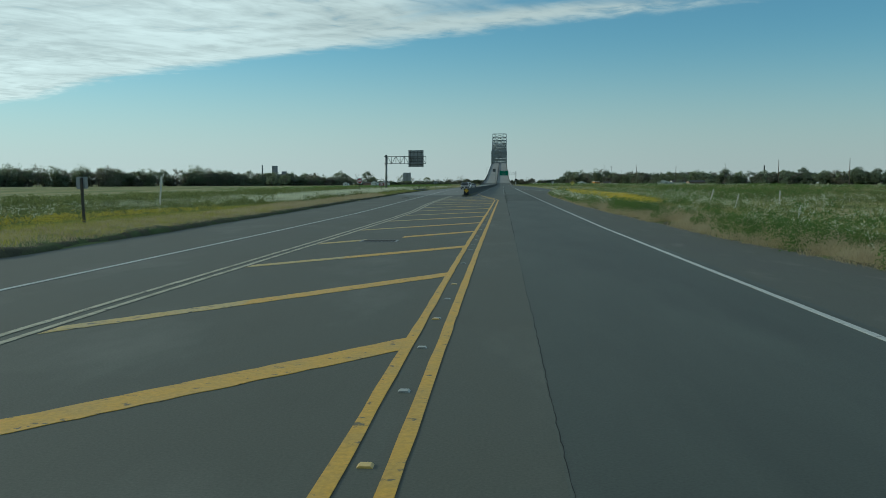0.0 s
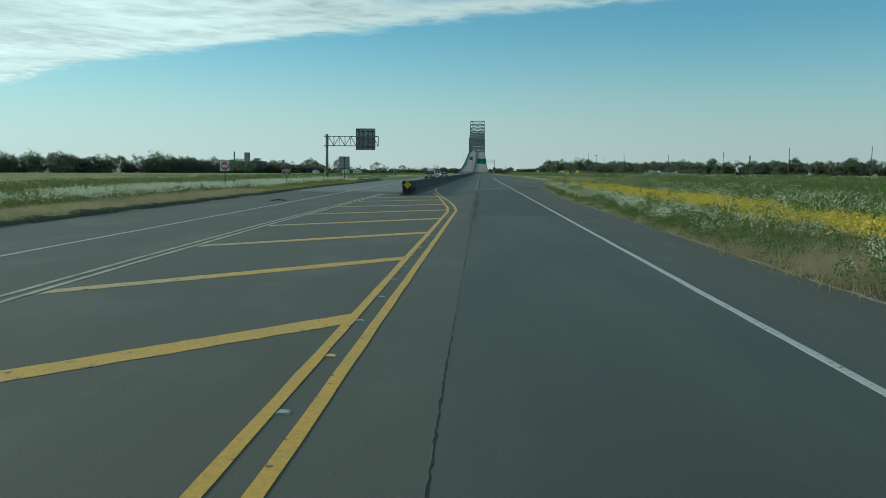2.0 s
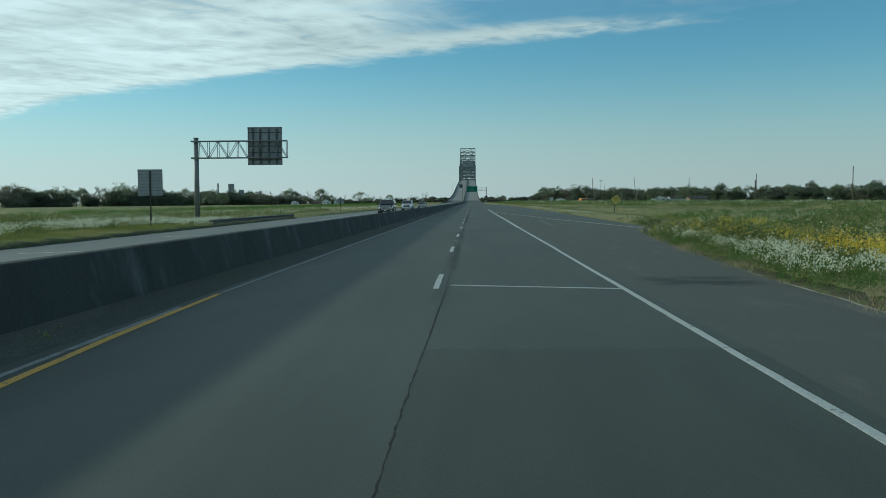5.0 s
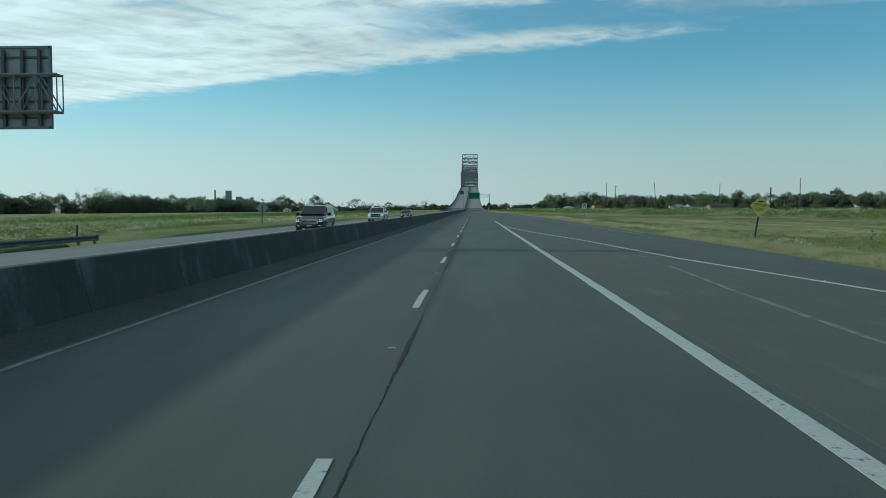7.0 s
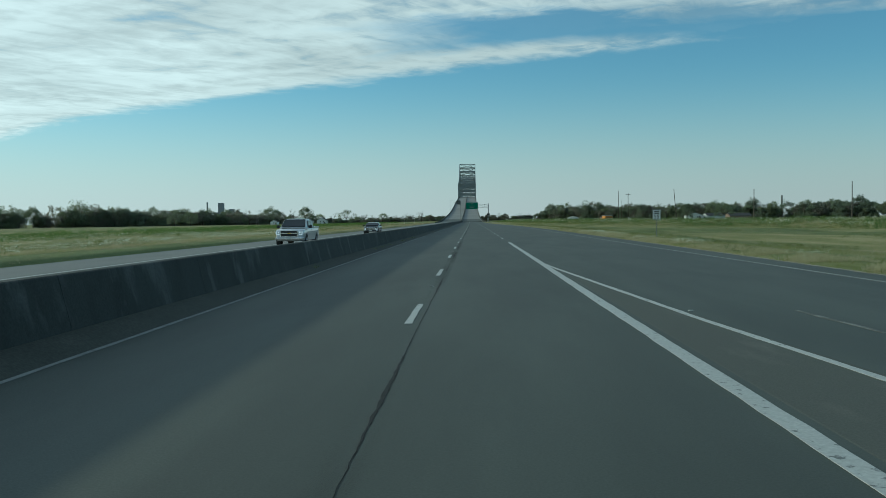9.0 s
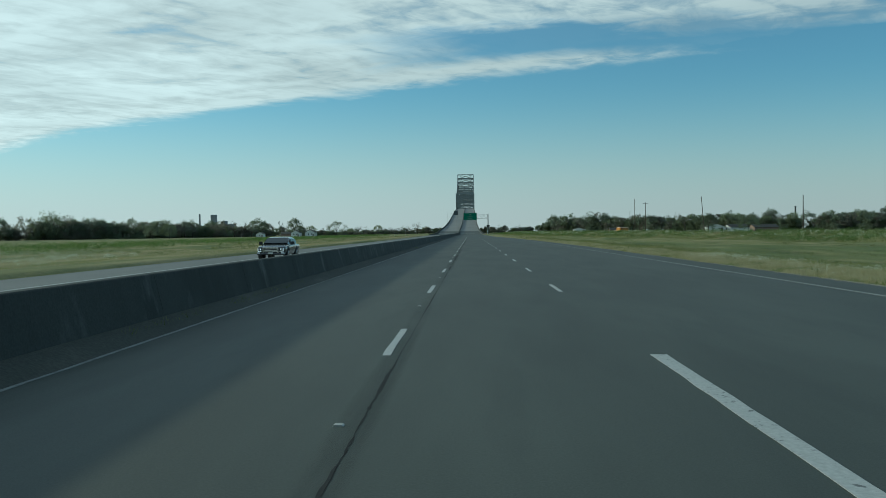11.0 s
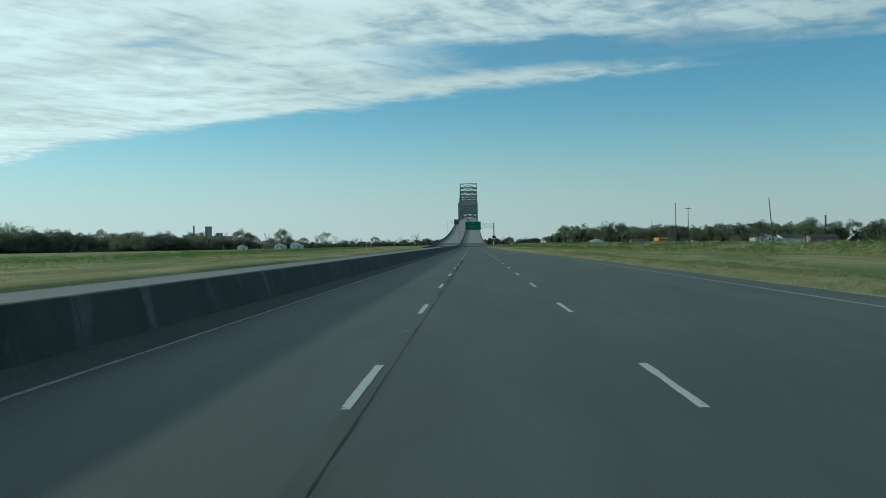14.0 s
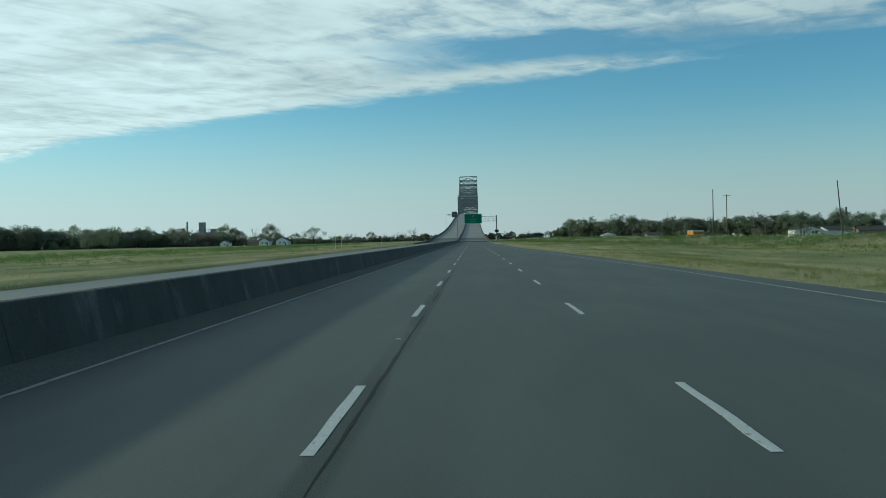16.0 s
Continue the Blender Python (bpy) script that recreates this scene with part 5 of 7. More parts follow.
gable_house("low_house", pose(-167, 1042, -1.2, rz=-88), 8, 15, 2.6, 1.5, "brick_wall", "brown_roof", "long low house with a brown roof", 1, False)
gable_house("cottage", pose(-196, 1080, -1.4), 7, 8, 2.8, 1.8, "white_wall", "brown_roof", "small pale house between trees", 1)
gable_house("low_house", pose(104, 925, -0.4, rz=-85), 6, 8, 2.2, 1.3, "brick_wall", "brown_roof", "long low house before the dark woods", 1, False)


def school_bus(m):
    root = thing("school_bus", m, "orange school bus with a pale roof parked by the weeds", "bus")
    part("body", bbox(-3.4, 2.2, -1.15, 1.15, 0.55, 2.55, 0.15), "bus_orange", root)
    part("hood", bbox(-4.7, -3.35, -0.95, 0.95, 0.55, 1.45, 0.15), "bus_orange", root)
    part("roof", bbox(-3.3, 2.1, -1.05, 1.05, 2.56, 2.72, 0.06), "white_wall", root, "pale roof")
    for k in range(6):
        part("window", bbox(-2.9 + 0.82 * k, -2.3 + 0.82 * k, -1.17, -1.155, 1.65, 2.2), "dark_window", root)
    part("stripe", bbox(-3.3, 2.1, -1.165, -1.155, 1.20, 1.28), "sign_black", root)
    for x in (-3.6, 1.0):
        for y in (-1.0, 1.0):
            bm = bmesh.new()
            tube(bm, (x, y - 0.13, 0.45), (x, y + 0.13, 0.45), 0.45, 0.45, 16)
            part("wheel", bm, "rubber", root)


school_bus(pose(71.3, 675.8, float(terrain(np.array(71.3), np.array(675.8))), rz=40))


def small_tank(m, label):
    root = thing("propane_tank", m, label, "tank")
    bm = bmesh.new()
    tube(bm, (0, 0, 0.2), (0, 0, 1.5), 0.5, 0.5, 14)
    part("shell", bm, "white_wall", root)
    bm = bmesh.new()
    tube(bm, (0, 0, 1.5), (0, 0, 1.75), 0.5, 0.15, 14)
    part("dome", bm, "white_wall", root)
    part("foot", bbox(-0.4, 0.4, -0.4, 0.4, -0.2, 0.2), "plant_grey", root)


small_tank(pose(80.5, 668, float(terrain(np.array(80.5), np.array(668.0)))), "small white tank beside the bus")


def industrial_plant():
    root = thing("grain_elevator", pose(-665, 2480, -2.4), "far grey grain elevator with towers and a chimney", "industrial plant")
    part("head_house", bbox(2, 15, 0, 14, 0, 54, 0.3), "plant_grey", root)
    part("side_house", bbox(30, 42, 0, 14, 0, 38, 0.3), "plant_grey", root)
    part("low_hall", bbox(-10, 60, 4, 30, 0, 30, 0.3), "plant_grey", root)
    bm = bmesh.new()
    tube(bm, (-26, 0, 0), (-26, 0, 56), 2.6, 2.0, 14)
    part("chimney", bm, "plant_grey", root)
    for k in range(4):
        bm = bmesh.new()
        tube(bm, (22 + 11 * k, -8, 0), (22 + 11 * k, -8, 30), 5.2, 5.2, 18)
        part("silo", bm, "plant_grey", root)


industrial_plant()


def chimney_stub(x, y, h, label):
    bm = bmesh.new()
    tube(bm, (0, 0, -1), (0, 0, h), 1.1, 0.9, 12)
    tube(bm, (0, 0, h), (0, 0, h + 0.6), 1.15, 1.15, 12)
    ob = solid("chimney", bm, "dark_steel", label, "chimney")
    ob.matrix_world = pose(x, y, -1)


chimney_stub(375, 1290, 27, "dark steel chimney standing behind the woods")

# ---------------------------------------------------------------- vehicles on the opposite carriageway


def wheel(root, x, y, r, w):
    wh = thing_part("wheel", root, pose(x, y, r))
    bm = bmesh.new()
    tube(bm, (-w / 2, 0, 0), (w / 2, 0, 0), r, r, 24)
    bmesh.ops.bevel(bm, geom=[e for e in bm.edges if abs(e.verts[0].co.x - e.verts[1].co.x) < 1e-6], offset=0.035, segments=2, affect="EDGES")
    part("tyre", bm, "rubber", wh, smooth=False)
    bm = bmesh.new()
    for s in (-1 if x < 0 else 1,):
        tube(bm, (s * (w / 2 - 0.01), 0, 0), (s * (w / 2 + 0.008), 0, 0), r * 0.64, r * 0.58, 20)
        for k in range(6):
            a = k * math.pi / 3
            beam(bm, (s * (w / 2 + 0.012), 0, 0), (s * (w / 2 + 0.012), r * 0.58 * math.cos(a), r * 0.58 * math.sin(a)), 0.02, 0.06)
    part("rim", bm, "chrome", wh)


def thing_part(name, parent, m):
    ob = new(name)
    ob.empty_display_size = 0.1
    ob.parent, ob.matrix_local = parent, m
    return ob


def loft(sections):
    """A shell through cross sections, each a list of points with the same count."""
    bm = bmesh.new()
    rings = [[bm.verts.new(p) for p in s] for s in sections]
    n = len(rings[0])
    for a, b in zip(rings, rings[1:]):
        for k in range(n):
            bm.faces.new((a[k], a[(k + 1) % n], b[(k + 1) % n], b[k]))
    bm.faces.new(rings[0][::-1])
    bm.faces.new(rings[-1])
    return bm


def ring(y, half, z0, z1, foot=0.16, r=0.12, top=None):
    """A cross section with rounded corners; top: the half width at its upper edge."""
    top = half if top is None else top
    right = [(half - foot, z0), (half - 0.3 * foot, z0 + 0.35 * foot), (half + (top - half) * 0.2, z0 + foot + 0.1 * (z1 - z0)), (half + (top - half) * 0.55, z0 + 0.55 * (z1 - z0))]
    right += [(top - r + r * math.cos(a), z1 - r + r * math.sin(a)) for a in (0.0, 0.52, 1.05, 1.57)]
    right += [(top * 0.4, z1 + 0.012)]
    return [(x, y, z) for x, z in right] + [(-x, y, z) for x, z in right[::-1]]


def shell(name, sections, mat, root):
    ob = part(name, loft(sections), mat, root, smooth=True)
    ob.data.set_sharp_from_angle(angle=radians(38))
    return ob


def vehicle(m, paint, label, kind):
    """Nose towards -y."""
    truck = kind == "pickup_truck"
    root = thing(kind, m, label, "pickup" if truck else "car")
    L, hw, belt, roof = {"pickup_truck": (5.8, 0.99, 1.22, 1.86), "suv": (5.2, 1.0, 1.22, 1.92), "saloon_car": (4.7, 0.90, 0.98, 1.46)}[kind]
    f, b = -L / 2, L / 2
    hood = belt - 0.06
    bed = b - 2.0 if truck else b
    shell("body", [ring(f - 0.02, hw * 0.80, 0.46, hood - 0.20), ring(f + 0.02, hw * 0.88, 0.42, hood - 0.12), ring(f + 0.16, hw * 0.95, 0.38, hood - 0.05), ring(f + 0.45, hw * 0.985, 0.35, hood, r=0.14),
                   ring(f + 0.95, hw, 0.34, hood + 0.03, r=0.14), ring(f + 1.4, hw, 0.34, belt, r=0.10), ring(f + 2.4, hw, 0.34, belt, r=0.07), ring(b - 1.2, hw, 0.35, belt, r=0.07), ring(b - 0.4, hw, 0.37, belt, r=0.08),
                   ring(b - 0.08, hw * 0.975, 0.42, belt - 0.01), ring(b, hw * 0.93, 0.50, belt - 0.05)], paint, root)
    cab_b = bed - 0.12 if truck else b - (0.10 if kind == "suv" else 0.75)
    lean = 0.30 if kind == "suv" else 0.42
    w0 = hw * 0.945
    shell("cabin", [ring(f + 1.28, w0, belt - 0.06, belt + 0.03, 0.02, 0.02, hw * 0.90), ring(f + 1.75, w0, belt - 0.06, belt + 0.47 * (roof - belt), 0.02, 0.05, hw * 0.85), ring(f + 2.16, w0, belt - 0.06, roof - 0.05, 0.02, 0.10, hw * 0.80),
                    ring(f + 2.45, w0, belt - 0.06, roof - 0.015, 0.02, 0.11, hw * 0.79), ring(f + 3.0, w0, belt - 0.06, roof, 0.02, 0.11, hw * 0.79), ring(cab_b - 0.9, w0, belt - 0.06, roof - 0.01, 0.02, 0.11, hw * 0.79),
                    ring(cab_b - lean, w0, belt - 0.06, roof - 0.05, 0.02, 0.10, hw * 0.80), ring(cab_b, w0, belt - 0.06, belt + 0.05, 0.02, 0.02, hw * 0.88)], paint, root)
    dz = -0.22 if kind == "saloon_car" else 0.0
    # glass
    bm = bmesh.new()
    q = [(-0.82 * hw, f + 1.36, belt + 0.07), (0.82 * hw, f + 1.36, belt + 0.07), (0.71 * hw, f + 2.10, roof - 0.09), (-0.71 * hw, f + 2.10, roof - 0.09)]
    vs = [bm.verts.new(p) for p in q]
    bm.faces.new(vs)
    r_ = bmesh.ops.extrude_face_region(bm, geom=bm.faces[:])
    bmesh.ops.translate(bm, vec=(0, -0.045, 0.055), verts=[v for v in r_["geom"] if isinstance(v, bmesh.types.BMVert)])
    part("windscreen", bm, "glass", root)
    cuts = [(f + 1.85, f + 2.72), (f + 2.84, f + 3.62)] + ([(f + 3.74, b - 0.42)] if kind == "suv" else [])
    for s in (-1, 1):
        for ya, yb in cuts:
            bm = bmesh.new()
            xa, xt = s * hw * 0.930, s * hw * 0.815
            y_top = max(ya, f + 2.2)
            vs = [bm.verts.new(p) for p in ((xa, ya, belt + 0.05), (xa, yb, belt + 0.05), (xt, yb, roof - 0.13), (xt, y_top, roof - 0.13))]
            bm.faces.new(vs)
            r_ = bmesh.ops.extrude_face_region(bm, geom=bm.faces[:])
            bmesh.ops.translate(bm, vec=(s * 0.045, 0, 0), verts=[v for v in r_["geom"] if isinstance(v, bmesh.types.BMVert)])
            part("side_window", bm, "glass", root)
        part("mirror", bbox(s * (hw + 0.12) - 0.11, s * (hw + 0.12) + 0.11, f + 1.62, f + 1.76, belt, belt + 0.20, 0.03), "sign_black", root)
        lamp = part("headlight", bbox(s * (hw - 0.25) - 0.17, s * (hw - 0.25) + 0.17, f - 0.03, f + 0.22, 0.76 + dz, 1.05 + dz, 0.05), "lamp_glass" if truck else "sign_black", root)
        bm = bmesh.new()
        box(bm, s * (hw - 0.12) - 0.022, s * (hw - 0.12) + 0.022, f - 0.050, f - 0.028, 0.80 + dz, 1.01 + dz)
        box(bm, s * (hw - 0.24) - 0.10, s * (hw - 0.24) + 0.10, f - 0.050, f - 0.028, 0.80 + dz, 0.84 + dz)
        box(bm, s * (hw - 0.27) - 0.04, s * (hw - 0.27) + 0.04, f - 0.050, f - 0.028, 0.90 + dz, 0.99 + dz)
        part("running_light", bm, "running_light", lamp, "lit running light")
        part("fog_light", bbox(s * 0.74 - 0.09, s * 0.74 + 0.09, f - 0.105, f - 0.085, 0.52 + 0.3 * dz, 0.60 + 0.3 * dz, 0.01), "lamp_glass", root)
        for y in (f + 1.0, b - 1.15):
            bm = bmesh.new()
            tube(bm, (s * (hw - 0.24), y, 0.40), (s * (hw + 0.012), y, 0.40), 0.47, 0.47, 24)
            part("wheel_arch", bm, "sign_black", root)
        part("door_handle", bbox(s * (hw + 0.01) - 0.02, s * (hw + 0.01) + 0.02, f + 2.62, f + 2.80, belt - 0.14, belt - 0.10), "chrome", root)
    for s in (-1, 1):
        for y in (f + 1.0, b - 1.15):
            wheel(root, s * (hw - 0.12), y, 0.40, 0.28)
    gw = hw - 0.43
    grille = part("grille", bbox(-gw, gw, f - 0.04, f + 0.08, 0.66 + dz, 1.06 + dz, 0.03), "sign_black", root)
    for z in ((0.885,) if truck else (0.79, 0.88, 0.97)):
        h2 = 0.03 if truck else 0.017
        part("grille_bar", bbox(-gw + 0.04, gw - 0.04, f - 0.062, f - 0.038, z - h2 + dz, z + h2 + dz), "chrome", grille)
    for a in ((-gw - 0.02, gw + 0.02, 1.035, 1.075), (-gw - 0.02, gw + 0.02, 0.645, 0.69), (-gw - 0.02, -gw + 0.03, 0.69, 1.035), (gw - 0.03, gw + 0.02, 0.69, 1.035)):
        part("grille_frame", bbox(a[0], a[1], f - 0.065, f - 0.030, a[2] + dz, a[3] + dz, 0.008), "chrome", grille)
    part("emblem", bbox(-0.10, 0.10, f - 0.076, f - 0.060, 0.855 + dz, 0.905 + dz), "chrome" if not truck else "marker_yellow", grille, "plain badge plate")
    part("number_plate", bbox(-0.16, 0.16, f - 0.105, f - 0.09, 0.50 + 0.3 * dz, 0.60 + 0.3 * dz), "white_post", root, "blank pale plate")
    part("wiper_cowl", bbox(-0.78 * hw, 0.78 * hw, f + 1.22, f + 1.36, belt - 0.01, belt + 0.02), "sign_black", root)
    part("bumper", bbox(-hw + 0.05, hw - 0.05, f - 0.09, f + 0.2, 0.44 + 0.3 * dz, 0.62 + 0.5 * dz, 0.06), "chrome" if truck else paint, root)
    part("rear_bumper", bbox(-hw + 0.08, hw - 0.08, b - 0.15, b + 0.08, 0.48 + 0.3 * dz, 0.68 + 0.3 * dz, 0.04), "chrome", root)
    if truck:
        bm = bmesh.new()
        box(bm, -hw + 0.08, hw - 0.08, bed + 0.05, b - 0.10, belt - 0.02, belt + 0.006)
        part("bed_floor", bm, "sign_black", root)
        for s in (-1, 1):
            part("bed_rail", bbox(s * (hw - 0.05) - 0.05, s * (hw - 0.05) + 0.05, bed - 0.05, b - 0.05, belt - 0.05, belt + 0.10, 0.02), paint, root)
        part("tailgate", bbox(-hw + 0.06, hw - 0.06, b - 0.08, b - 0.02, belt - 0.3, belt + 0.10, 0.02), paint, root)
    elif kind == "suv":
        for s in (-1, 1):
            part("roof_rail", bbox(s * 0.66 - 0.02, s * 0.66 + 0.02, f + 2.5, b - 0.7, roof + 0.0, roof + 0.035, 0.01), "chrome", root)


vehicle(pose(-10.3, 232.7, 0.004), "black_paint", "glossy black sport utility vehicle with chrome grille on the road", "suv")
vehicle(pose(-11.2, 281.0, 0.004), "silver_paint", "silver crew-cab pickup truck with a chrome bumper on the opposite lane", "pickup_truck")
vehicle(pose(-11.2, 327.0, 0.004), "dark_paint", "dark saloon car with its lights on farther along the opposite lane", "saloon_car")

# ---------------------------------------------------------------- trees


def leaf_mass(vs, fs, c, r, n, size, rng, flat=0.85):
    """A soft-edged spray of small leaves, thickest in its middle."""
    for _ in range(n):
        p = Vector((rng.gauss(0, 0.46), rng.gauss(0, 0.46), rng.gauss(0, 0.46)))
        if p.length > 1:
            p *= rng.uniform(0.5, 1.02) / p.length
        p = Vector((p.x * r, p.y * r, p.z * r * flat))
        p = c + p
        u = Vector((rng.gauss(0, 1), rng.gauss(0, 1), rng.gauss(0, 1))).normalized()
        v = u.orthogonal().normalized()
        s = size * rng.uniform(0.6, 1.3)
        i = len(vs)
        vs += [p + u * s, p + v * s * 0.7 - u * s * 0.4, p - v * s * 0.7 - u * s * 0.4]
        fs.append((i, i + 1, i + 2))


def raw_mesh(name, verts, faces, mat):
    me = bpy.data.meshes.new(name)
    me.from_pydata([tuple(v) for v in verts], [], faces)
    me.materials.append(M[mat])
    return me


def leafy_tree(seed, h, spread, mat, label, clumps=15):
    rng = random.Random(seed)
    root = thing("tree", pose(0, -300 - seed * 5, 0), label, "tree", "trees of the woods")
    bm = bmesh.new()
    fork = h * 0.34
    tube(bm, (0, 0, -1.0), (0, 0, fork), h * 0.026, h * 0.018, 8)
    tips = []
    for k in range(7):
        a = k * 0.9 + rng.uniform(-0.3, 0.3)
        e = Vector((math.cos(a) * spread * rng.uniform(0.35, 0.7), math.sin(a) * spread * rng.uniform(0.35, 0.7), h * rng.uniform(0.50, 0.88)))
        s = Vector((0, 0, fork * rng.uniform(0.75, 1)))
        mid = s.lerp(e, 0.5) + Vector((0, 0, h * 0.04))
        tube(bm, s, mid, h * 0.011, h * 0.007, 6, False)
        tube(bm, mid, e, h * 0.007, h * 0.002, 5, False)
        tips += [mid, e]
    part("trunk", bm, "bark", root)
    vs, fs = [], []
    for k in range(clumps):                     # billows over a broad dome, open underneath
        a, q = k * 2.4 + rng.uniform(-0.4, 0.4), (k + rng.random()) / clumps
        e = math.radians(-52 + 138 * q)
        far_ = rng.uniform(0.62, 0.92)
        c = Vector((math.cos(a) * spread * math.cos(e) * far_, math.sin(a) * spread * math.cos(e) * far_, h * 0.50 + h * 0.42 * math.sin(e) * far_))
        leaf_mass(vs, fs, c, h * rng.uniform(0.15, 0.23), 150, h * 0.026, rng, 0.8)
    crown = new("crown", raw_mesh("crown", vs, fs, mat))
    crown.parent = root
    return root


def bare_tree(seed, h, label):
    rng = random.Random(seed)
    root = thing("bare_tree", pose(0, -300 - seed * 5, 0), label, "tree", "bare trees")
    bm = bmesh.new()
    twigs = bmesh.new()

    def grow(p, d, l, r, depth):
        e = p + d * l
        tube(bm if depth < 2 else twigs, p, e, r, r * 0.62, 6 if depth < 2 else 4, depth == 0)
        if depth >= 4:
            return
        for k in range(3 if depth else 4):
            nd = (d + Vector((rng.gauss(0, 0.5), rng.gauss(0, 0.5), rng.gauss(0.12, 0.28)))).normalized()
            grow(p + d * l * rng.uniform(0.6, 1.0), nd, l * rng.uniform(0.55, 0.8), r * 0.55, depth + 1)

    grow(Vector((0, 0, -0.8)), Vector((rng.uniform(-0.05, 0.05), 0, 1)).normalized(), h * 0.36, h * 0.022, 0)
    part("trunk", bm, "bark", root)
    part("crown", twigs, "hazy_twigs", root)
    return root


PROTO = [leafy_tree(1, 15, 7.6, "hazy_leaf_dark", "broad dark evergreen tree at the edge of the woods"),
         leafy_tree(2, 14, 8.2, "hazy_leaf_mid", "rounded green tree at the edge of the woods", 15),
         leafy_tree(3, 13.5, 6.4, "hazy_leaf_brown", "brownish spring tree just coming into leaf", 15),
         leafy_tree(4, 17, 7.0, "hazy_leaf_dark", "tall dark tree with an uneven crown", 15),
         leafy_tree(5, 11.5, 8.4, "hazy_leaf_mid", "low spreading green tree", 13)]
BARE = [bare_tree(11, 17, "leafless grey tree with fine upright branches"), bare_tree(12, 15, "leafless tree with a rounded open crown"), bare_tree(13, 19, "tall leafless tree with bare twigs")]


def plant(kind, x, y, s, rot, sink=0.0):
    src = kind
    z = float(terrain(np.array(float(x)), np.array(float(y)))) - sink
    return copy_thing(src, Matrix.Translation((x, y, z)) @ Matrix.Rotation(rot, 4, "Z") @ Matrix.Scale(s, 4))


def woods(pts, count, depth, seed, bare_share, scale=(0.75, 1.15)):
    rng = random.Random(seed)
    xs, ys = [p[0] for p in pts], [p[1] for p in pts]
    seg = [math.hypot(b[0] - a[0], b[1] - a[1]) for a, b in zip(pts, pts[1:])]
    total = sum(seg)
    for k in range(count):
        d = (k + rng.random()) / count * total
        i = 0
        while d > seg[i] and i < len(seg) - 1:
            d -= seg[i]
            i += 1
        f = min(1, d / seg[i])
        a, b = Vector(pts[i]), Vector(pts[i + 1])
        n = Vector((b.y - a.y, -(b.x - a.x))).normalized()
        if n.y < 0:
            n = -n
        p = a.lerp(b, f) + n * rng.random() ** 1.5 * depth
        src = rng.choice(BARE) if rng.random() < bare_share else rng.choice(PROTO)
        sc = rng.uniform(*scale)
        plant(src, p.x, p.y, sc, rng.uniform(0, 6.28))


RIGHT_WOOD = [(74, 1172), (150, 1090), (230, 980), (320, 880), (430, 740)]
LEFT_WOOD = [(-80, 1500), (-170, 1200), (-300, 1080), (-430, 930), (-560, 760)]
woods(RIGHT_WOOD, 120, 30, 21, 0.10, (0.75, 1.15))
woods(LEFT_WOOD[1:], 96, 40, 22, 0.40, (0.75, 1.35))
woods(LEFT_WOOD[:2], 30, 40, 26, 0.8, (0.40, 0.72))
woods([(24, 1640), (120, 1650), (200, 1500)], 36, 60, 23, 0.8, (0.6, 1.05))
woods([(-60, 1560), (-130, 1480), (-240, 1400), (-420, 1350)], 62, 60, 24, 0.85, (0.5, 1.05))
# single trees that stand out
plant(PROTO[4], -119, 1046, 1.2, 1.0)
plant(BARE[1], -262, 1220, 1.45, 0.3)
plant(BARE[1], -64, 1330, 1.15, 0.9)
plant(BARE[0], -96, 1240, 0.72, 2.1)
plant(BARE[2], -215, 1090, 1.0, 0.5)
plant(BARE[0], -228, 1110, 1.1, 2.6)
plant(BARE[1], -205, 1085, 0.9, 1.6)
plant(PROTO[1], -250, 990, 0.95, 1.9)
plant(PROTO[0], -268, 1000, 0.9, 0.4)
plant(PROTO[3], 128, 742, 0.62, 0.4)
plant(PROTO[4], 150, 745, 0.85, 1.4)
plant(BARE[0], 118, 752, 0.85, 1.0)
for s_ in PROTO + BARE:                     # the first of each kind joins the woods as well
    i_ = (PROTO + BARE).index(s_)
    s_.matrix_world = Matrix.Translation((260 + 34 * i_, 990 - 38 * i_, -0.2))


def along(pts, d):
    seg = [math.hypot(b[0] - a[0], b[1] - a[1]) for a, b in zip(pts, pts[1:])]
    d *= sum(seg)
    i = 0
    while d > seg[i] and i < len(seg) - 1:
        d -= seg[i]
        i += 1
    return Vector(pts[i]).lerp(Vector(pts[i + 1]), min(1, d / seg[i]))


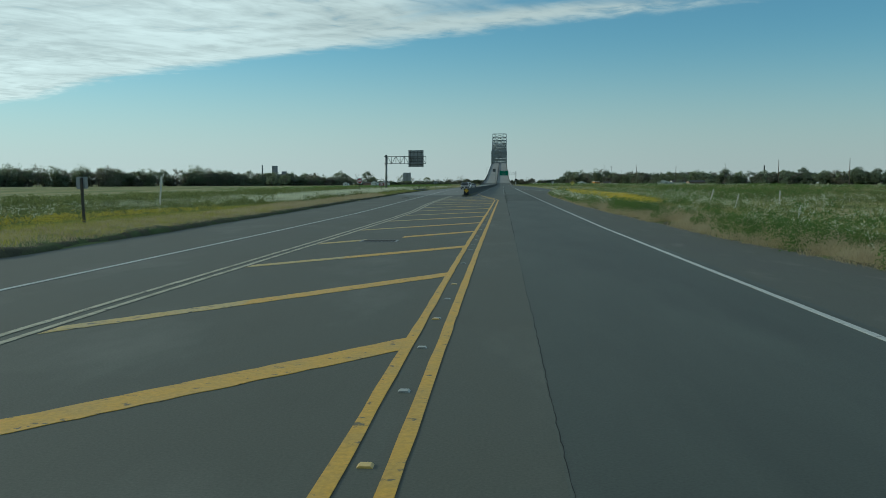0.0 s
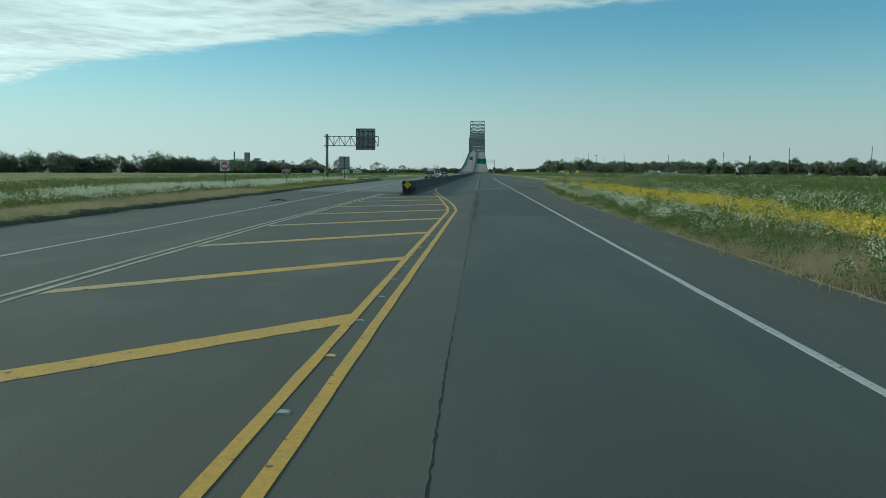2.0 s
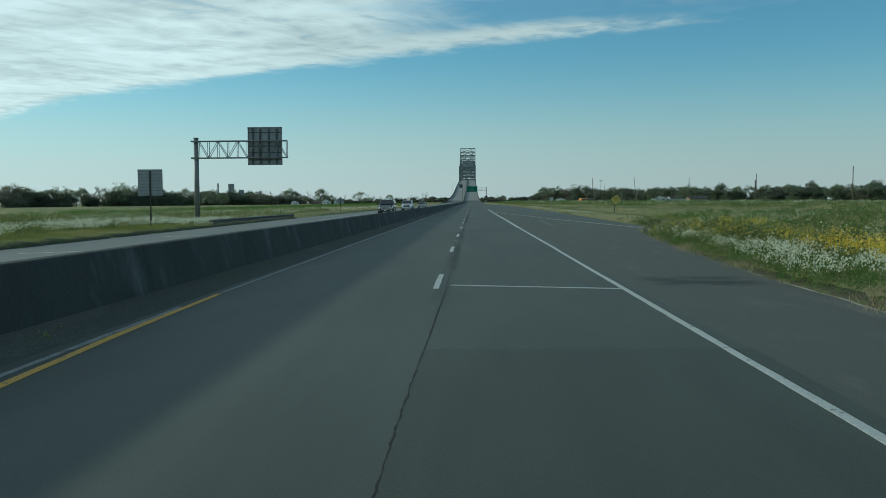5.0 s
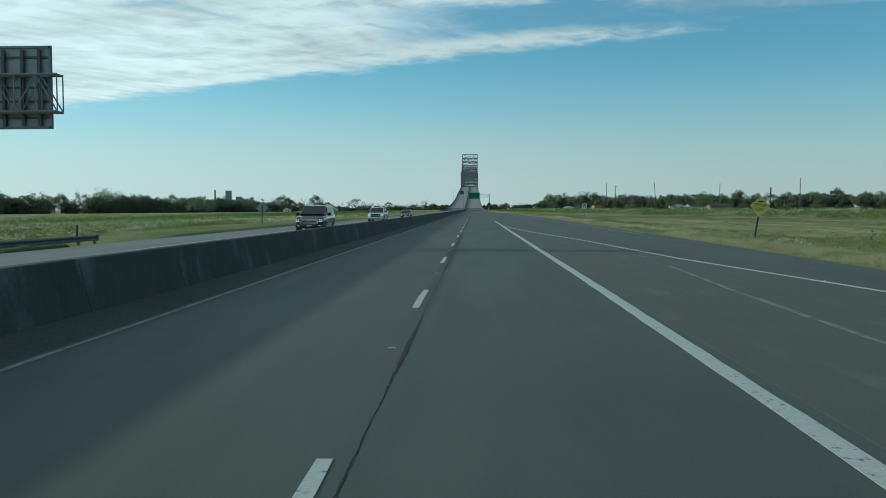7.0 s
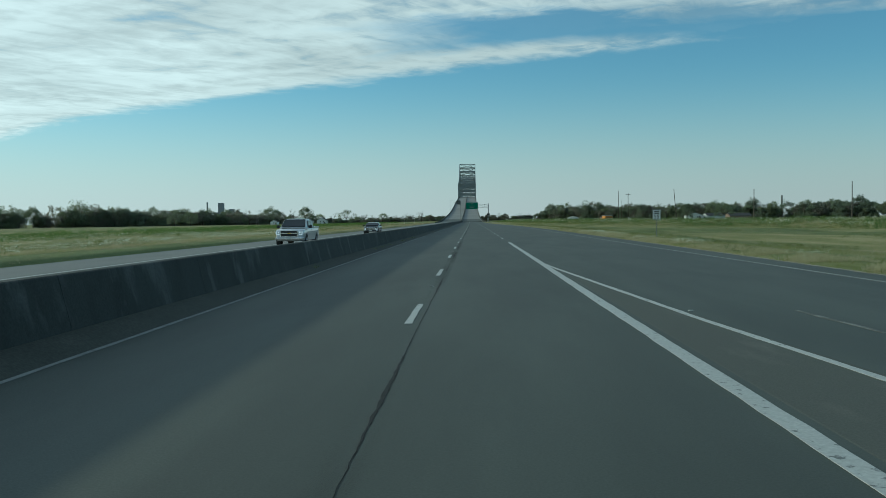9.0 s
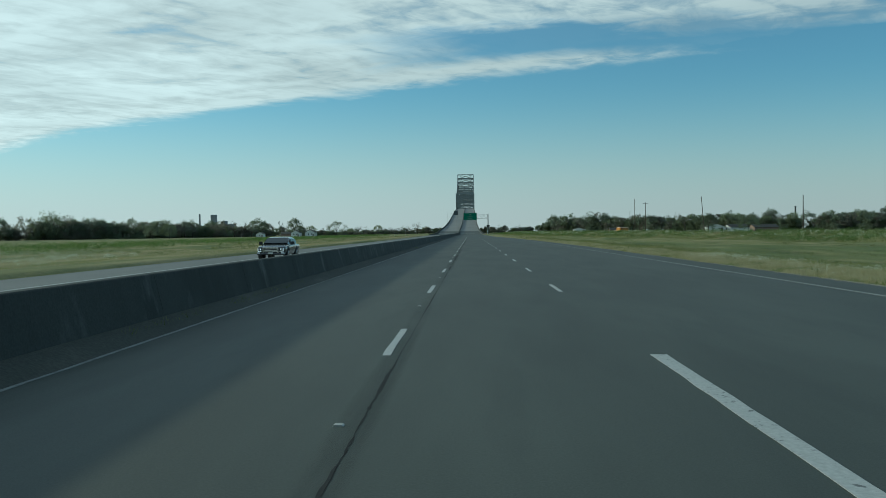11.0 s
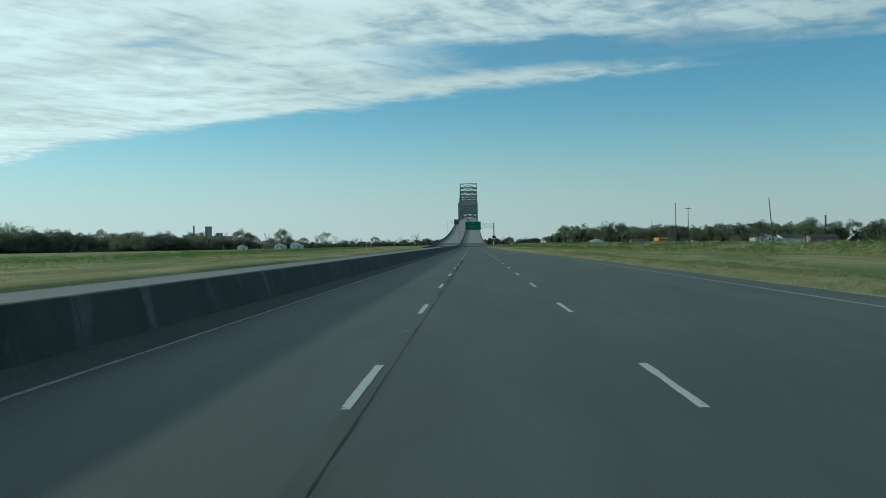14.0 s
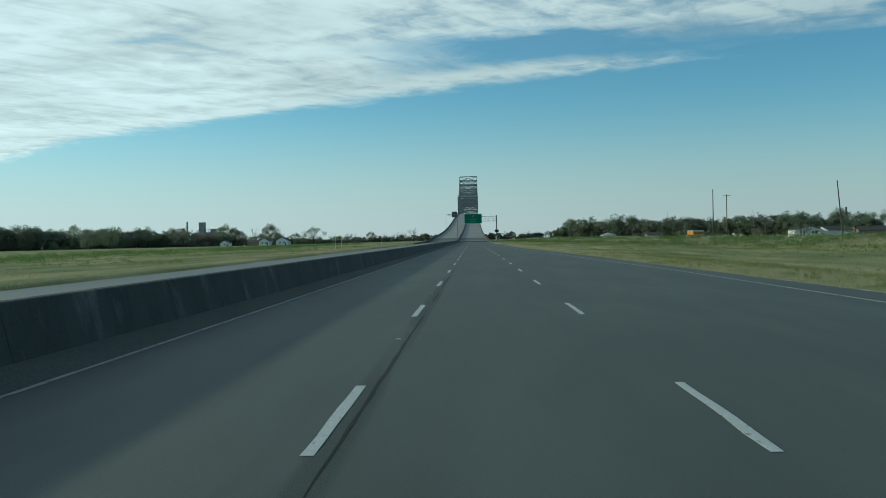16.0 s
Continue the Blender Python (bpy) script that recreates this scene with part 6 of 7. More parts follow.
def billows(rng, crowns, clumps, leaves, size):
    """Leaves of many crowns at once: billows over each dome; crowns are rows of x, y, ground, height and half width."""
    cr = np.repeat(np.asarray(crowns), clumps, 0)
    n = len(cr)
    a, e = rng.uniform(0, 2 * np.pi, n), np.arcsin(rng.uniform(-1.0, 1.0, n))
    f = rng.uniform(0.55, 0.95, n)
    c = np.stack([cr[:, 0] + np.cos(a) * np.cos(e) * cr[:, 4] * f, cr[:, 1] + np.sin(a) * np.cos(e) * cr[:, 4] * f, cr[:, 2] + cr[:, 3] * (0.50 + 0.42 * np.sin(e) * f)], 1)
    r = np.repeat(cr[:, 4] * rng.uniform(0.26, 0.42, n), leaves)[:, None]
    c = np.repeat(c, leaves, 0)
    m = len(c)
    p = rng.normal(0, 1, (m, 3))
    p /= np.linalg.norm(p, axis=1)[:, None]
    c = c + p * (rng.rand(m, 1) ** 0.45) * r * np.array([1, 1, 0.8])
    u = rng.normal(0, 1, (m, 3))
    u /= np.linalg.norm(u, axis=1)[:, None]
    w = np.cross(u, rng.normal(0, 1, (m, 3)))
    w /= np.linalg.norm(w, axis=1)[:, None]
    s = size * rng.uniform(0.6, 1.4, (m, 1))
    return np.stack([c + u * s, c - u * s * 0.4 + w * s * 0.7, c - u * s * 0.4 - w * s * 0.7], 1).reshape(-1, 3)


def woodland():
    """The closed mass of the woods between the single trees, and the bushes at its foot."""
    far_right, far_left = [(10, 1640), (120, 1620), (200, 1500)], [(-24, 1640), (-60, 1540), (-130, 1470), (-240, 1390), (-420, 1330)]

    def tall_right(x):
        return np.interp(x, [74, 90, 140, 230, 430], [12, 20, 19, 15, 15.5])

    def tall_left(x):
        return np.interp(x, [-560, -340, -250, -205, -150, -80], [27, 25, 19, 9, 5.5, 5.0])

    def low(x):
        return np.interp(x, [-420, -240, -60, 10, 120, 200], [11, 10.5, 9.5, 9.5, 12, 14])

    for mat, share, label in (("hazy_leaf_dark", 0, "dense dark woodland of mixed trees and bushes"), ("hazy_leaf_mid", 1, "green woodland of young trees and bushes"), ("hazy_leaf_brown", 2, "brown-grey woodland of trees just coming into leaf")):
        rng = np.random.RandomState(310 + share)
        rnd = random.Random(31 + share)
        crowns = []
        for pts, n, tall, deep in ((RIGHT_WOOD, (120, 70, 90)[share], tall_right, 30), (LEFT_WOOD, (125, 95, 135)[share], tall_left, 34), (far_right, (10, 20, 44)[share], low, 50), (far_left, (12, 26, 66)[share], low, 50)):
            for k in range(n):
                p = along(pts, rnd.random())
                x, y = p.x + rnd.uniform(-5, 5), p.y + rnd.uniform(-3, deep)
                z = float(terrain(np.array(x), np.array(y)))
                h = float(tall(x)) * (0.86 + 0.45 * noise.noise((x * 0.022, y * 0.022, 4.0)) + 0.22 * noise.noise((x * 0.09, y * 0.09, 9.0 + share)))
                h = max(2.5, h * rnd.uniform(0.72, 1.06))
                crowns.append((x, y, z, h, h * rnd.uniform(0.36, 0.52)))
                if rnd.random() < 0.75:         # a bush at its foot
                    b = rnd.uniform(0.30, 0.55) * h
                    crowns.append((x + rnd.uniform(-6, 6), y - rnd.uniform(0, 8), z - 0.15 * b, b, b * rnd.uniform(0.7, 1.2)))
        v = billows(rng, crowns, 15, 30, 0.72)
        me = bpy.data.meshes.new("woodland")
        i = np.arange(len(v) // 3) * 3
        me.from_pydata(v.tolist(), [], np.stack([i, i + 1, i + 2], 1).tolist())
        me.materials.append(M[mat])
        tagged(new("woodland", me), label, "woodland", kind="stuff")


woodland()

# ---------------------------------------------------------------- grass, weeds and flowers


def tufts(name, pts, height, blades, spread, width, mat, label, seed, bend=0.75):
    """Many small tufts of bent blades, one sheet of stuff."""
    rng = np.random.RandomState(seed)
    pts = np.asarray(pts)
    n = len(pts)
    z0 = terrain(pts[:, 0], pts[:, 1])
    base = np.repeat(np.stack([pts[:, 0], pts[:, 1], z0], 1), blades, 0)
    m = n * blades
    h = np.repeat(height * 0.72 * rng.uniform(0.5, 1.3, n), blades) * rng.uniform(0.4, 1.15, m)
    base[:, :2] += rng.normal(0, spread, (m, 2))
    base[:, 2] -= 0.03
    a = rng.uniform(0, 2 * np.pi, m)
    side = np.stack([np.cos(a), np.sin(a), 0 * a], 1) * (width * rng.uniform(0.6, 1.4, m))[:, None]
    b = rng.uniform(0, 2 * np.pi, m)
    lean = np.stack([np.cos(b), np.sin(b), 0 * b], 1) * (h * bend * rng.uniform(0.2, 1.3, m))[:, None]
    up_ = np.stack([0 * h, 0 * h, h], 1)
    v = np.stack([base - side * 1.1, base + side * 1.1, base + up_ + lean], 1).reshape(-1, 3)
    i = np.arange(m) * 3
    me = bpy.data.meshes.new(name)
    me.from_pydata(v.tolist(), [], np.stack([i, i + 1, i + 2], 1).tolist())
    me.materials.append(M[mat])
    return tagged(new(name, me), label, name.replace("_", " "), kind="stuff")


def heads(name, pts, lo, hi, count, spread, size, mat, label, seed):
    """Small flower heads among the tips of the grass."""
    rng = np.random.RandomState(seed)
    pts = np.asarray(pts)
    count = round(1.4 * count)
    m = len(pts) * count
    c = np.repeat(np.stack([pts[:, 0], pts[:, 1], terrain(pts[:, 0], pts[:, 1])], 1), count, 0)
    g = -(-m // 9)                          # nine heads to a stem
    c += np.repeat(np.concatenate([rng.normal(0, spread, (g, 2)), rng.uniform(lo, hi, (g, 1))], 1), 9, 0)[:m]
    top = c + rng.normal(0, 1, (m, 3)) * np.array([0.25 * spread, 0.25 * spread, 0.13 * hi])
    s = 0.72 * size * rng.uniform(0.6, 1.4, m)[:, None]
    a = rng.uniform(0, 2 * np.pi, m)
    t = rng.uniform(-0.5, 0.5, (m, 2))
    u = np.stack([np.cos(a), np.sin(a), t[:, 0]], 1) * s
    w = np.stack([-np.sin(a) * t[:, 1], np.cos(a) * t[:, 1], np.ones(m)], 1) * s
    v = np.stack([top + u, top + w, top - u, top - w], 1).reshape(-1, 3)
    i = np.arange(m) * 4
    f = [np.stack([i, i + 1, i + 2], 1), np.stack([i, i + 2, i + 3], 1)]
    me = bpy.data.meshes.new(name)
    me.from_pydata(v.tolist(), [], np.concatenate(f).tolist())
    me.materials.append(M[mat])
    return tagged(new(name, me), label, "flowers", kind="stuff")


def scatter(n, y0, y1, d0, d1, side, seed, power=1.0, clump=0.0, cut=0.0):
    """Points beside the road: d metres out from the edge of the asphalt."""
    rng = np.random.RandomState(seed)
    y = rng.uniform(y0, y1, n)
    d = d0 + (d1 - d0) * rng.rand(n) ** power
    edge = np.array([left_edge(q) if side < 0 else right_edge(q) for q in y])
    x = edge + side * d
    keep = np.ones(n, bool)
    if clump:
        val = np.array([noise.noise((a / clump, b / (clump * 1.6), seed * 3.7)) for a, b in zip(x, y)])
        keep = val > cut
    if side > 0:                            # nothing on the slip road
        rm = np.array([ramp_mid(q) if q < 178 else 0 for q in y])
        keep &= ~((np.abs(x - rm) < 3.2) & (y < 178) & (y > 30))
    return np.stack([x, y], 1)[keep]


def patches(pts, size, cut, seed):
    """Those of the points that fall into irregular patches, longer across the view than along it."""
    pts = np.asarray(pts)
    return pts[np.array([noise.noise((a / (2.2 * size), b / size, seed * 2.3)) for a, b in pts]) > cut]


def bushes(name, pts, radius, height, leaves, size, mat, label, seed):
    """Low leafy clumps: many small leaves in a dome over each point."""
    rng = np.random.RandomState(seed)
    pts = np.asarray(pts)
    n = len(pts)
    m = n * leaves
    z0 = terrain(pts[:, 0], pts[:, 1])
    base = np.repeat(np.stack([pts[:, 0], pts[:, 1], z0], 1), leaves, 0)
    k = np.repeat(rng.uniform(0.55, 1.35, n), leaves)
    a = rng.uniform(0, 2 * np.pi, m)
    q = rng.rand(m) ** 0.6
    rad = radius * k * np.sqrt(rng.rand(m)) * np.sqrt(np.clip(1.15 - q * q, 0, 1))
    c = base + np.stack([np.cos(a) * rad, np.sin(a) * rad, height * k * q], 1)
    u = rng.normal(0, 1, (m, 3))
    u[:, 2] += 0.4
    u /= np.linalg.norm(u, axis=1)[:, None]
    w = np.cross(u, rng.normal(0, 1, (m, 3)))
    w /= np.linalg.norm(w, axis=1)[:, None]
    s = size * rng.uniform(0.6, 1.4, m)[:, None]
    v = np.stack([c - u * s * 0.7 - w * s * 0.42, c - u * s * 0.7 + w * s * 0.42, c + u * s * 1.2], 1).reshape(-1, 3)
    i = np.arange(m) * 3
    me = bpy.data.meshes.new(name)
    me.from_pydata(v.tolist(), [], np.stack([i, i + 1, i + 2], 1).tolist())
    me.materials.append(M[mat])
    return tagged(new(name, me), label, name.replace("_", " "), kind="stuff")


def pebbles(side, y0, y1, n, seed, label):
    """Grit and small stones washed to the edge of the asphalt."""
    rng = np.random.RandomState(seed)
    y = rng.uniform(y0, y1, n)
    e = np.array([left_edge(q) if side < 0 else right_edge(q) for q in y])
    x = e + side * rng.normal(-0.02, 0.11, n)
    c = np.stack([x, y, np.where(side * (x - e) < 0.02, 0.004, np.maximum(0.0, terrain(x, y)))], 1)
    s = 0.010 * rng.uniform(0.4, 1.7, n)[:, None]
    j = lambda: rng.uniform(0.7, 1.3, (n, 1)) * s
    ex, ey, ez = np.array([1.0, 0, 0]), np.array([0, 1.0, 0]), np.array([0, 0, 1.0])
    v = np.stack([c + ex * j(), c + ey * j(), c - ex * j(), c - ey * j(), c + ez * j() * 0.8, c - ez * 0.003], 1).reshape(-1, 3)
    i = np.arange(n) * 6
    f = np.concatenate([np.stack([i + a, i + b, i + d], 1) for a, b, d in ((0, 1, 4), (1, 2, 4), (2, 3, 4), (3, 0, 4), (1, 0, 5), (2, 1, 5), (3, 2, 5), (0, 3, 5))])
    me = bpy.data.meshes.new("edge_gravel")
    me.from_pydata(v.tolist(), [], f.tolist())
    me.materials.append(M["gravel"])
    tagged(new("edge_gravel", me), label, "gravel", kind="stuff")


pebbles(1, -4, 480, 9000, 51, "pale grit and small stones along the edge of the asphalt")
pebbles(-1, 0, 240, 3000, 52, "pale grit along the far edge of the asphalt")

# verge before the slip road: straw clumps, leafy weeds, white and yellow flowers
tufts("dry_grass", scatter(6200, -6, 72, 0.0, 3.4, 1, 1, 1.1, 1.6, -0.16), 0.50, 26, 0.17, 0.0055, "dry_blade", "clumps of straw-coloured dry grass along the edge of the asphalt", 1, 0.9)
tufts("dry_grass", scatter(2200, 60, 178, 0.0, 1.6, 1, 2, 1.2, 1.6, 0.14), 0.28, 22, 0.15, 0.0055, "dry_blade", "dry grass fringing the asphalt", 2, 0.9)
tufts("verge_weeds", scatter(8500, -6, 182, 0.05, 9, 1, 3, 1.0), 0.30, 14, 0.17, 0.0065, "grass_blade", "rough green grass of the verge", 3, 0.9)
W1 = scatter(5200, -6, 182, 0.15, 4.0, 1, 4, 1.0, 1.5, -0.05)
W1 = W1[(W1[:, 1] > 61) | (W1[:, 0] > 8.2) | (np.arange(len(W1)) % 7 == 0)]
bushes("verge_weeds", W1, 0.24, 0.36, 46, 0.034, "weed_blade", "low leafy weeds in clumps along the verge", 4)
heads("white_flowers", patches(W1, 4.0, 0.0, 7), 0.20, 0.46, 13, 0.16, 0.021, "white_flower", "white wild flowers on the leafy weeds", 7)
heads("white_flowers", scatter(2800, 76, 178, 0.6, 3.4, 1, 57, 1.0, 1.8, 0.02), 0.20, 0.42, 15, 0.16, 0.026, "white_flower", "dense band of white wild flowers", 57)
bushes("verge_weeds", scatter(3400, 64, 182, 0.0, 1.8, 1, 58, 1.0, 1.4, -0.25), 0.19, 0.26, 30, 0.028, "lush_blade", "lush low weeds along the edge of the asphalt", 60)
bushes("yellow_flower_bed", scatter(3000, 55, 172, 3.2, 6.4, 1, 9, 1.0, 2.6, -0.12), 0.26, 0.26, 26, 0.030, "grass_blade", "low green leaves under the yellow flowers", 59)
heads("yellow_flowers", scatter(5200, 66, 172, 2.9, 7.0, 1, 9, 1.0, 3.2, -0.10), 0.34, 0.66, 14, 0.24, 0.026, "yellow_flower", "band of yellow wild flowers in the verge", 9)
W2 = scatter(6800, 6, 215, 7.5, 50, 1, 5, 1.2, 6.0, -0.08)
bushes("field_weeds", W2[::2], 0.50, 0.62, 26, 0.085, "weed_blade", "tall leafy weeds of the field", 5)
bushes("field_weeds", patches(scatter(3600, 14, 215, 8.5, 44, 1, 141, 1.2), 9.0, 0.10, 141), 0.55, 0.72, 26, 0.085, "lush_blade", "dark green patches of tall weeds in the field", 141)
tufts("dry_grass", scatter(3200, 6, 70, 2.8, 5.4, 1, 142, 1.0, 2.0, -0.1), 0.42, 14, 0.2, 0.008, "pale_blade", "pale bleached grass behind the straw", 142)
tufts("dry_grass", patches(scatter(5200, 40, 215, 8, 50, 1, 95, 1.2), 8.0, 0.04, 95), 0.50, 9, 0.4, 0.014, "dry_blade", "dry stalks among the weeds of the field", 95)
heads("white_flowers", patches(W2[W2[:, 0] < 30], 5.0, 0.06, 8), 0.42, 0.80, 10, 0.40, 0.036, "white_flower", "white wild flowers on the tall weeds of the field", 8)
tufts("field_grass", scatter(8500, 0, 230, 7, 70, 1, 6, 1.3), 0.36, 10, 0.35, 0.020, "grass_blade", "uncut grass of the field", 6, 0.9)
T1 = scatter(1500, 20, 182, 0.5, 7.5, 1, 131, 1.0, 2.2, 0.05)
T1 = T1[((T1[:, 1] > 62) | (T1[:, 0] > 9.0)) & ((T1[:, 0] < 8.2) | (T1[:, 0] > 12.4))]
bushes("verge_weeds", T1, 0.30, 0.78, 64, 0.036, "lush_blade", "tall leafy weeds standing out of the verge", 131)
heads("white_flowers", T1[::2], 0.50, 0.95, 12, 0.22, 0.026, "white_flower", "white flower heads on the tall weeds", 132)
tufts("dry_grass", scatter(700, 58, 182, 0.0, 1.2, 1, 133, 1.0, 1.8, 0.22), 0.42, 30, 0.20, 0.006, "dry_blade", "scattered straw clumps at the edge of the asphalt", 133, 1.0)
bushes("verge_weeds", scatter(620, 4, 66, -0.1, 1.7, 1, 134, 1.0, 2.6, 0.06), 0.34, 0.62, 90, 0.036, "lush_blade", "green weed clumps among the straw", 134)
# weeds between the highway and the slip road
rw = np.random.RandomState(77)
ry = rw.uniform(34, 162, 2300)
W4 = np.stack([np.array([ramp_mid(q) for q in ry]) - rw.uniform(3.2, 5.6, 2300), ry], 1)
W4 = W4[W4[:, 0] > 9.2]
bushes("field_weeds", W4, 0.45, 0.70, 40, 0.07, "weed_blade", "tall weeds between the highway and the slip road", 78)
heads("white_flowers", W4[::5], 0.45, 0.85, 12, 0.35, 0.03, "white_flower", "white flowers between the highway and the slip road", 79)
heads("yellow_flowers", W4[(W4[:, 1] > 96) & (W4[:, 0] < 15)], 0.40, 0.78, 14, 0.35, 0.026, "yellow_flower", "yellow wild flowers between the highway and the slip road", 80)
# verge along the merging lane: pale fringe, then meadow
tufts("dry_grass", scatter(6500, 178, 340, 0.2, 2.4, 1, 96, 1.3, 2.4, -0.12), 0.34, 14, 0.16, 0.0080, "pale_blade", "tall pale grass along the merging lane", 96, 0.9)
tufts("dry_grass", scatter(9000, 300, 600, 0.0, 2.6, 1, 11, 1.4, 3.0, -0.18), 0.30, 14, 0.15, 0.0085, "pale_blade", "short straw fringe along the merging lane", 11, 0.9)
tufts("verge_weeds", scatter(7500, 178, 480, 0.1, 7, 1, 12, 1.2), 0.24, 13, 0.20, 0.008, "grass_blade", "short green grass along the merging lane", 12, 0.9)
bushes("verge_weeds", scatter(3600, 178, 480, 0.2, 9, 1, 62, 1.3, 2.5, 0.08), 0.24, 0.22, 26, 0.032, "weed_blade", "small leafy weeds along the merging lane", 62)
tufts("field_grass", scatter(9500, 190, 640, 4, 48, 1, 13, 1.3), 0.19, 9, 0.40, 0.014, "grass_blade", "meadow grass beside the highway", 13, 0.9)
tufts("dry_grass", scatter(8500, 190, 640, 2, 48, 1, 14, 1.2, 7.0, -0.12), 0.20, 11, 0.45, 0.012, "dry_blade", "patches of straw in the meadow", 14, 0.9)
bushes("field_weeds", scatter(3200, 190, 640, 6, 46, 1, 64, 1.1, 8.0, 0.16), 0.5, 0.20, 24, 0.05, "weed_blade", "darker weeds in rows of the meadow", 64)
heads("white_flowers", scatter(1500, 178, 330, 0.4, 3.0, 1, 15, 1.0, 3.0, 0.02), 0.12, 0.28, 10, 0.2, 0.019, "white_flower", "white flowers along the merging lane", 15)


def berm_points(n, y0, y1, b0, b1, seed, clump=0.0, cut=0.0):
    rng = np.random.RandomState(seed)
    y = rng.uniform(y0, y1, n)
    x = berm_foot(y) + rng.uniform(b0, b1, n)
    keep = np.ones(n, bool)
    if clump:
        keep = np.array([noise.noise((a / clump, b / (clump * 1.6), seed * 1.7)) for a, b in zip(x, y)]) > cut
    return np.stack([x, y], 1)[keep]


B1 = berm_points(9000, 180, 900, -4, 20, 16, 7.0, -0.15)
bushes("bank_weeds", B1[::2], 0.8, 0.85, 26, 0.10, "lush_blade", "tall dark green weeds on the low bank before the woods", 19)
bushes("bank_weeds", B1[1::2], 0.75, 0.66, 17, 0.12, "weed_blade", "tall leafy weeds on the low bank before the woods", 16)
tufts("bank_weeds", berm_points(5000, 180, 900, -3, 22, 17, 9.0, 0.0), 0.62, 13, 0.5, 0.022, "dry_blade", "pale dry stalks on the low bank", 17)
tufts("bank_weeds", berm_points(6000, 180, 900, -6, 22, 67), 0.50, 12, 0.5, 0.022, "grass_blade", "pale green grass on the low bank", 67)
heads("white_flowers", berm_points(4200, 200, 900, 0, 16, 18, 8.0, 0.0), 0.40, 0.80, 9, 0.5, 0.05, "white_flower", "white flowers on the low bank", 18)
# far verge
heads("white_flowers", scatter(4200, 62, 205, 2.2, 9.0, -1, 125, 1.0, 4.0, -0.12), 0.25, 0.60, 15, 0.30, 0.042, "white_flower", "dense white wild flowers along the raised verge", 125)
bushes("field_weeds", scatter(2600, 66, 205, 2.2, 9.0, -1, 126, 1.0, 4.0, -0.15), 0.34, 0.40, 24, 0.055, "weed_blade", "leafy weeds under the white flowers", 126)
tufts("verge_weeds", scatter(5600, -2, 56, 0.5, 9.5, -1, 121, 1.0, 5.0, -0.25), 0.20, 12, 0.22, 0.012, "yellow_grass", "yellow-green mown grass of the raised verge", 121, 0.9)
bushes("field_weeds", scatter(3600, 4, 190, 11.0, 19.0, -1, 123, 1.0, 6.0, -0.12), 0.55, 0.75, 26, 0.085, "weed_blade", "dark band of tall weeds along a ditch", 123)
heads("white_flowers", scatter(1500, 4, 190, 9.0, 13.0, -1, 124, 1.0, 5.0, -0.05), 0.25, 0.60, 12, 0.45, 0.036, "white_flower", "white flowers before the dark weeds", 124)
bushes("field_weeds", scatter(2600, 190, 640, 8, 50, -1, 81, 1.2, 8.0, 0.05), 0.5, 0.30, 18, 0.07, "weed_blade", "green weeds of the far meadow", 81)
bushes("field_weeds", scatter(5200, 230, 760, 24, 58, -1, 84, 1.0, 9.0, -0.12), 0.8, 0.75, 20, 0.10, "lush_blade", "dark green band of tall weeds across the far meadow", 84)
tufts("dry_grass", scatter(6500, 215, 620, 1.0, 16, -1, 85, 1.0, 9.0, -0.10), 0.24, 10, 0.4, 0.013, "dry_blade", "tan dry strip of the far meadow", 85, 0.9)
heads("white_flowers", scatter(1600, 190, 350, 2.5, 34, -1, 82, 1.2, 7.0, 0.02), 0.22, 0.45, 10, 0.5, 0.034, "white_flower", "white flowers of the far meadow", 82)
tufts("dry_grass", scatter(7500, -2, 112, 0.3, 3.2, -1, 21, 1.0), 0.24, 15, 0.17, 0.0075, "dry_blade", "tan dry grass on the raised verge", 21, 0.9)
tufts("dry_grass", scatter(4500, 106, 200, 0.25, 2.6, -1, 71, 1.0), 0.20, 13, 0.17, 0.0075, "grass_blade", "pale green grass along the raised verge", 71, 0.9)
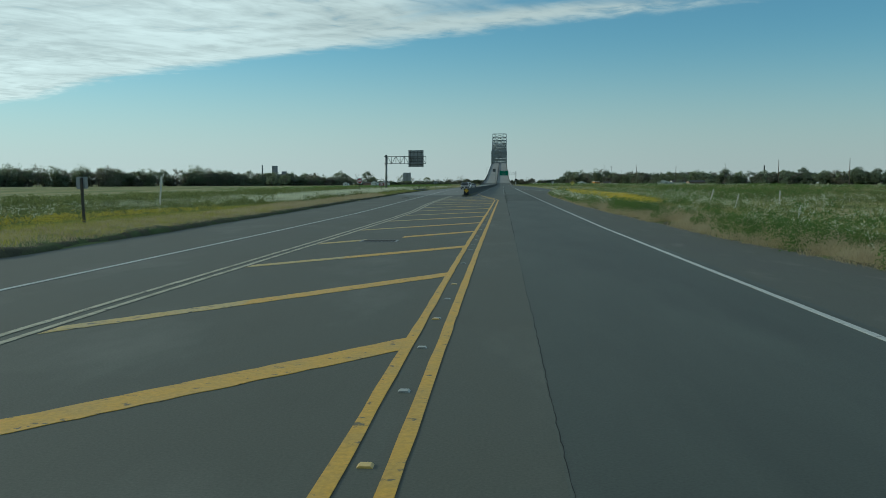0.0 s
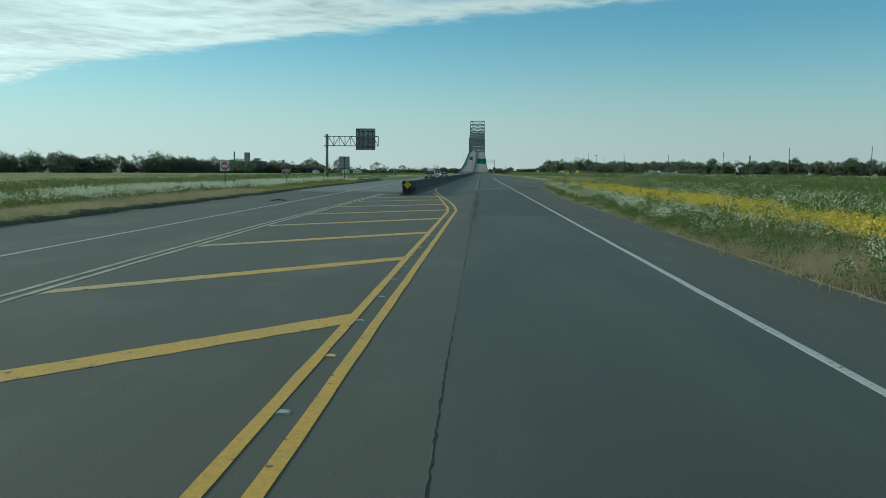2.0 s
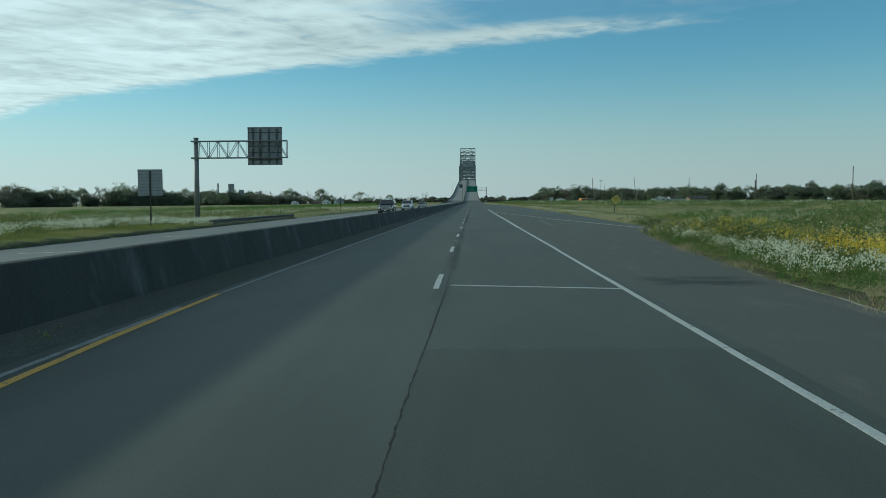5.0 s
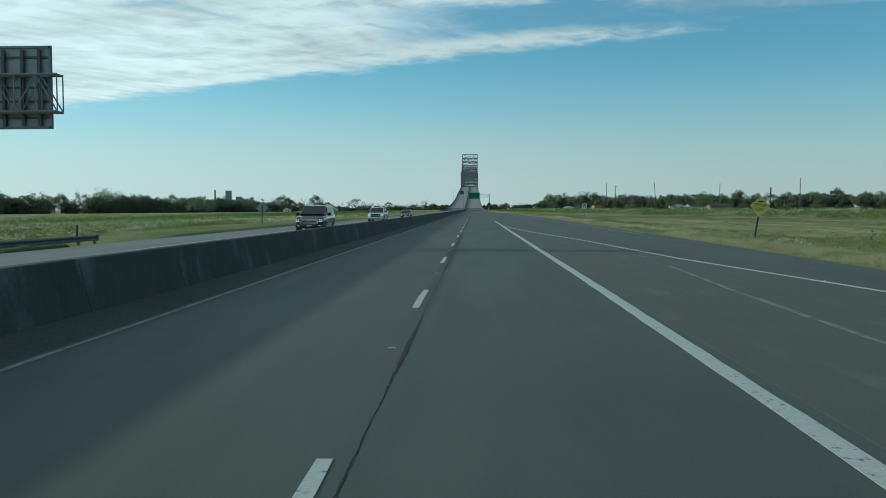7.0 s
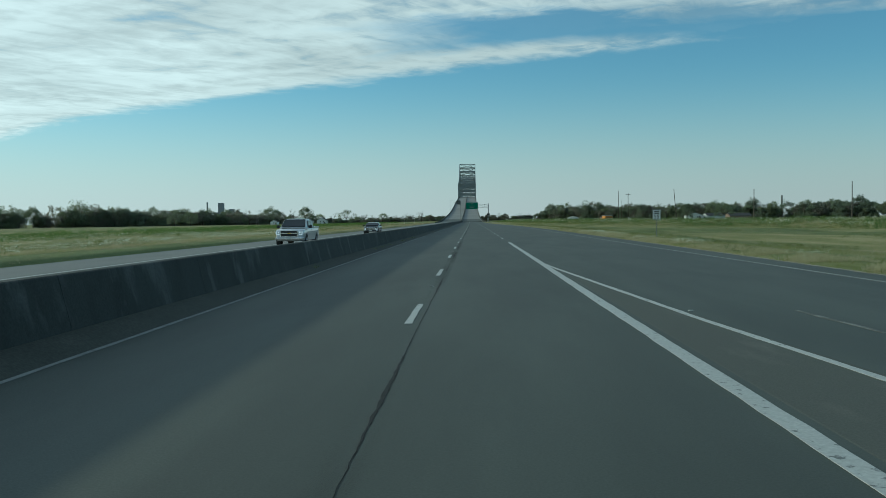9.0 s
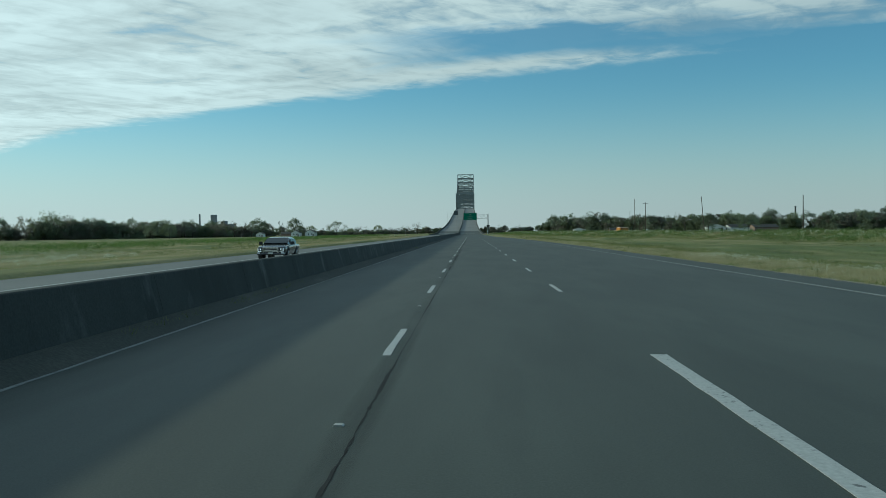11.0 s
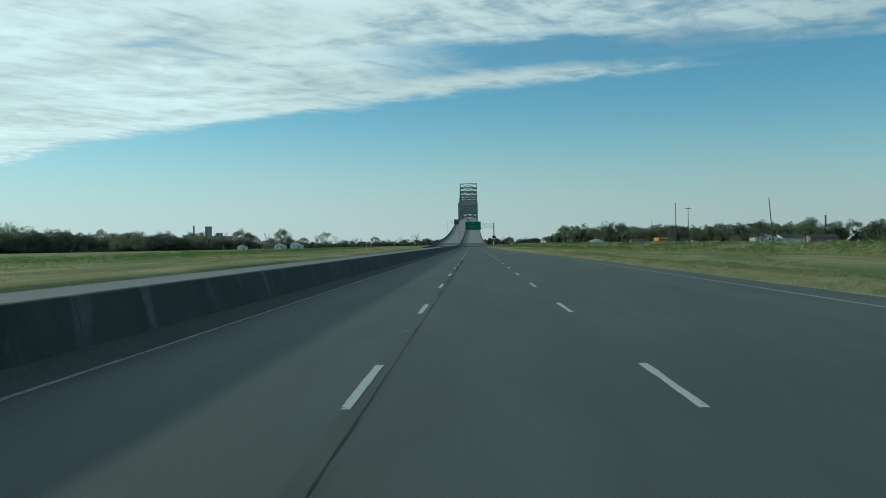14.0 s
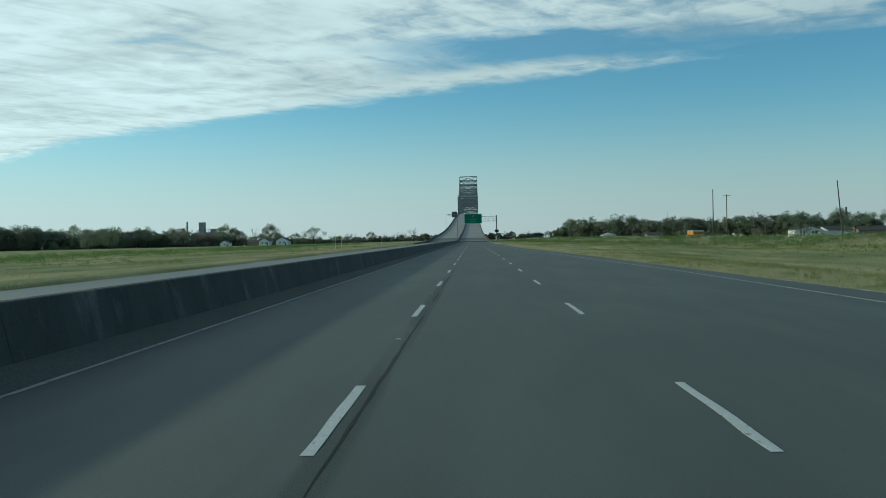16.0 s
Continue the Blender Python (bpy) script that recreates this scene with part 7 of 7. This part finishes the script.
tufts("verge_weeds", scatter(7500, -2, 210, 2.4, 10, -1, 22, 1.2), 0.28, 12, 0.20, 0.010, "grass_blade", "green grass on the grassy bank", 22, 0.9)
W3 = scatter(6000, 4, 260, 4.5, 40, -1, 23, 1.3, 7.0, -0.1)
bushes("field_weeds", W3, 0.50, 0.50, 24, 0.08, "weed_blade", "leafy weeds in the far meadow", 23)
heads("white_flowers", W3[::3], 0.32, 0.66, 9, 0.40, 0.036, "white_flower", "white wild flowers in the far meadow", 26)
tufts("field_grass", scatter(9000, 10, 640, 3, 60, -1, 24, 1.3), 0.22, 9, 0.40, 0.014, "grass_blade", "uncut grass of the far meadow", 24, 0.9)
tufts("dry_grass", scatter(2600, 190, 640, 0, 6, -1, 25, 1.2), 0.18, 11, 0.28, 0.010, "dry_blade", "straw fringe along the opposite carriageway", 25, 0.9)
heads("yellow_flowers", scatter(1700, 8, 46, 3.0, 11.0, -1, 27, 1.0, 6.0, -0.25), 0.15, 0.32, 8, 0.25, 0.024, "yellow_flower", "yellow wild flowers in the far verge", 27)

rng_ = np.random.RandomState(41)
yy = rng_.uniform(117, 470, 2600)
keep = np.array([noise.noise((0.5, q * 0.16, 2.2)) for q in yy]) > 0.30
yy = yy[keep]


def gutter(name, pts, height, blades, mat, label, seed):
    """Weeds rooted in the dirt at the foot of the barrier."""
    ob = tufts(name, pts, height, blades, 0.07, 0.006, mat, label, seed)
    n = len(pts) * blades * 3
    co = np.empty(n * 3)
    ob.data.vertices.foreach_get("co", co)
    co = co.reshape(-1, 3)
    co[:, 2] += 0.335
    ob.data.vertices.foreach_set("co", co.ravel())


gutter("barrier_weeds", np.stack([np.array([barrier_x(q) for q in yy]) + 0.34 + rng_.uniform(0, 0.16, len(yy)), yy], 1), 0.13, 9, "weed_blade", "small weeds in the dirt along the concrete barrier", 43)

rc = np.random.RandomState(91)
gutter("barrier_weeds", np.stack([rc.uniform(-4.62, -4.48, 120), rc.uniform(110.2, 116.3, 120)], 1), 0.15, 12, "weed_blade", "weeds growing under the steel beams", 92)

barrier()
